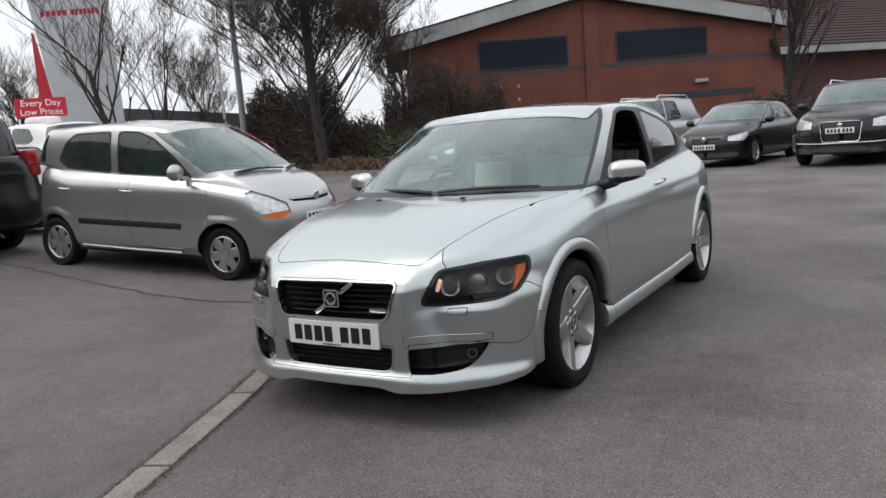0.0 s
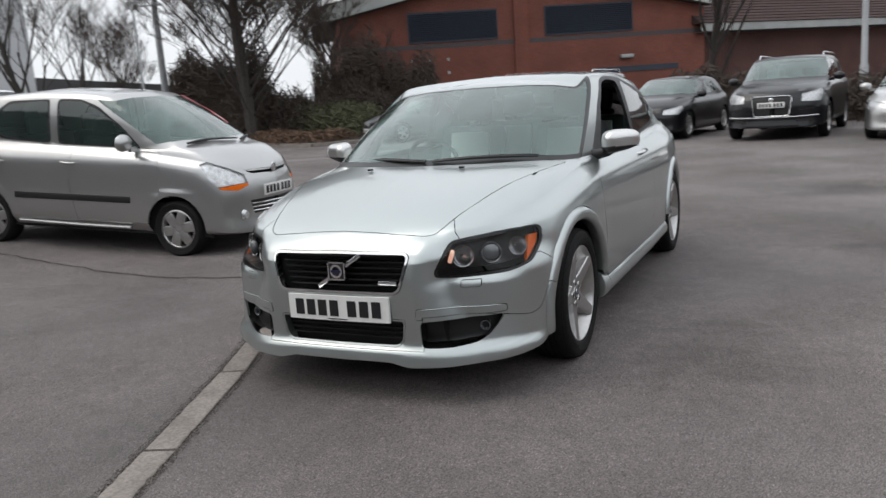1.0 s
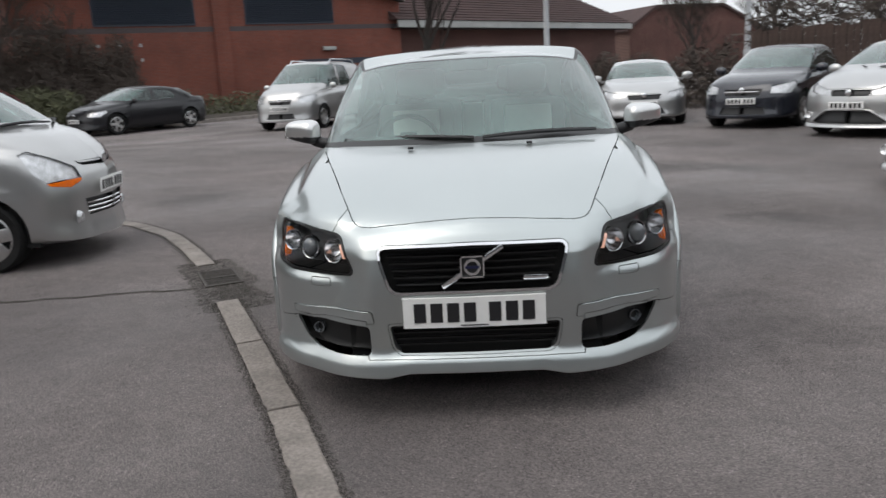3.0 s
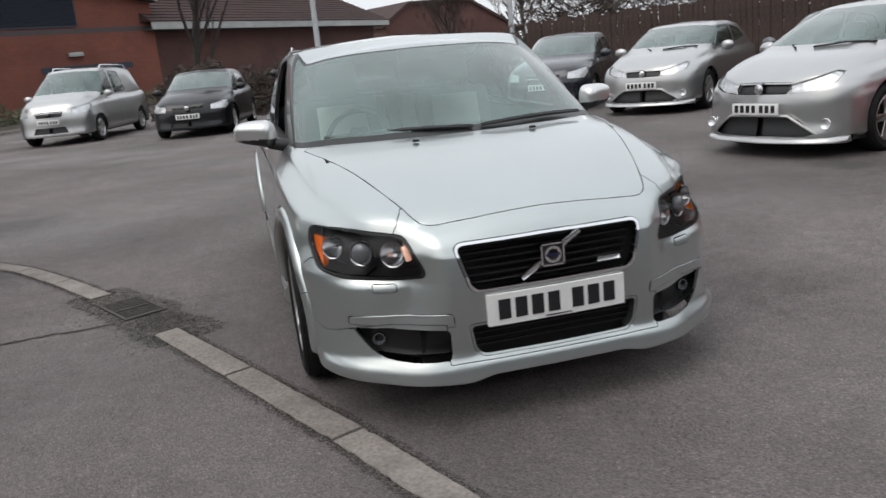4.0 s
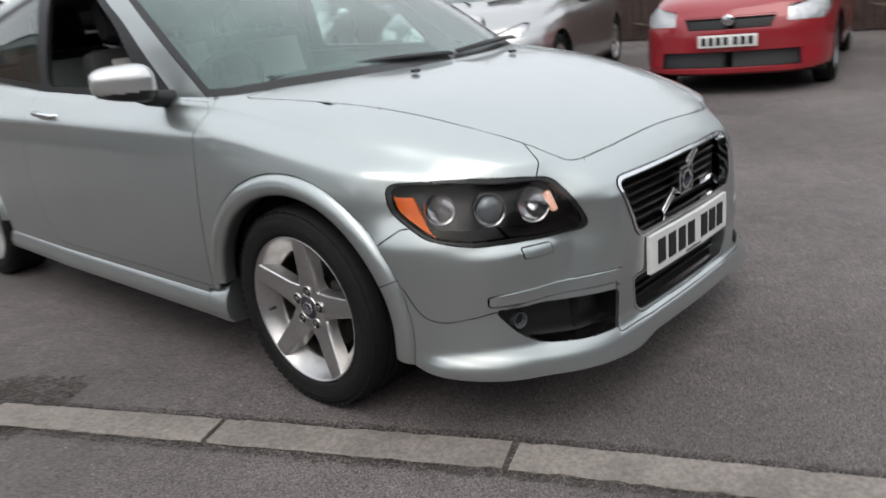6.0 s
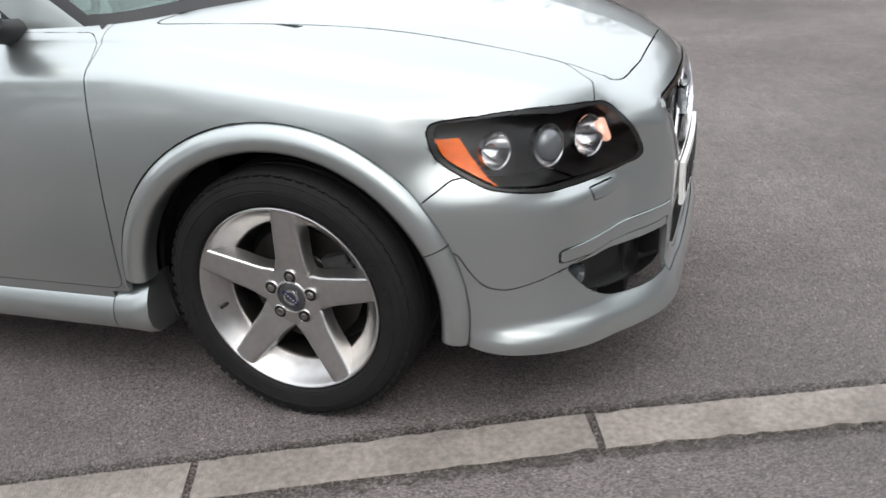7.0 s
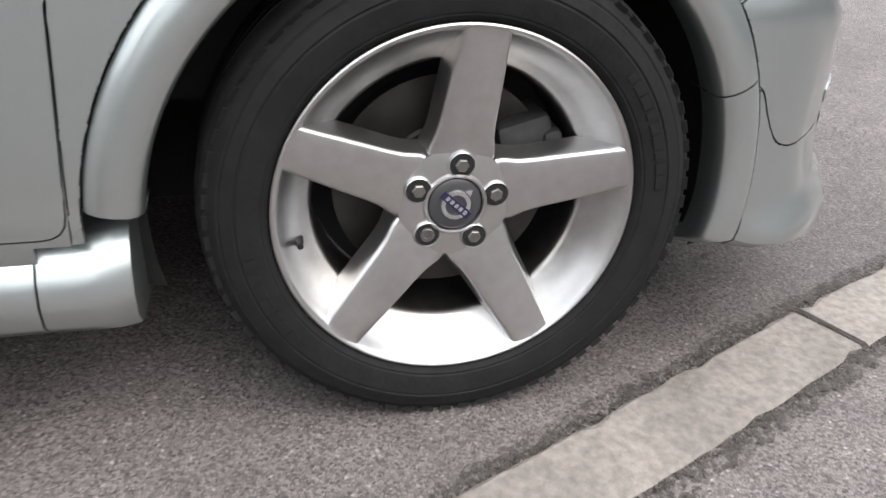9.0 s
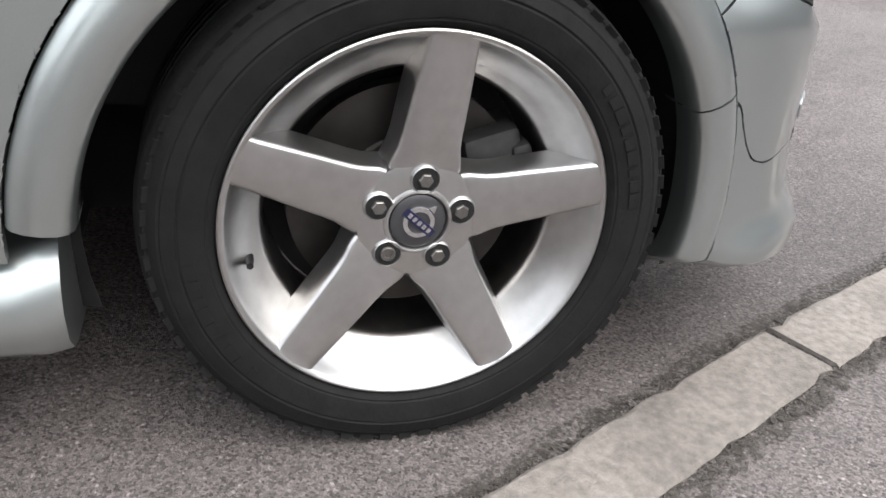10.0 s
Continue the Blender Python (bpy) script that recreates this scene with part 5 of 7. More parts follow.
# ---- ground ----


def smooth_step(a, b, x):
    k = max(0.0, min(1.0, (x - a) / (b - a)))
    return k * k * (3 - 2 * k)


def ground_z(x, y):
    """The bays west of the drainage channel rise away from it."""
    return (.24 * smooth_step(-3.2, -7.4, x) + .46 * smooth_step(-11.6, -13.4, x)) * smooth_step(14, 8, y) * smooth_step(-14, -8, y)


def asphalt():
    m = bpy.data.materials.new("worn_asphalt")
    m.use_nodes = True
    nt = m.node_tree
    b = nt.nodes["Principled BSDF"]
    tc = nt.nodes.new("ShaderNodeTexCoord")

    def tex(kind, scale, detail=3.0):
        n = nt.nodes.new(kind)
        n.inputs["Scale"].default_value = scale
        if kind == "ShaderNodeTexNoise":
            n.inputs["Detail"].default_value = detail
        nt.links.new(tc.outputs["Object"], n.inputs["Vector"])
        return n

    def ramp(src, lo, hi, p0=.3, p1=.7):
        r = nt.nodes.new("ShaderNodeMapRange")
        r.inputs["From Min"].default_value, r.inputs["From Max"].default_value = p0, p1
        r.inputs["To Min"].default_value, r.inputs["To Max"].default_value = lo, hi
        nt.links.new(src, r.inputs["Value"])
        return r.outputs[0]

    def times(a, c):
        n = nt.nodes.new("ShaderNodeMath")
        n.operation = 'MULTIPLY'
        nt.links.new(a, n.inputs[0])
        nt.links.new(c, n.inputs[1])
        return n.outputs[0]

    stone = tex("ShaderNodeTexVoronoi", 240)
    pale = ramp(stone.outputs["Color"], .40, 2.0, .1, .95)
    fine = ramp(tex("ShaderNodeTexNoise", 420, 2).outputs["Fac"], .62, 1.38)
    mid = ramp(tex("ShaderNodeTexNoise", 9, 6).outputs["Fac"], .88, 1.12)
    stain = ramp(tex("ShaderNodeTexNoise", .55, 5).outputs["Fac"], .72, 1.2, .32, .68)
    patch = ramp(tex("ShaderNodeTexNoise", .16, 4).outputs["Fac"], .84, 1.12)
    v = times(times(times(pale, fine), times(mid, stain)), patch)
    # scattered pale chippings
    chip = tex("ShaderNodeTexVoronoi", 95)
    grey = nt.nodes.new("ShaderNodeSeparateColor")
    nt.links.new(chip.outputs["Color"], grey.inputs[0])
    speck = times(ramp(grey.outputs[0], 0, 1, .80, .84), ramp(chip.outputs["Distance"], 1, 0, .20, .34))
    v = times(v, ramp(speck, 1, 1.9, 0, 1))
    # dark oily stains where cars have stood
    wob = nt.nodes.new("ShaderNodeVectorMath")
    wob.operation = 'MULTIPLY_ADD'
    nt.links.new(tex("ShaderNodeTexNoise", 1.6, 5).outputs["Color"], wob.inputs[0])
    wob.inputs[1].default_value = (1.3, 1.3, 0)
    nt.links.new(tc.outputs["Object"], wob.inputs[2])
    for x, y, r, k in ((2.24, 5.08, .8, .55), (3.0, 4.5, .55, .6), (4.3, 1.4, .45, .62), (2.3, 1.6, .40, .68), (1.55, -1.05, .50, .72), (3.4, 7.6, .9, .7), (-3.3, 4.2, .6, .7), (4.6, 8.4, 1.0, .75)):
        far = nt.nodes.new("ShaderNodeVectorMath")
        far.operation = 'DISTANCE'
        nt.links.new(wob.outputs[0], far.inputs[0])
        far.inputs[1].default_value = (x + .65, y + .65, 0)
        v = times(v, ramp(far.outputs["Value"], k, 1.0, r * .35, r))
    col = nt.nodes.new("ShaderNodeMixRGB")
    col.blend_type = 'MULTIPLY'
    col.inputs[0].default_value = 1
    col.inputs[1].default_value = (.151, .131, .126, 1)
    nt.links.new(v, col.inputs[2])
    nt.links.new(col.outputs[0], b.inputs["Base Color"])
    b.inputs["Roughness"].default_value = .78
    wet = ramp(tex("ShaderNodeTexNoise", .4, 4).outputs["Fac"], .5, .9, .35, .6)
    nt.links.new(wet, b.inputs["Roughness"])
    bump = nt.nodes.new("ShaderNodeBump")
    bump.inputs["Strength"].default_value = .8
    bump.inputs["Distance"].default_value = .004
    nt.links.new(times(pale, fine), bump.inputs["Height"])
    nt.links.new(bump.outputs[0], b.inputs["Normal"])
    return m


M_ASPHALT = asphalt()
M_KERB = material("worn_concrete", (.228, .202, .182), rough=.9, noise_amt=.26, noise_scale=70, bump=.5, bump_scale=220, large=.22, large_scale=6)
M_DIRT = material("damp_grit", (.045, .038, .030), rough=.95, noise_amt=.4, noise_scale=60, bump=.6, bump_scale=150)
M_GRIT = material("loose_grit", (.062, .054, .046), rough=.95, noise_amt=.4, noise_scale=90, bump=.6, bump_scale=150)
_nt = M_GRIT.node_tree
_tc, _no, _rm = _nt.nodes.new("ShaderNodeTexCoord"), _nt.nodes.new("ShaderNodeTexNoise"), _nt.nodes.new("ShaderNodeMapRange")
_no.inputs["Scale"].default_value, _no.inputs["Detail"].default_value = 130, 5
_rm.inputs["From Min"].default_value, _rm.inputs["From Max"].default_value = .44, .62
_nt.links.new(_tc.outputs["Object"], _no.inputs["Vector"])
_nt.links.new(_no.outputs["Fac"], _rm.inputs["Value"])
_nt.links.new(_rm.outputs[0], _nt.nodes["Principled BSDF"].inputs["Alpha"])
M_IRON = material("rusty_iron", (.07, .062, .055), rough=.75, metal=.3, noise_amt=.3, noise_scale=40, bump=.3, bump_scale=120)

bm = bmesh.new()
axis_x = sorted(set([round(v, 2) for v in np.r_[np.linspace(-700, -40, 8), np.linspace(-38, -14, 9), np.linspace(-13, -2.5, 43), np.linspace(-1.5, 30, 22), np.linspace(60, 700, 7)]]))
axis_y = sorted(set([round(v, 2) for v in np.r_[np.linspace(-700, -40, 8), np.linspace(-30, -15, 4), np.linspace(-14, 15, 59), np.linspace(20, 100, 9), np.linspace(160, 900, 7)]]))
gv = [[bm.verts.new((x, y, ground_z(x, y))) for x in axis_x] for y in axis_y]
for r0, r1 in zip(gv, gv[1:]):
    for i in range(len(axis_x) - 1):
        bm.faces.new((r0[i], r0[i + 1], r1[i + 1], r1[i]))
tagged(link("ground", bm, M_ASPHALT), "worn grey asphalt of a car park, stained and patched", "ground", kind="structure")

# drainage channel of flush concrete blocks, with a gully grate in its line
CHANNEL = [(.75, -5.65), (.05, -4.0), (-.417, -2.81), (-.776, -1.928), (-1.166, -1.068), (-1.516, -.305)]
CHANNEL_FAR = [(-1.98, .68), (-2.33, 1.30), (-2.72, 1.92), (-3.25, 2.50), (-3.95, 3.02), (-4.8, 3.45)]


def along(line, d):
    for a, b in zip(line, line[1:]):
        a, b = Vector(a), Vector(b)
        if d <= (b - a).length:
            return a + (b - a) * (d / (b - a).length), (b - a).normalized()
        d -= (b - a).length
    a, b = Vector(line[-2]), Vector(line[-1])
    return b, (b - a).normalized()


def length(line):
    return sum((Vector(b) - Vector(a)).length for a, b in zip(line, line[1:]))


def block_row(parent, line, start, step, width=.132, rng=None):
    d = start
    total = length(line)
    while d < total - .05:
        e = min(d + step - .012, total)
        bm = bmesh.new()
        n = 26
        rows = []
        chips = [rng.uniform(-.010, -.002) if rng.random() < .14 else 0 for _ in range(2 * n + 2)]
        for i in range(n + 1):
            p, t = along(line, d + (e - d) * i / n)
            nrm = Vector((-t.y, t.x))
            z = ground_z(p.x, p.y) + .010
            w = width / 2
            row = []
            for off, dz in ((-w, -.05), (-w, -.004), (-w + .007, .0), (w - .007, .0), (w, -.004), (w, -.05)):
                jit = rng.uniform(-.0022, .0022) + (chips[2 * i + 1] if off > 0 else -chips[2 * i])
                worn = rng.uniform(0, .007) * ((i == 0) - (i == n))
                q = p + nrm * (off + jit) + t * worn
                row.append(bm.verts.new((q.x, q.y, z + dz + rng.uniform(-.001, .001))))
            rows.append(row)
        for r0, r1 in zip(rows, rows[1:]):
            for i in range(5):
                bm.faces.new((r0[i], r0[i + 1], r1[i + 1], r1[i]))
        bm.faces.new(rows[0])
        bm.faces.new(rows[-1])
        bmesh.ops.recalc_face_normals(bm, faces=bm.faces[:])
        part("kerb_block", bm, M_KERB, parent, angle=25)
        d += step


def ragged_strip(bm, line, off, w0, w1, rng, z=.0045, step=.03, wander=0.0):
    """A ragged-edged strip of grit along a line."""
    total = length(line)
    rows = []
    d = 0
    drift = 0
    while d < total:
        p, t = along(line, d)
        nrm = Vector((-t.y, t.x))
        drift = drift * .93 + rng.uniform(-wander, wander)
        a = off + drift - rng.uniform(w0, w1) / 2
        b = off + drift + rng.uniform(w0, w1) / 2
        rows.append([bm.verts.new(((p + nrm * q).x, (p + nrm * q).y, ground_z((p + nrm * q).x, (p + nrm * q).y) + z)) for q in (a, b)])
        d += step * rng.uniform(.5, 1.5)
    for r0, r1 in zip(rows, rows[1:]):
        bm.faces.new((r0[0], r0[1], r1[1], r1[0]))


rng = random.Random(5)
channel = tagged(new("drainage_channel"), "line of flush pale concrete kerb blocks with dark joints", "kerb", kind="structure")
L0 = length(CHANNEL[:4])
block_row(channel, CHANNEL, (L0 + .005) % .915 - .915 + .915, .915, rng=rng)
block_row(channel, CHANNEL_FAR, .0, .70, rng=rng)
bm = bmesh.new()
for line in (CHANNEL, CHANNEL_FAR):
    for q, w in ((.072, .020), (.082, .05), (-.072, .018), (-.080, .045)):
        ragged_strip(bm, line, q, w * .4, w * 1.2, rng, z=.0035 + abs(q) * .015, step=.02)
    ragged_strip(bm, line, 0, .10, .125, rng, z=.002, step=.2)
tagged(link("grit", bm, M_GRIT), "dark damp grit along the kerb blocks", "dirt", kind="stuff")
bm = bmesh.new()
ragged_strip(bm, [(-9, .25), (-6, .12), (-4.2, -.02), (-3.0, -.10), (-1.80, .02)], 0, .008, .034, rng, wander=.012)
tagged(link("crack", bm, M_DIRT), "dark cracks in the asphalt", "crack", kind="stuff")
# silt and moss round the gully
bm = bmesh.new()
SILT = [(-2.06, .80), (-1.90, .52), (-1.70, .20), (-1.50, -.22), (-1.38, -.50)]
ragged_strip(bm, SILT, .13, .06, .16, rng, .0030, .025, .012)
ragged_strip(bm, SILT, -.14, .05, .15, rng, .0032, .025, .012)
ragged_strip(bm, SILT, 0, .16, .30, rng, .0026, .02, .0)
ragged_strip(bm, SILT[2:], -.03, .10, .30, rng, .0034, .02, .02)
for k in range(700):
    p, t = along(SILT, rng.uniform(0, 1.45))
    off = rng.gauss(0, .17)
    cx, cy = p.x - t.y * off, p.y + t.x * off
    n = rng.randint(4, 6)
    s0 = rng.uniform(.003, .016)
    vs = [bm.verts.new((cx + s0 * rng.uniform(.4, 1.3) * math.cos(6.283 * i / n), cy + s0 * rng.uniform(.4, 1.3) * math.sin(6.283 * i / n), .0036 + .000004 * k)) for i in range(n)]
    bm.faces.new(vs)
tagged(link("silt", bm, M_GRIT), "dark silt and moss round the gully", "dirt", kind="stuff")
gully = tagged(new("gully_grate"), "rusty iron gully grate set in the asphalt", "drain", kind="structure")
gm = pose(-1.755, .295, .004, 0, 0, 26.5)
# black plate on the asphalt stands in for the shade below the bars
bm = boxed(-.125, .125, -.225, .225, -.03, -.0012, m=gm)
part("pit_shade_plate", bm, M_MATT, gully)
bm = bmesh.new()
for q in ((-.125, -.108, -.225, .225), (.108, .125, -.225, .225), (-.108, .108, -.225, -.205), (-.108, .108, .205, .225), (-.108, .108, -.012, .012)):
    box(bm, q[0], q[1], q[2], q[3], -.03, .006, m=gm)
part("grate_frame", bm, M_IRON, gully)
for k in range(14):
    y = -.188 + k * .029
    if abs(y) > .02:
        bm = boxed(-.108, .108, y - .006, y + .006, -.02, .004, m=gm)
        part("grate_bar", bm, M_IRON, gully)

# ---- parked cars ----


def hatch(L, W, H, wb, **k):
    return spec(L, W, H, wb, **k)


GROUP = "cars parked round the yard"
# small five-door with a high roof and short nose
S1 = spec(3.5, 1.50, 1.59, 2.34, fo=.66, yc=-1.36, ys=-1.06, yh=-.40, xr=.53, nose=.845, zc=1.05, belt=1.00, tail=1.09, zg=1.11, yrr=1.55, zrr=1.50, yg=1.76, wr=.270, arch=.312, style=1, bow=(.06, .17, .36), sill=.23,
          xb=.66, xc=.60, fa=-1.12, lampdir=40,
          mirror_y=-.66, cols=(.258, .5, .7, .80), amber=[(-.86, .52), (-.86, .700), (-.66, .690), (-.50, .672), (-.40, .655), (-.46, .55)],
          windows=[[(-.72, 1.015), (.27, 1.045), (.27, 1.478), (.0, 1.480), (-.22, 1.41), (-.50, 1.22)], [(.36, 1.05), (1.00, 1.08), (1.16, 1.16), (1.05, 1.36), (.90, 1.455), (.36, 1.478)]],
          grille=[[(-.01, .765), (.30, .775), (.36, .800), (-.01, .792)], [(-.01, .40), (.36, .40), (.40, .53), (-.01, .53)]], plate=(-1.795, .615), badge=(-1.745, .815),
          lamp=[(-.80, .675), (-.77, .775), (-.60, .850), (-.44, .905), (-.37, .880), (-.42, .745), (-.52, .650), (-.68, .632)])
small_car = background_car("small_hatchback", S1, M_SILVER, "silver five-door small hatchback with black side strips", (-4.80, 1.27), 96.5, .075, pitch=4.0, group=GROUP, res=.9, nc=110)
for sg in (1, -1):
    bm = boxed(min(sg * .745, sg * .762), max(sg * .745, sg * .762), -.62, .80, .50, .565, bevel=.006)
    part("side_strip", bm, M_DARK, small_car, "black rubbing strip")
    for y0 in (.02, .92):
        bm = bmesh.new()
        tube(bm, [(sg * .74, y0, .865), (sg * .765, y0 + .03, .867), (sg * .765, y0 + .13, .870), (sg * .74, y0 + .16, .871)], .011, 8)
        part("door_handle", bm, M_SILVER, small_car)
for k in range(3):
    bm = bmesh.new()
    tube(bm, [(-.38, -1.735, .425 + k * .035), (-.2, -1.785, .425 + k * .035), (0, -1.80, .425 + k * .035), (.2, -1.785, .425 + k * .035), (.38, -1.735, .425 + k * .035)], .008, 6)
    part("grille_bar", bm, M_CHROME, small_car, "bright bar across the lower grille")
for sg in (1, -1):
    bm = bmesh.new()
    tube(bm, [(sg * .735, -.60, .262), (sg * .745, 0, .262), (sg * .735, .78, .27)], .016, 8)
    part("sill_moulding", bm, M_SILVER, small_car)
bm = bmesh.new()
tube(bm, [(0, -.30, 1.50), (0, -.22, 1.60)], .006, 6)
part("aerial", bm, M_DARK, small_car, "black aerial stub")
M_STICKER = material("sale_sticker_red", (.62, .10, .13), rough=.4, noise_amt=.15, noise_scale=20)


def on_screen(i, v):
    """A place just above the small car's windscreen: i from its middle to its pillar, v from its foot to its head."""
    rows = car_rows(S1)
    g = [np.array([np.interp(i, range(4), r[:4, k]) for k in range(3)]) for r in (rows[4], rows[5], rows[6])]
    q = g[0] + (g[1] - g[0]) * 2 * v if v < .5 else g[1] + (g[2] - g[1]) * (2 * v - 1)
    return Vector(q) + Vector((.004, -.012, .014))


for x0, x1 in ((-2.3, .1), (.2, 2.0)):
    bm = bmesh.new()
    ends = []
    for f in (0, .25, .5, .75, 1):
        i = x0 + (x1 - x0) * f
        q = on_screen(abs(i), .015 + .045 * math.sin(2.6 * f)) + Vector((0, -.003, .002))
        ends.append((-q.x if i < 0 else q.x, q.y, q.z))
    tube(bm, ends, [.010, .013, .012, .011, .008], 6)
    part("wiper", bm, M_DARK, small_car, "black windscreen wiper")
for name, i0, i1, v0, v1, mt, label in (("sale_banner", 1.75, 2.30, .34, .93, M_STICKER, "red sale banner along the glass"), ("price_sticker", 1.15, 1.65, .30, .52, M_STICKER, "red price sticker"), ("price_panel", 1.26, 1.55, .35, .47, M_PLATE, "white price panel")):
    bm = bmesh.new()
    lift = Vector((0, -.002, .003)) if name == "price_panel" else Vector()
    rows = [[bm.verts.new(on_screen(i0 + (i1 - i0) * a / 6, v0 + (v1 - v0) * c / 4) + lift) for c in range(5)] for a in range(7)]
    for r0, r1 in zip(rows, rows[1:]):
        for c in range(4):
            bm.faces.new((r0[c], r1[c], r1[c + 1], r0[c + 1]))
    part(name, bm, mt, small_car, label)
for sg in (1, -1):
    bm = bmesh.new()
    lathe(bm, [(0, 0), (.035, .002), (.045, .02), (.055, .03)], 20, axis='y')
    bmesh.ops.translate(bm, verts=bm.verts[:], vec=(sg * .47, -1.728, .40))
    part("fog_lamp", bm, M_LAMPIN, small_car)

background_car("hatchback", spec(4.235, 1.79, 1.48, 2.65, style=0), M_BLACK, "black five-door hatchback parked nose out", (-1.55, 16.1), -11, 0, group=GROUP)
SQ = spec(5.09, 1.98, 1.74, 3.0, fo=.95, wr=.37, arch=.425, nose=.96, belt=1.14, tail=1.2, zc=1.16, sill=.30, zg=1.22, rails=True, xr=.68,
          grille=[[(-.01, .50), (.30, .50), (.34, .54), (.385, .86), (.36, .89), (-.01, .89)], [(.50, .60), (.80, .62), (.80, .645), (.50, .63)], [(.46, .36), (.80, .38), (.80, .46), (.46, .45)]], plate=(-2.47, .72), badge=(-2.45, .82))
suv = background_car("suv", SQ, M_BLACK, "large black sport utility vehicle with silver roof rails", (1.24, 15.1), -7, 0, group=GROUP)
bm = bmesh.new()
tube(bm, [(-.33, -2.415, .895), (-.385, -2.40, .86), (-.345, -2.43, .54), (-.305, -2.44, .495), (.305, -2.44, .495), (.345, -2.43, .54), (.385, -2.40, .86), (.33, -2.415, .895), (-.33, -2.415, .895)], .010, 8)
part("grille_surround", bm, M_CHROME, suv, "bright grille surround")
bm = bmesh.new()
tube(bm, [(-.86, -2.24, .485), (-.6, -2.40, .475), (-.3, -2.47, .470), (.3, -2.47, .470), (.6, -2.40, .475), (.86, -2.24, .485)], .012, 6)
part("bumper_trim", bm, M_CHROME, suv, "thin bright strip along the bumper")
ST = spec(4.04, 1.76, 1.35, 2.42, fo=.82, nose=.70, belt=.88, zc=.90, tail=.95, yh=-.30, yrr=1.05, zrr=1.24, yg=1.65, zg=.97, xr=.50, windows=[[(-.62, .92), (.45, .95), (.80, 1.0), (.55, 1.20), (.05, 1.26)]], badge=(-2.02, .62))
background_car("sports_coupe", ST, M_SILVER, "low silver two-seat sports coupe with rounded roof", (3.70, 13.6), -9, 0, group=GROUP)
background_car("hatchback", spec(4.0, 1.71, 1.49, 2.51, nose=.78, yc=-1.30, bars=((-2.08, .66),), barw=.30), M_NAVY, "blue-black hatchback with a bright grille bar", (6.0, 11.4), -38, 0, group=GROUP)
SC = spec(4.25, 1.76, 1.46, 2.635, fo=.84, nose=.76, yc=-1.42, ys=-.86, yh=-.36, zc=1.0, xr=.56, wr=.325, arch=.365, windows=[[(-.72, .985), (.42, 1.02), (.40, 1.34), (-.02, 1.34), (-.40, 1.20)], [(.50, 1.03), (1.25, 1.10), (1.05, 1.26), (.48, 1.335)]],
          plate=(-2.178, .485), badge=(-2.115, .665), grille=[[(-.01, .615), (.27, .615), (.33, .705), (-.01, .712)], [(-.01, .215), (.46, .215), (.56, .245), (.40, .375), (.30, .405), (-.01, .410)]],
          lamp=[(-1.04, .618), (-1.03, .700), (-.80, .765), (-.62, .815), (-.55, .800), (-.66, .690), (-.86, .635)])


def sport_nose(car):
    """Deep lip, intake rim and fog lamps of the wedge-nosed hatchback."""
    yf = SC["yf"]
    bend = lambda x: yf - .012 + float(pchip([0, .44, .70, .80], np.array([0, .06, .19, .34])[:, None], [abs(x)])[0, 0])
    bm = bmesh.new()
    rows = []
    for i in range(25):
        x = -.78 + 1.56 * i / 24
        y = bend(x)
        rows.append([bm.verts.new((x, y + dy, z)) for dy, z in ((.03, .215), (-.004, .195), (-.028, .170), (-.030, .155), (-.01, .148), (.05, .156))])
    for r0, r1 in zip(rows, rows[1:]):
        for i in range(5):
            bm.faces.new((r0[i], r0[i + 1], r1[i + 1], r1[i]))
    bm.faces.new(rows[0])
    bm.faces.new(rows[-1])
    bmesh.ops.recalc_face_normals(bm, faces=bm.faces[:])
    part("front_splitter", bm, M_SILVER, car, "silver front splitter")
    bm = bmesh.new()
    rim = [(-.58, .235), (-.44, .335), (-.32, .412), (0, .420), (.32, .412), (.44, .335), (.58, .235)]
    tube(bm, [(x, bend(x) + .004, z) for x, z in rim], .014, 8)
    part("intake_rim", bm, M_SILVER, car, "raised rim over the lower intake")
    for sg in (1, -1):
        bm = bmesh.new()
        lathe(bm, [(0, .012), (.030, .008), (.042, -.004), (.050, -.012), (.054, .0)], 20, axis='y')
        bmesh.ops.translate(bm, verts=bm.verts[:], vec=(sg * .645, bend(.645) + .004, .335))
        part("fog_lamp", bm, M_LAMPIN, car, "round fog lamp")
        bm = bmesh.new()
        tube(bm, [(sg * .10, -1.39, 1.020), (sg * .30 + .1, -1.30, 1.045), (sg * .30 + .32, -1.16, 1.03)], .010, 6)
        part("wiper", bm, M_DARK, car, "black windscreen wiper")


sport_nose(background_car("hatchback", SC, M_SILVER, "silver wedge-nosed hatchback parked by the fence", (7.15, 8.75), -50, 0, group=GROUP))
wedge_car = background_car("hatchback", SC, M_SILVER, "silver wedge-nosed three-door hatchback with deep front splitter", (6.02, 2.92), -72.5, 0, group=GROUP, res=.9, nc=110)
sport_nose(wedge_car)
background_car("saloon", spec(4.5, 1.78, 1.45, 2.65), M_GREY, "dark grey saloon between two silver hatchbacks", (8.3, 5.9), -62, 0, group=GROUP)
SG = spec(4.2, 1.76, 1.48, 2.58, nose=.80, bars=(), grille=[[(-.01, .60), (.36, .60), (.40, .70), (-.01, .70)], [(-.01, .26), (.62, .26), (.60, .40), (-.01, .40)]], plate=(-2.135, .50), badge=(-2.10, .68))
background_car("hatchback", SG, M_RED, "red hatchback parked against the board fence", (7.15, .42), -77, 0, group=GROUP)
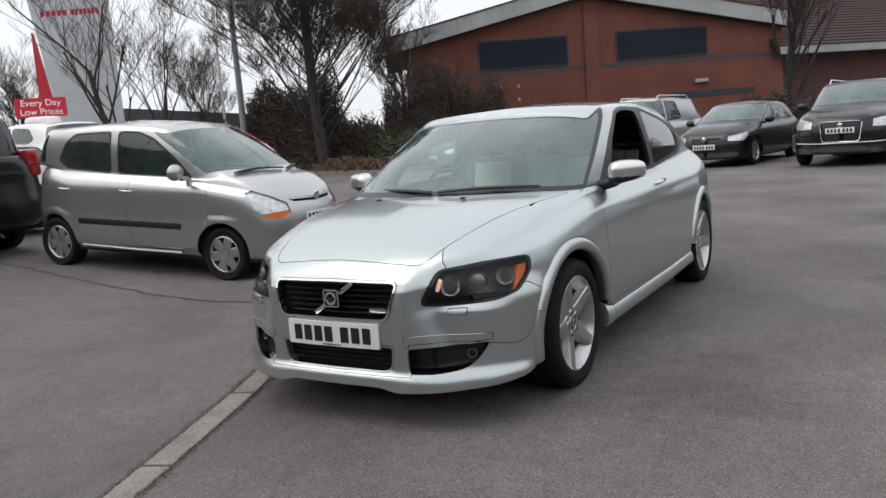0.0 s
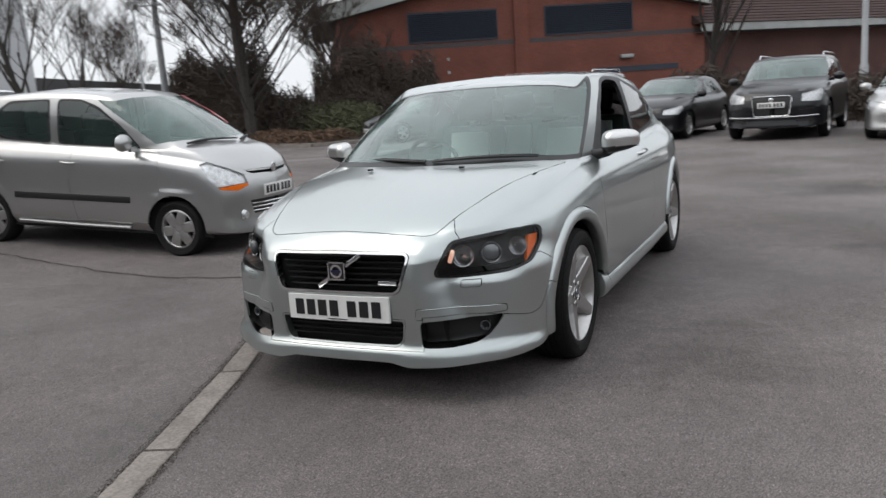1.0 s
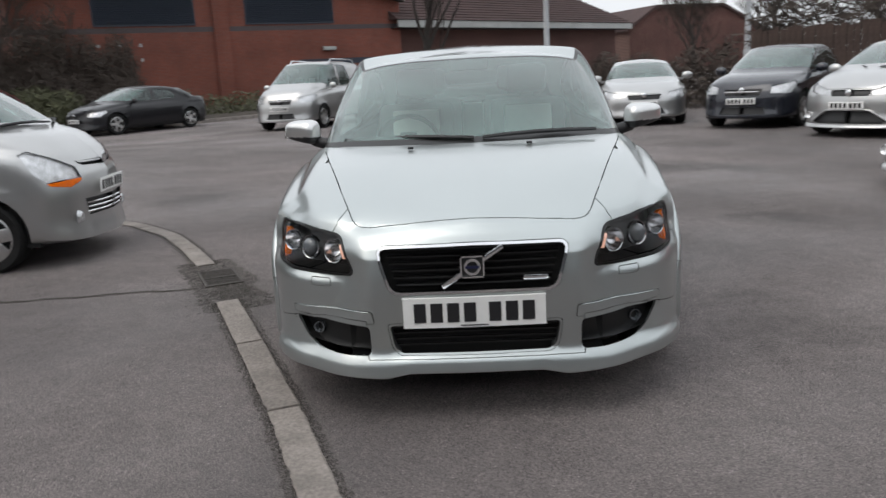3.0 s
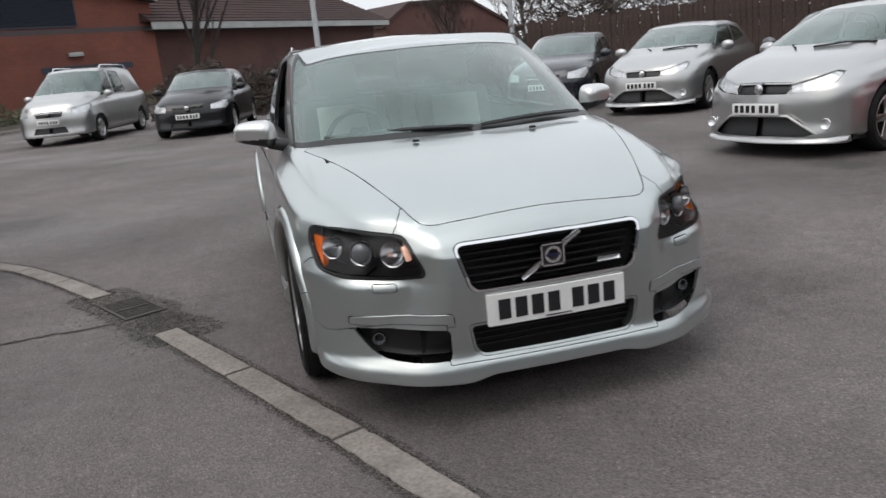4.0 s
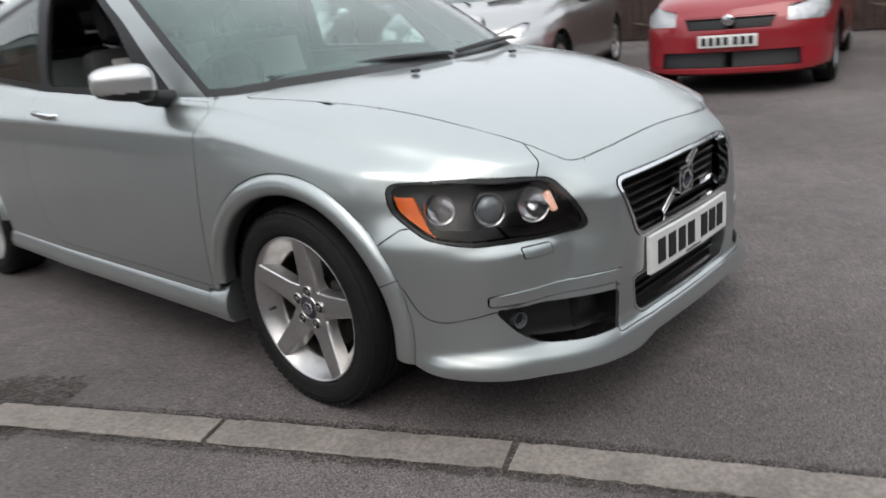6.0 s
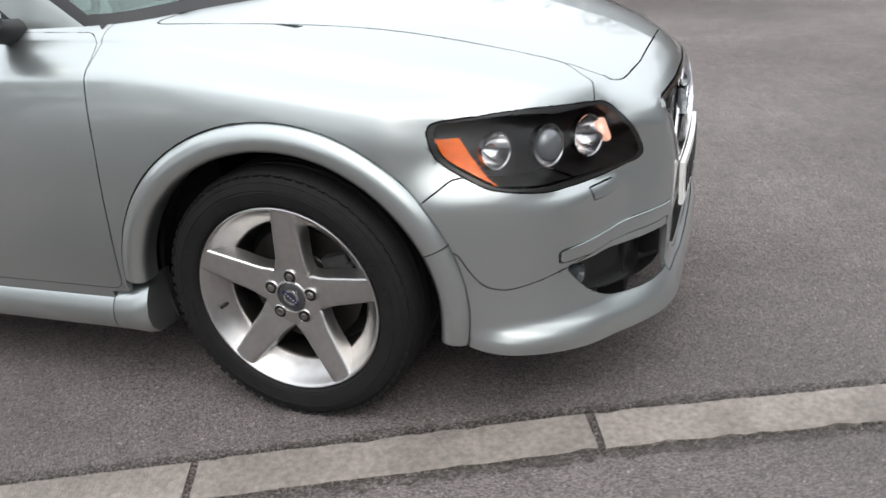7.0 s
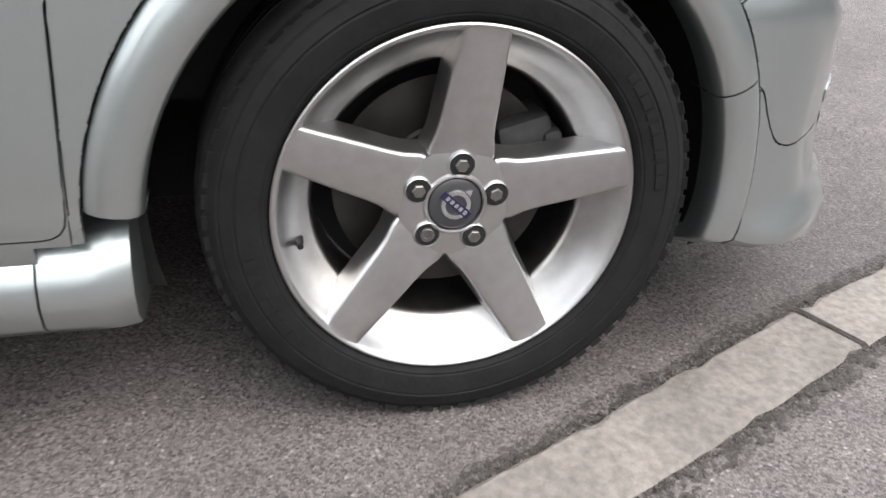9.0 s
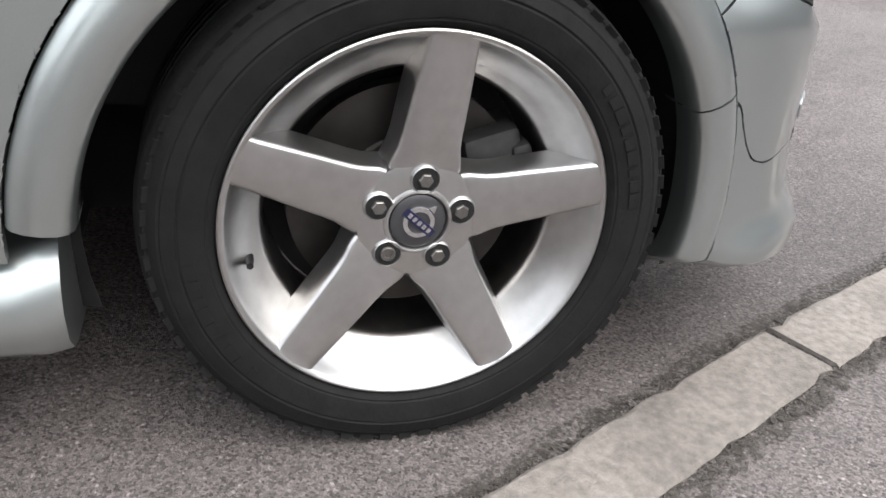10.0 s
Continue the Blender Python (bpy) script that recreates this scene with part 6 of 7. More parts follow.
background_car("people_carrier", spec(4.73, 1.85, 1.83, 2.82, nose=.90, belt=1.05, zc=1.12, tail=1.12, zg=1.16, yc=-1.75, ys=-1.15, yh=-.55, yrr=1.95, rails=True, xr=.62, bars=((-2.24, .78),), barw=.34), M_SILVER, "tall silver people carrier with roof rails", (-4.7, 18.4), -14, 0, group=GROUP)
background_car("saloon", spec(4.52, 1.82, 1.42, 2.76, yrr=1.35, zrr=1.32, yg=1.95, zg=1.0), M_BLACK, "black saloon at the edge of the planting", (-10.85, 20.3), -30, 0, group=GROUP)


def rear_lamps(car, S, z0, z1):
    for sg in (1, -1):
        x = S["W"]
        bm = boxed(min(sg * (x - .29), sg * (x - .13)), max(sg * (x - .29), sg * (x - .13)), S["yr"] - .34, S["yr"] - .11, z0, z1, bevel=.03)
        part("tail_lamp", bm, M_REDLENS, car, "red tail lamp")


SU = spec(4.6, 1.80, 1.72, 2.62, nose=.95, belt=1.10, zc=1.12, tail=1.15, zg=1.18, yrr=2.12, zrr=1.66, yg=2.28, wr=.35, arch=.40, sill=.30, xr=.62)
s2 = background_car("suv", SU, M_BLACK, "black off-roader with tall red tail lamps", (-9.2, .22), -90, .24, group=GROUP)
rear_lamps(s2, SU, .92, 1.24)
SV = spec(4.0, 1.70, 1.46, 2.5)
s3 = background_car("hatchback", SV, M_SILVER, "silver hatchback with a yellow rear plate", (-10.85, 2.15), -92, .24, group=GROUP)
plate_bars(s3, SV["yr"] + .002, .72, False, yellow=True)
rear_lamps(s3, SV, .80, 1.0)
SWH = spec(4.1, 1.72, 1.50, 2.55)
s4 = background_car("hatchback", SWH, M_WHITE, "white hatchback carrying a red roof sign", (-14.47, 5.81), -92, .70, group=GROUP)

# ---- roof sign ----
M_SIGNRED = material("sign_red", (.52, .015, .035), rough=.4, noise_amt=.05, noise_scale=5)
M_SIGNWHITE = material("sign_white", (.82, .82, .82), rough=.45)


def words(name, text, size, mat, parent, m, label=""):
    cu = bpy.data.curves.new(name, 'FONT')
    cu.body, cu.size, cu.extrude, cu.align_x, cu.align_y = text, size, .004, 'CENTER', 'CENTER'
    tmp = bpy.data.objects.new(name, cu)
    scene.collection.objects.link(tmp)
    me = bpy.data.meshes.new_from_object(tmp.evaluated_get(bpy.context.evaluated_depsgraph_get()))
    bpy.data.objects.remove(tmp)
    me.materials.append(mat)
    ob = new(name, me)
    ob.parent = parent
    ob.matrix_basis = m
    return ob


roof_sign = tagged(new("roof_sign"), "red roof sign with white lettering on a white base", "sign")
roof_sign.matrix_basis = pose(-14.37, 5.93, 2.20, 0, 0, 57) @ Matrix.Scale(.72, 4)
bm = bmesh.new()
prism(bm, rounded([(-.72, .16), (.72, .16), (.72, .74), (-.72, .74)], .08), .10)
part("board", bm, M_SIGNRED, roof_sign, smooth=False)
bm = bmesh.new()
lathe(bm, [(0, .16), (.42, .155), (.50, .10), (.52, .0), (0, 0)], 28, axis='z')
part("base", bm, M_SIGNWHITE, roof_sign)
words("lettering", "Every Day", .27, M_SIGNWHITE, roof_sign, pose(0, -.004, .58, 90, 0, 0))
words("lettering", "Low Prices", .27, M_SIGNWHITE, roof_sign, pose(0, -.004, .31, 90, 0, 0))

# ---- the brick building ----


def brickwork(name, c1, c2, scale=1.0):
    m = bpy.data.materials.new(name)
    m.use_nodes = True
    nt = m.node_tree
    b = nt.nodes["Principled BSDF"]
    tc = nt.nodes.new("ShaderNodeTexCoord")
    mp = nt.nodes.new("ShaderNodeMapping")
    mp.inputs["Rotation"].default_value = (radians(90), 0, 0)
    nt.links.new(tc.outputs["Object"], mp.inputs["Vector"])
    br = nt.nodes.new("ShaderNodeTexBrick")
    br.inputs["Color1"].default_value = (*c1, 1)
    br.inputs["Color2"].default_value = (*c2, 1)
    br.inputs["Mortar"].default_value = (.16, .10, .08, 1)
    br.inputs["Scale"].default_value = 1.0
    br.inputs["Brick Width"].default_value = .225
    br.inputs["Row Height"].default_value = .075
    br.inputs["Mortar Size"].default_value = .008
    nt.links.new(mp.outputs[0], br.inputs["Vector"])
    n = nt.nodes.new("ShaderNodeTexNoise")
    n.inputs["Scale"].default_value = .5
    n.inputs["Detail"].default_value = 6
    nt.links.new(tc.outputs["Object"], n.inputs["Vector"])
    r = nt.nodes.new("ShaderNodeMapRange")
    r.inputs["From Min"].default_value, r.inputs["From Max"].default_value = .3, .7
    r.inputs["To Min"].default_value, r.inputs["To Max"].default_value = .8, 1.2
    nt.links.new(n.outputs["Fac"], r.inputs["Value"])
    mx = nt.nodes.new("ShaderNodeMixRGB")
    mx.blend_type = 'MULTIPLY'
    mx.inputs[0].default_value = 1
    nt.links.new(br.outputs["Color"], mx.inputs[1])
    nt.links.new(r.outputs[0], mx.inputs[2])
    nt.links.new(mx.outputs[0], b.inputs["Base Color"])
    b.inputs["Roughness"].default_value = .9
    return m


M_BRICK = brickwork("red_brick", (.200, .054, .033), (.155, .042, .028))
M_BRICKDARK = brickwork("brown_brick", (.082, .031, .027), (.062, .025, .022))

# plain unseen walls, added behind the viewer so the car reflects a dark band
M_REFLECTED = material("reflected_wall_grey", (.115, .115, .118), rough=.95, noise_amt=.12, noise_scale=6, large=.15, large_scale=.6, bump=.2, bump_scale=90)
for nm, x0, x1, y0, y1, h in (("reflected_wall_south", -16.4, 24, -13.4, -13.0, 5.2), ("reflected_wall_west", -16.4, -16.0, -13.0, 1.5, 5.6)):
    bm = boxed(x0, x1, y0, y1, 0, h)
    tagged(link(nm, bm, M_REFLECTED), "plain grey unseen wall added to darken reflections", "wall", kind="structure")
M_BAND = material("blue_brick_band", (.075, .060, .062), rough=.8, noise_amt=.15, noise_scale=10)
M_LOUVRE = material("navy_louvre", (.020, .028, .045), rough=.5, noise_amt=.1, noise_scale=8)
M_FASCIA = material("weathered_fascia", (.36, .37, .36), rough=.6, noise_amt=.08, noise_scale=3, large=.15, large_scale=.4)
M_TILE = material("brown_roof_tiles", (.052, .029, .027), rough=.85, noise_amt=.2, noise_scale=6, large=.15, large_scale=.5)
M_SOFFIT = material("dark_soffit", (.05, .048, .046), rough=.8)
WALL = pose(-12.42, 41.36, 0, 0, 0, 34)
RIDGE, HALF = -2.3, 11.4
building = tagged(new("brick_building"), "red brick gabled building with navy louvres and pale fascia", "building")
building.matrix_basis = WALL
B = lambda name, b, mat, label="", par=building, **k: part(name, b, mat, par, label, **k)
pitch = .215
gable = [(-12.5, 0), (9.3, 0), (9.3, 8.6 - pitch * (9.3 - RIDGE)), (RIDGE, 8.6), (-12.5, 8.6 - pitch * (12.5 + RIDGE))]
bm = bmesh.new()
prism(bm, gable, .35)
B("gable_wall", bm, M_BRICK, "red brick gable wall", smooth=False)
bm = boxed(-12.5, -12.15, .35, 26, 0, 6.4)
B("side_wall", bm, M_BRICK, "", smooth=False)
for u0, u1 in ((-8.57, -3.5), (-.53, 4.71)):
    bm = bmesh.new()
    for q in ((u0 - .08, u0, 4.56, 6.26), (u1, u1 + .08, 4.56, 6.26), (u0, u1, 6.18, 6.26), (u0, u1, 4.56, 4.64)):
        box(bm, q[0], q[1], -.06, -.002, q[2], q[3])
    lv = B("louvre", bm, M_LOUVRE, "dark blue ventilation louvre", smooth=False)
    bm = boxed(u0, u1, -.012, -.004, 4.64, 6.18)
    B("louvre_back", bm, M_LOUVRE, "", lv, smooth=False)
    for k in range(14):
        bm = boxed(u0, u1, -.05, .05, -.045, .045, m=Matrix.Translation((0, -.055, 4.72 + k * .107)) @ pose(0, 0, 0, 40, 0, 0) @ Matrix.Diagonal((1, .7, .12, 1)))
        B("louvre_slat", bm, M_LOUVRE, "", lv, smooth=False)
bm = boxed(-2.46, -1.60, -.14, 0, 0, 8.3)
B("pilaster", bm, M_BRICK, "", smooth=False)
for u0, u1 in ((-12.5, -2.47), (-1.59, 9.3)):
    bm = boxed(u0, u1, -.008, 0, 4.22, 4.48)
    B("brick_band", bm, M_BAND, "band of dark blue bricks", smooth=False)
bm = boxed(2.4, 7.6, -.03, 0, 2.20, 2.52)
B("low_louvre", bm, M_LOUVRE, "long dark slot", smooth=False)
bm = boxed(3.95, 4.75, -.22, 0, 3.0, 3.22, bevel=.03)
B("wall_lamp", bm, M_FASCIA, "pale bulkhead wall lamp")
for k in range(6):
    bm = boxed(-8.6 + (k % 3) * 1.05, -8.45 + (k % 3) * 1.05, -.02, 0, 2.75 + (k // 3) * .75, 2.92 + (k // 3) * .75)
    B("wall_plate", bm, M_FASCIA, "small pale wall plate", smooth=False)
# fascia boards down both slopes, in sheets, and the roof behind
for sg in (-1, 1):
    n = 14
    for k in range(n):
        d0, d1 = k * (HALF + .3) / n, (k + 1) * (HALF + .3) / n - .012
        bm = bmesh.new()
        prism(bm, [(RIDGE + sg * d, 8.72 - pitch * d + h) for d, h in ((d0, -.42), (d1, -.42), (d1, .42), (d0, .42))], .12, Matrix.Translation((0, -.75, 0)))
        B("fascia_sheet", bm, M_FASCIA, "", smooth=False)
    bm = bmesh.new()
    prism(bm, [(RIDGE + sg * d, 8.72 - pitch * d + h) for d, h in ((0, -.46), (HALF + .3, -.46), (HALF + .3, -.43), (0, -.43))], .63, Matrix.Translation((0, -.63, 0)))
    B("soffit", bm, M_SOFFIT, "", smooth=False)
    bm = bmesh.new()
    prism(bm, [(RIDGE + sg * d, 8.72 - pitch * d + h) for d, h in ((0, .42), (HALF + .4, .42), (HALF + .4, .50), (0, .50))], 26, Matrix.Translation((0, -.80, 0)))
    B("roof", bm, M_TILE, "brown tiled roof", smooth=False)
# lower wing to the east with a deep eaves
wing = tagged(new("low_wing"), "low brown brick wing with tiled hip roof and white gutter board", "building")
wing.matrix_basis = WALL @ pose(9.35, -.4, 0, 0, 0, 16)
Wg = lambda name, b, mat, label="": part(name, b, mat, wing, label, smooth=False)
bm = boxed(0, 27.5, 1.2, 1.5, 0, 4.2)
Wg("wall", bm, M_BRICKDARK, "brown brick wall")
bm = boxed(27.2, 27.5, 1.5, 14, 0, 4.2)
Wg("end_wall", bm, M_BRICKDARK)
for k in range(9):
    bm = boxed(k * 3.18 - .6, k * 3.18 + 2.565, -.18, -.10, 4.22, 4.66)
    Wg("gutter_board", bm, M_FASCIA)
bm = boxed(-.6, 28.0, -.10, 1.5, 4.18, 4.24)
Wg("soffit", bm, M_SOFFIT)
bm = bmesh.new()
q = [bm.verts.new(p) for p in ((-.7, -.25, 4.68), (28.1, -.25, 4.68), (28.1, 14, 4.68), (-.7, 14, 4.68), (-.7, 6.8, 9.2), (21.0, 6.8, 9.2))]
for f in ((0, 1, 5, 4), (1, 2, 5), (2, 3, 4, 5), (0, 4, 3), (0, 3, 2, 1)):
    bm.faces.new([q[i] for i in f])
Wg("roof", bm, M_TILE, "brown tiled hip roof")
for k in range(22):
    t0 = k / 22
    bm = bmesh.new()
    tube(bm, [(-.7, -.25 + 7.05 * t0, 4.71 + 4.52 * t0), (28.1 - 7.1 * t0, -.25 + 7.05 * t0, 4.71 + 4.52 * t0)], .03, 5)
    Wg("tile_course", bm, M_TILE)
far_roof = tagged(new("far_house"), "distant brick house with brown pitched roof", "building")
far_roof.matrix_basis = pose(24, 82, 0, 0, 0, 20)
bm = bmesh.new()
prism(bm, [(-9, 0), (9, 0), (9, 3.2), (2, 6.6), (-6, 6.6), (-9, 4.6)], 10)
part("wall", bm, M_BRICKDARK, far_roof, smooth=False)
bm = bmesh.new()
prism(bm, [(9.4, 3.0), (9.4, 3.3), (2, 6.9), (-6, 6.9), (-9.4, 4.7), (-9.4, 4.4), (-6, 6.6), (2, 6.6)], 10.6, Matrix.Translation((0, -.3, 0)))
part("roof", bm, M_TILE, far_roof, smooth=False)

# ---- planting ----
M_BARK = material("grey_bark", (.042, .036, .032), rough=.95, noise_amt=.3, noise_scale=12, bump=.5, bump_scale=30)
M_TWIG = material("brown_twigs", (.055, .042, .034), rough=.95, noise_amt=.3, noise_scale=4)
M_LEAF = material("dull_evergreen", (.070, .072, .034), rough=.7, noise_amt=.45, noise_scale=3)
M_LITTER = material("leaf_litter", (.12, .075, .05), rough=.95, noise_amt=.5, noise_scale=5)
M_SOIL = material("dark_soil", (.045, .036, .028), rough=.95, noise_amt=.35, noise_scale=3)


def bare_tree(place, height, seed, spread=.55, depth=6, lean=0.0, trunk=.22, limbs=11, spire=False):
    """A leafless tree: tapered trunk, limbs and many fine twigs."""
    rng = random.Random(seed)
    root = tagged(new("bare_tree"), "leafless grey-barked tree with fine upswept twigs", "tree", "bare trees by the road")
    root.matrix_basis = pose(*place)
    wood, twigs = bmesh.new(), bmesh.new()

    def grow(p, d, ln, r, level):
        n = 3 if level < 3 else 2
        pts, rad = [p], [r]
        q, dd = p.copy(), d.copy()
        for i in range(n):
            dd = (dd + Vector((rng.uniform(-.16, .16), rng.uniform(-.16, .16), rng.uniform(-.02, .12)))).normalized()
            q = q + dd * (ln / n)
            pts.append(q.copy())
            rad.append(r * (1 - .42 * (i + 1) / n))
        tube(wood if level < 3 else twigs, pts, rad, 7 if level < 2 else 4 if level < 4 else 3, cap=False)
        if level >= depth:
            return
        kids = (3 if level < 4 else 5 if spire else 4) if level > 0 else limbs
        for k in range(kids):
            f = rng.uniform(.25, 1.0) if level else (.10 if spire else .22) + (.90 if spire else .78) * k / (kids - 1)
            i = min(int(f * n), n - 1)
            base = pts[i].lerp(pts[i + 1], f * n - i)
            a = rng.uniform(0, 6.283) if level else k * 2.4 + rng.uniform(-.4, .4)
            side = Vector((math.cos(a), math.sin(a), 0))
            nd = (dd * rng.uniform(.6, .9) + side * spread * rng.uniform(.7, 1.25) + Vector((0, 0, .18))).normalized()
            if spire and level == 0:
                nd = (Vector((0, 0, rng.uniform(.40, 1.0) + .5 * f)) + side * rng.uniform(.8, 1.05)).normalized()
                grow(base, nd, height * .37 * (1 - .62 * f) * rng.uniform(.8, 1.15), rad[i] * rng.uniform(.13, .22), 1)
                continue
            grow(base, nd, ln * rng.uniform(.58, .78) * (1.0 if level else .9), max(.0092 if spire else .0072, rad[i] * rng.uniform(.36, .52)), level + 1)

    grow(Vector((0, 0, -.1)), Vector((lean, 0, 1)).normalized(), height * (.86 if spire else .52), trunk, 0)
    part("trunk", wood, M_BARK, root)
    tagged(part("crown", twigs, M_TWIG, root, "", smooth=False), kind="stuff")
    return root


def az(t_deg, r, eye=(2.28, -4.8)):
    return (eye[0] + r * math.sin(radians(t_deg)), eye[1] + r * math.cos(radians(t_deg)))


bare_tree((*az(-39.4, 33), 0), 12.5, 3, .62, 6, trunk=.25, limbs=58, spire=True)
bare_tree((*az(-52.3, 34), 0), 9.5, 4, .50, 5, -.05, trunk=.14, limbs=8)
bare_tree((*az(-50.2, 36), 0), 7.5, 24, .5, 5, -.05, trunk=.12, limbs=7)
bare_tree((*az(-33.6, 44), 0), 8.0, 6, .5, 6, trunk=.14)
bare_tree((*az(-46.6, 62), 0), 9.0, 7, .5, 6, trunk=.16)
bare_tree((*az(-58.5, 70), 0), 9.5, 8, .55, 6, trunk=.2)
bare_tree((*az(-7.5, 33), 0), 9.0, 9, .32, 6, trunk=.16)
bare_tree((19, 48, 0), 8.5, 10, .5, 6, trunk=.2)
bare_tree((24, 45, 0), 8.0, 11, .5, 6, trunk=.2)
bare_tree((15, 52, 0), 7.5, 12, .5, 6, trunk=.16)


def thicket(name, label, line, width, height, count, mat, seed, blade=.12, base=0.0, wild=.5, kind="stuff", thin=1.0):
    """A band of small leaves or twigs along a line, uneven at the top."""
    rng = random.Random(seed)
    bm = bmesh.new()
    total = length(line)
    for k in range(count):
        d = rng.uniform(0, total)
        p, t = along(line, d)
        nrm = Vector((-t.y, t.x))
        top = height * (1.12 - wild * .5 + wild * .5 * (math.sin(d * 1.9 + seed) * .4 + math.sin(d * .7) * .4 + math.sin(d * 5.3 + 2 * seed) * .3))
        off = rng.gauss(0, .38) * width
        h = base + top * rng.betavariate(1.15, 1.75 if height > 2 else 1.2) * max(.15, 1 - (off / width) ** 2)
        c = Vector((p.x + nrm.x * off, p.y + nrm.y * off, h))
        a = Vector((rng.gauss(0, 1), rng.gauss(0, 1), rng.gauss(.6, 1))).normalized() * blade * rng.uniform(.5, 1.4)
        b = a.orthogonal().normalized() * blade * rng.uniform(.10, .34) * thin
        q = [bm.verts.new(c - a), bm.verts.new(c + b), bm.verts.new(c + a), bm.verts.new(c - b)]
        bm.faces.new(q)
    return tagged(link(name, bm, mat, smooth=False), label, "shrub", kind=kind)


BED = [(-30, 24), (-19.6, 21.2), (-14.0, 19.0), (-12.6, 20.4), (-9.4, 25.5)]
bm = bmesh.new()
pts = [(-60, 40), (-32, 24.2), (-19.4, 20.5), (-14.2, 18.3), (-12.5, 19.6), (-7.5, 27), (-4, 34), (0, 47), (-12, 60), (-70, 70)]
lo = [bm.verts.new((x, y, .0)) for x, y in pts]
hi = [bm.verts.new((x * .985 - .15, y + .4, .16)) for x, y in pts]
for i in range(len(pts)):
    j = (i + 1) % len(pts)
    bm.faces.new((lo[i], lo[j], hi[j], hi[i]))
bm.faces.new(hi)
tagged(link("planting_bed", bm, M_SOIL), "raised bed of dark soil by the building", "flower bed", kind="structure")
kerb = tagged(new("bed_kerb"), "pale concrete kerb edging the planted bed", "kerb", kind="structure")
for a, b in zip(pts[1:7], pts[2:7]):
    a, b = Vector(a), Vector(b)
    n = max(1, int((b - a).length / .915))
    ang = math.degrees(math.atan2(b.y - a.y, b.x - a.x))
    for k in range(n):
        p = a + (b - a) * ((k + .5) / n)
        ln = (b - a).length / n
        bm = boxed(-ln / 2 + .006, ln / 2 - .006, -.07, .07, -.05, .13, bevel=.012, m=pose(p.x, p.y, 0, 0, 0, ang))
        part("kerb_block", bm, M_KERB, kerb)
thicket("litter", "bed of brown dead leaves", [(-20.5, 21.6), (-16, 19.9), (-13.6, 19.2)], 1.2, .45, 5200, M_LITTER, 1, .10, .16)
thicket("hedge", "clipped dull green shrubs on the bed", [(-20.8, 24.0), (-16.5, 22.4), (-13.2, 21.0)], 1.2, 1.5, 9500, M_LEAF, 2, .10, .2, .4)
thicket("undergrowth", "dark bushes round the tree trunks", [(-27.5, 26), (-21.2, 22.9), (-18.6, 21.4)], 1.5, 4.4, 40000, M_TWIG, 3, .26, .1, .45, thin=.34)
thicket("undergrowth", "low dark bushes behind the clipped shrubs", [(-18.6, 22.4), (-15.2, 23.4), (-12.4, 24.2)], 1.2, 2.3, 14000, M_TWIG, 14, .22, .1, .6, thin=.34)
thicket("hedge", "dull shrubs along the foot of the wall", [(-13, 25), (-10.5, 28), (-7.5, 33), (-3, 40)], .9, 1.0, 5000, M_LEAF, 4, .12, .1, .5)
thicket("undergrowth", "bare brown hedge behind the parked cars", [(-3.2, 22.5), (0.5, 21.0), (4.0, 18.6), (7.0, 17.2)], 1.2, 1.7, 16000, M_TWIG, 5, .18, 0, .5, thin=.45)
thicket("undergrowth", "tall bare brown hedge behind the board fence", [(7.6, 17.6), (10.6, 14.2), (12.0, 9.0), (12.2, 2.0), (12.6, -8)], 1.1, 4.8, 36000, M_TWIG, 6, .26, 0, .4, thin=.42)
thicket("undergrowth", "distant hedge along the road", [(-60, 24), (-40, 34), (-30, 44), (-18, 54)], 2.0, 4.2, 15000, M_TWIG, 7, .50, 0, .7, thin=.22)
thicket("undergrowth", "tall bare bushes beside the brick building", [(-20.2, 27.6), (-17.2, 28.8), (-15.2, 30.6)], 1.9, 4.6, 26000, M_TWIG, 9, .30, 0, .5, thin=.22)

# board fence behind the cars
M_BOARD = material("brown_fence_board", (.058, .038, .031), rough=.9, noise_amt=.25, noise_scale=9, large=.15, large_scale=1.0, bump=.3, bump_scale=60)
fence = tagged(new("board_fence"), "brown close-boarded timber fence", "fence")
rng = random.Random(8)
FENCE = [(7.2, 16.6), (9.7, 13.6), (10.9, 9.0), (11.0, 2.0), (11.4, -7.0)]
d, step = 0.0, .155
shared = []
for k in range(5):
    bm = boxed(-.072, .072, -.011, .011, 0, 1.86 + .02 * k, bevel=.004)
    me = bpy.data.meshes.new("board")
    bm.to_mesh(me)
    bm.free()
    me.materials.append(M_BOARD)
    shared.append(me)
while d < length(FENCE):
    p, t = along(FENCE, d)
    ob = new("board", shared[rng.randrange(5)])
    ob.parent = fence
    ob.matrix_basis = pose(p.x, p.y, 0.02, 0, rng.uniform(-.6, .6), math.degrees(math.atan2(t.y, t.x)))
    d += step
for z in (.4, 1.5):
    for a, b in zip(FENCE, FENCE[1:]):
        bm = bmesh.new()
        tube(bm, [(a[0] + .06, a[1] + .03, z), (b[0] + .06, b[1] + .03, z)], .04, 4)
        part("rail", bm, M_BOARD, fence)

# ---- roadside ----
M_GALV = material("galvanised_steel", (.30, .31, .32), rough=.5, metal=.5, noise_amt=.1, noise_scale=6)
M_TOWER = material("grey_cladding", (.54, .555, .57), rough=.5, noise_amt=.05, noise_scale=1.5, large=.06, large_scale=.3)
M_CLADDARK = material("dark_cladding", (.06, .06, .062), rough=.7, noise_amt=.1, noise_scale=1)


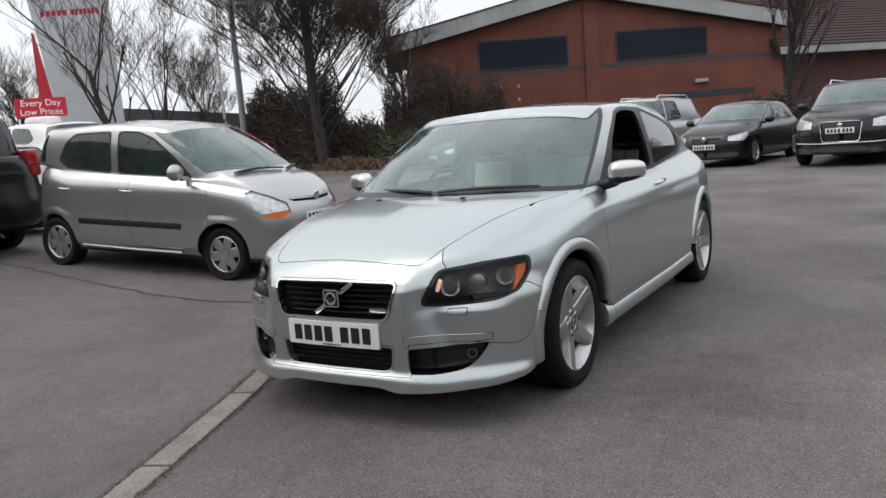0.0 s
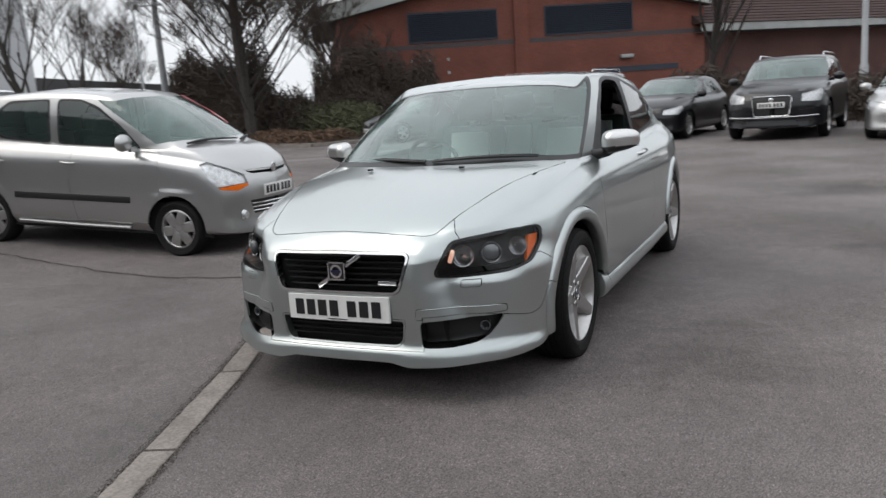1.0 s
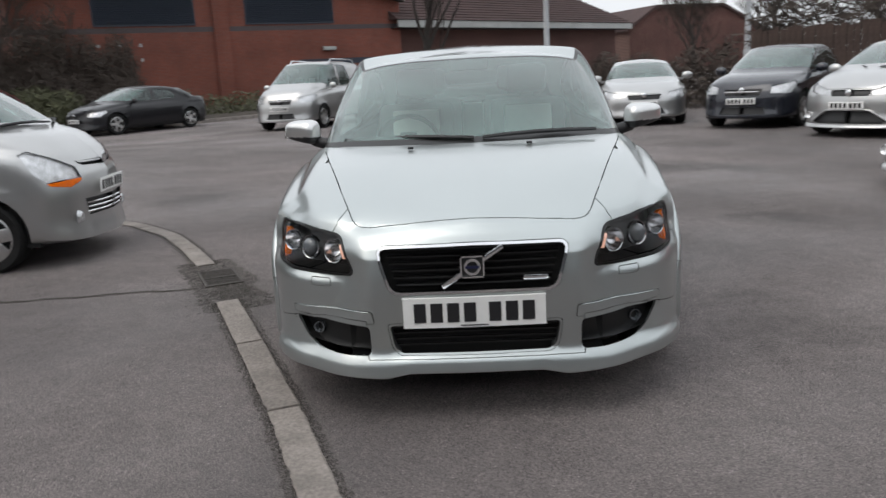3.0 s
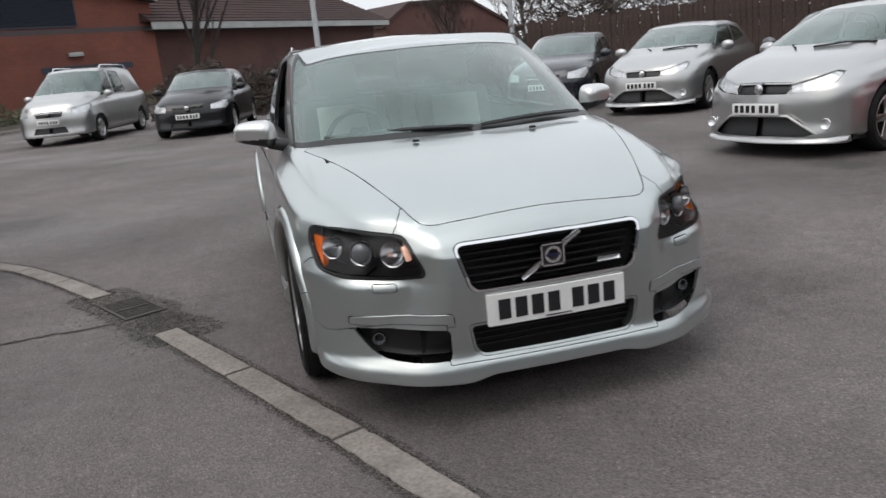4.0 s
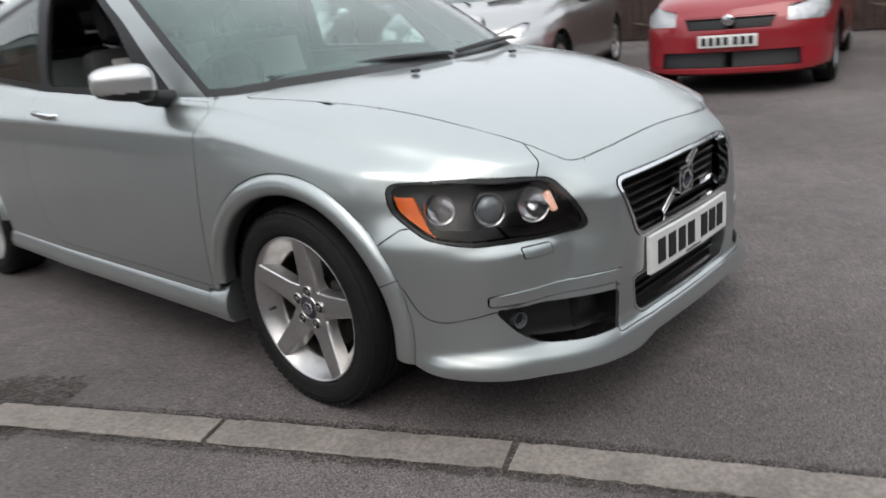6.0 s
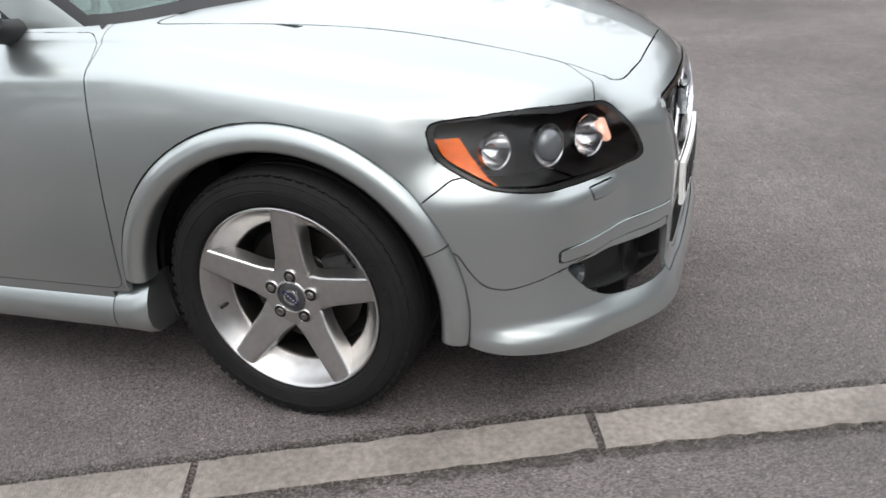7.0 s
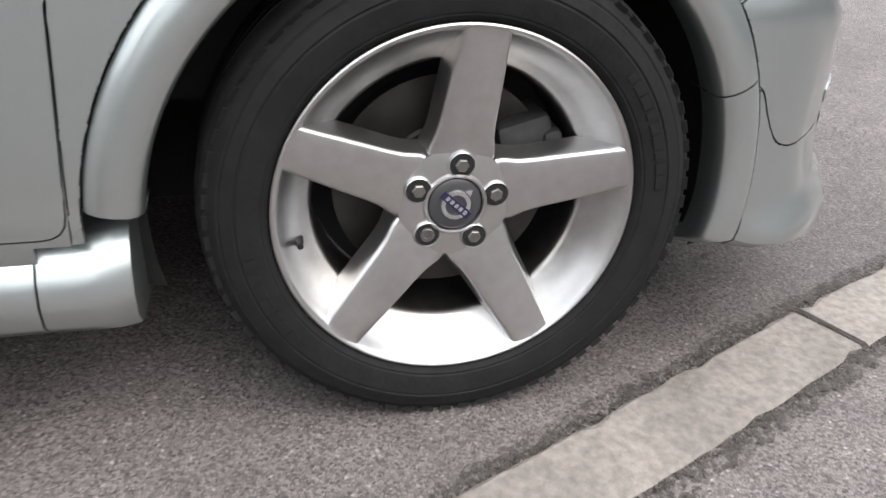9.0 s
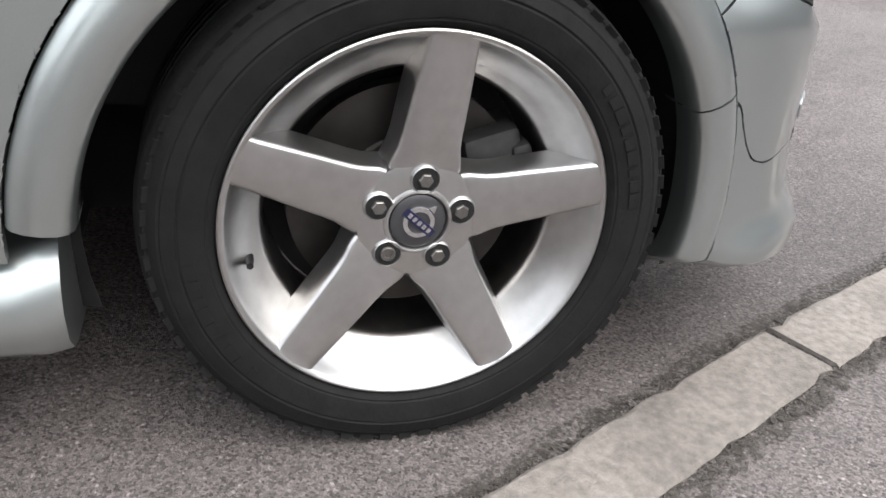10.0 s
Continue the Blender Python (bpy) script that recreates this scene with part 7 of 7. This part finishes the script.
def lamp_post(place, height, r, arm=0.0, label="galvanised steel street lamp column"):
    root = tagged(new("street_lamp"), label, "street lamp", "street lamps")
    root.matrix_basis = pose(place[0], place[1], 0, 0, 0, 31)
    bm = bmesh.new()
    tube(bm, [(0, 0, 0), (0, 0, 1.5), (0, 0, 1.55), (0, 0, height)], [r * 1.35, r * 1.3, r, r * .7], 12)
    part("column", bm, M_GALV, root)
    if arm:
        bm = bmesh.new()
        tube(bm, [(0, 0, height - .1), (arm * .15, 0, height + .15), (arm, 0, height + .2)], [r * .6, r * .5, r * .4], 8)
        part("arm", bm, M_GALV, root)
        bm = boxed(min(arm, arm * 1.35), max(arm, arm * 1.35), -.12, .12, height + .12, height + .28, bevel=.04)
        part("lantern", bm, M_GALV, root)
    return root


lamp_post(az(-44.7, 40), 13, .16, 0, "tall galvanised steel column by the road")
lamp_post(az(-45.9, 58), 8.6, .10, 1.4)
lamp_post(az(-34.0, 66), 10.0, .10, -2.2)
lamp_post(az(3.5, 40, (1.0, -5)), 8.5, .14, 0, "grey steel column beside the low wing")
lamp_post(az(22.0, 32, (-1.9, -3.7)), 7.0, .11, 0, "slender grey column by the hedge")
tower = tagged(new("sign_tower"), "tall grey clad sign tower with a red wedge", "sign")
tower.matrix_basis = pose(*az(-54.6, 44), 0, 0, 0, 50)
bm = bmesh.new()
prism(bm, [(-.85, 0), (1.7, 0), (1.7, 14.5), (-2.6, 14.5)], .9)
part("tower_body", bm, M_TOWER, tower, smooth=False)
bm = bmesh.new()
prism(bm, [(-2.1, 0), (-.80, 0), (-1.90, 7.6), (-1.97, 7.6)], .5, Matrix.Translation((0, -.05, 0)))
part("red_wedge", bm, M_SIGNRED, tower, smooth=False)
for k in range(5):
    bm = boxed(-1.45 + k * .25, -1.26 + k * .25, -.012, .004, 8.35 + k * .01, 8.62 + k * .01)
    part("lettering_bar", bm, M_SIGNRED, tower, smooth=False)
for k in range(7):
    bm = boxed(-.08 + k * .19, .07 + k * .19, -.012, .004, 8.41 + k * .01, 8.68 + k * .01)
    part("lettering_bar", bm, M_SIGNRED, tower, smooth=False)
shed = tagged(new("dark_shed"), "dark clad industrial shed across the road", "building")
shed.matrix_basis = pose(*az(-49.0, 62), 0, 0, 0, 42)
bm = bmesh.new()
prism(bm, [(-5.5, 0), (6.5, 0), (6.5, 3.6), (-5.5, 5.0)], 12)
part("wall", bm, M_CLADDARK, shed, smooth=False)
bm = boxed(-5.5, 6.5, -.04, 0, 1.8, 2.3)
part("stripe", bm, M_FASCIA, shed, smooth=False)
canopy = tagged(new("forecourt_canopy"), "pale flat forecourt canopy on dark walls", "building")
canopy.matrix_basis = pose(*az(-59.5, 70), 0, 0, 0, 50)
bm = boxed(-14, 5.5, 0, 10, 3.3, 4.2)
part("roof", bm, M_FASCIA, canopy, smooth=False)
bm = boxed(-14, 5, .5, 9, 0, 3.3)
part("wall", bm, M_BRICKDARK, canopy, smooth=False)
# steel palisade between road and yard
railing = tagged(new("railing"), "dark steel railing along the road", "fence")
for k in range(46):
    p = Vector(az(-46.5 + k * .30, 41))
    bm = boxed(p.x - .03, p.x + .03, p.y - .03, p.y + .03, 0, 2.1)
    part("post", bm, M_CLADDARK, railing, smooth=False)
for z in (.3, 1.9):
    bm = bmesh.new()
    tube(bm, [(*az(-46.5 + k * 1.0, 41), z) for k in range(15)], .03, 4)
    part("rail", bm, M_CLADDARK, railing)
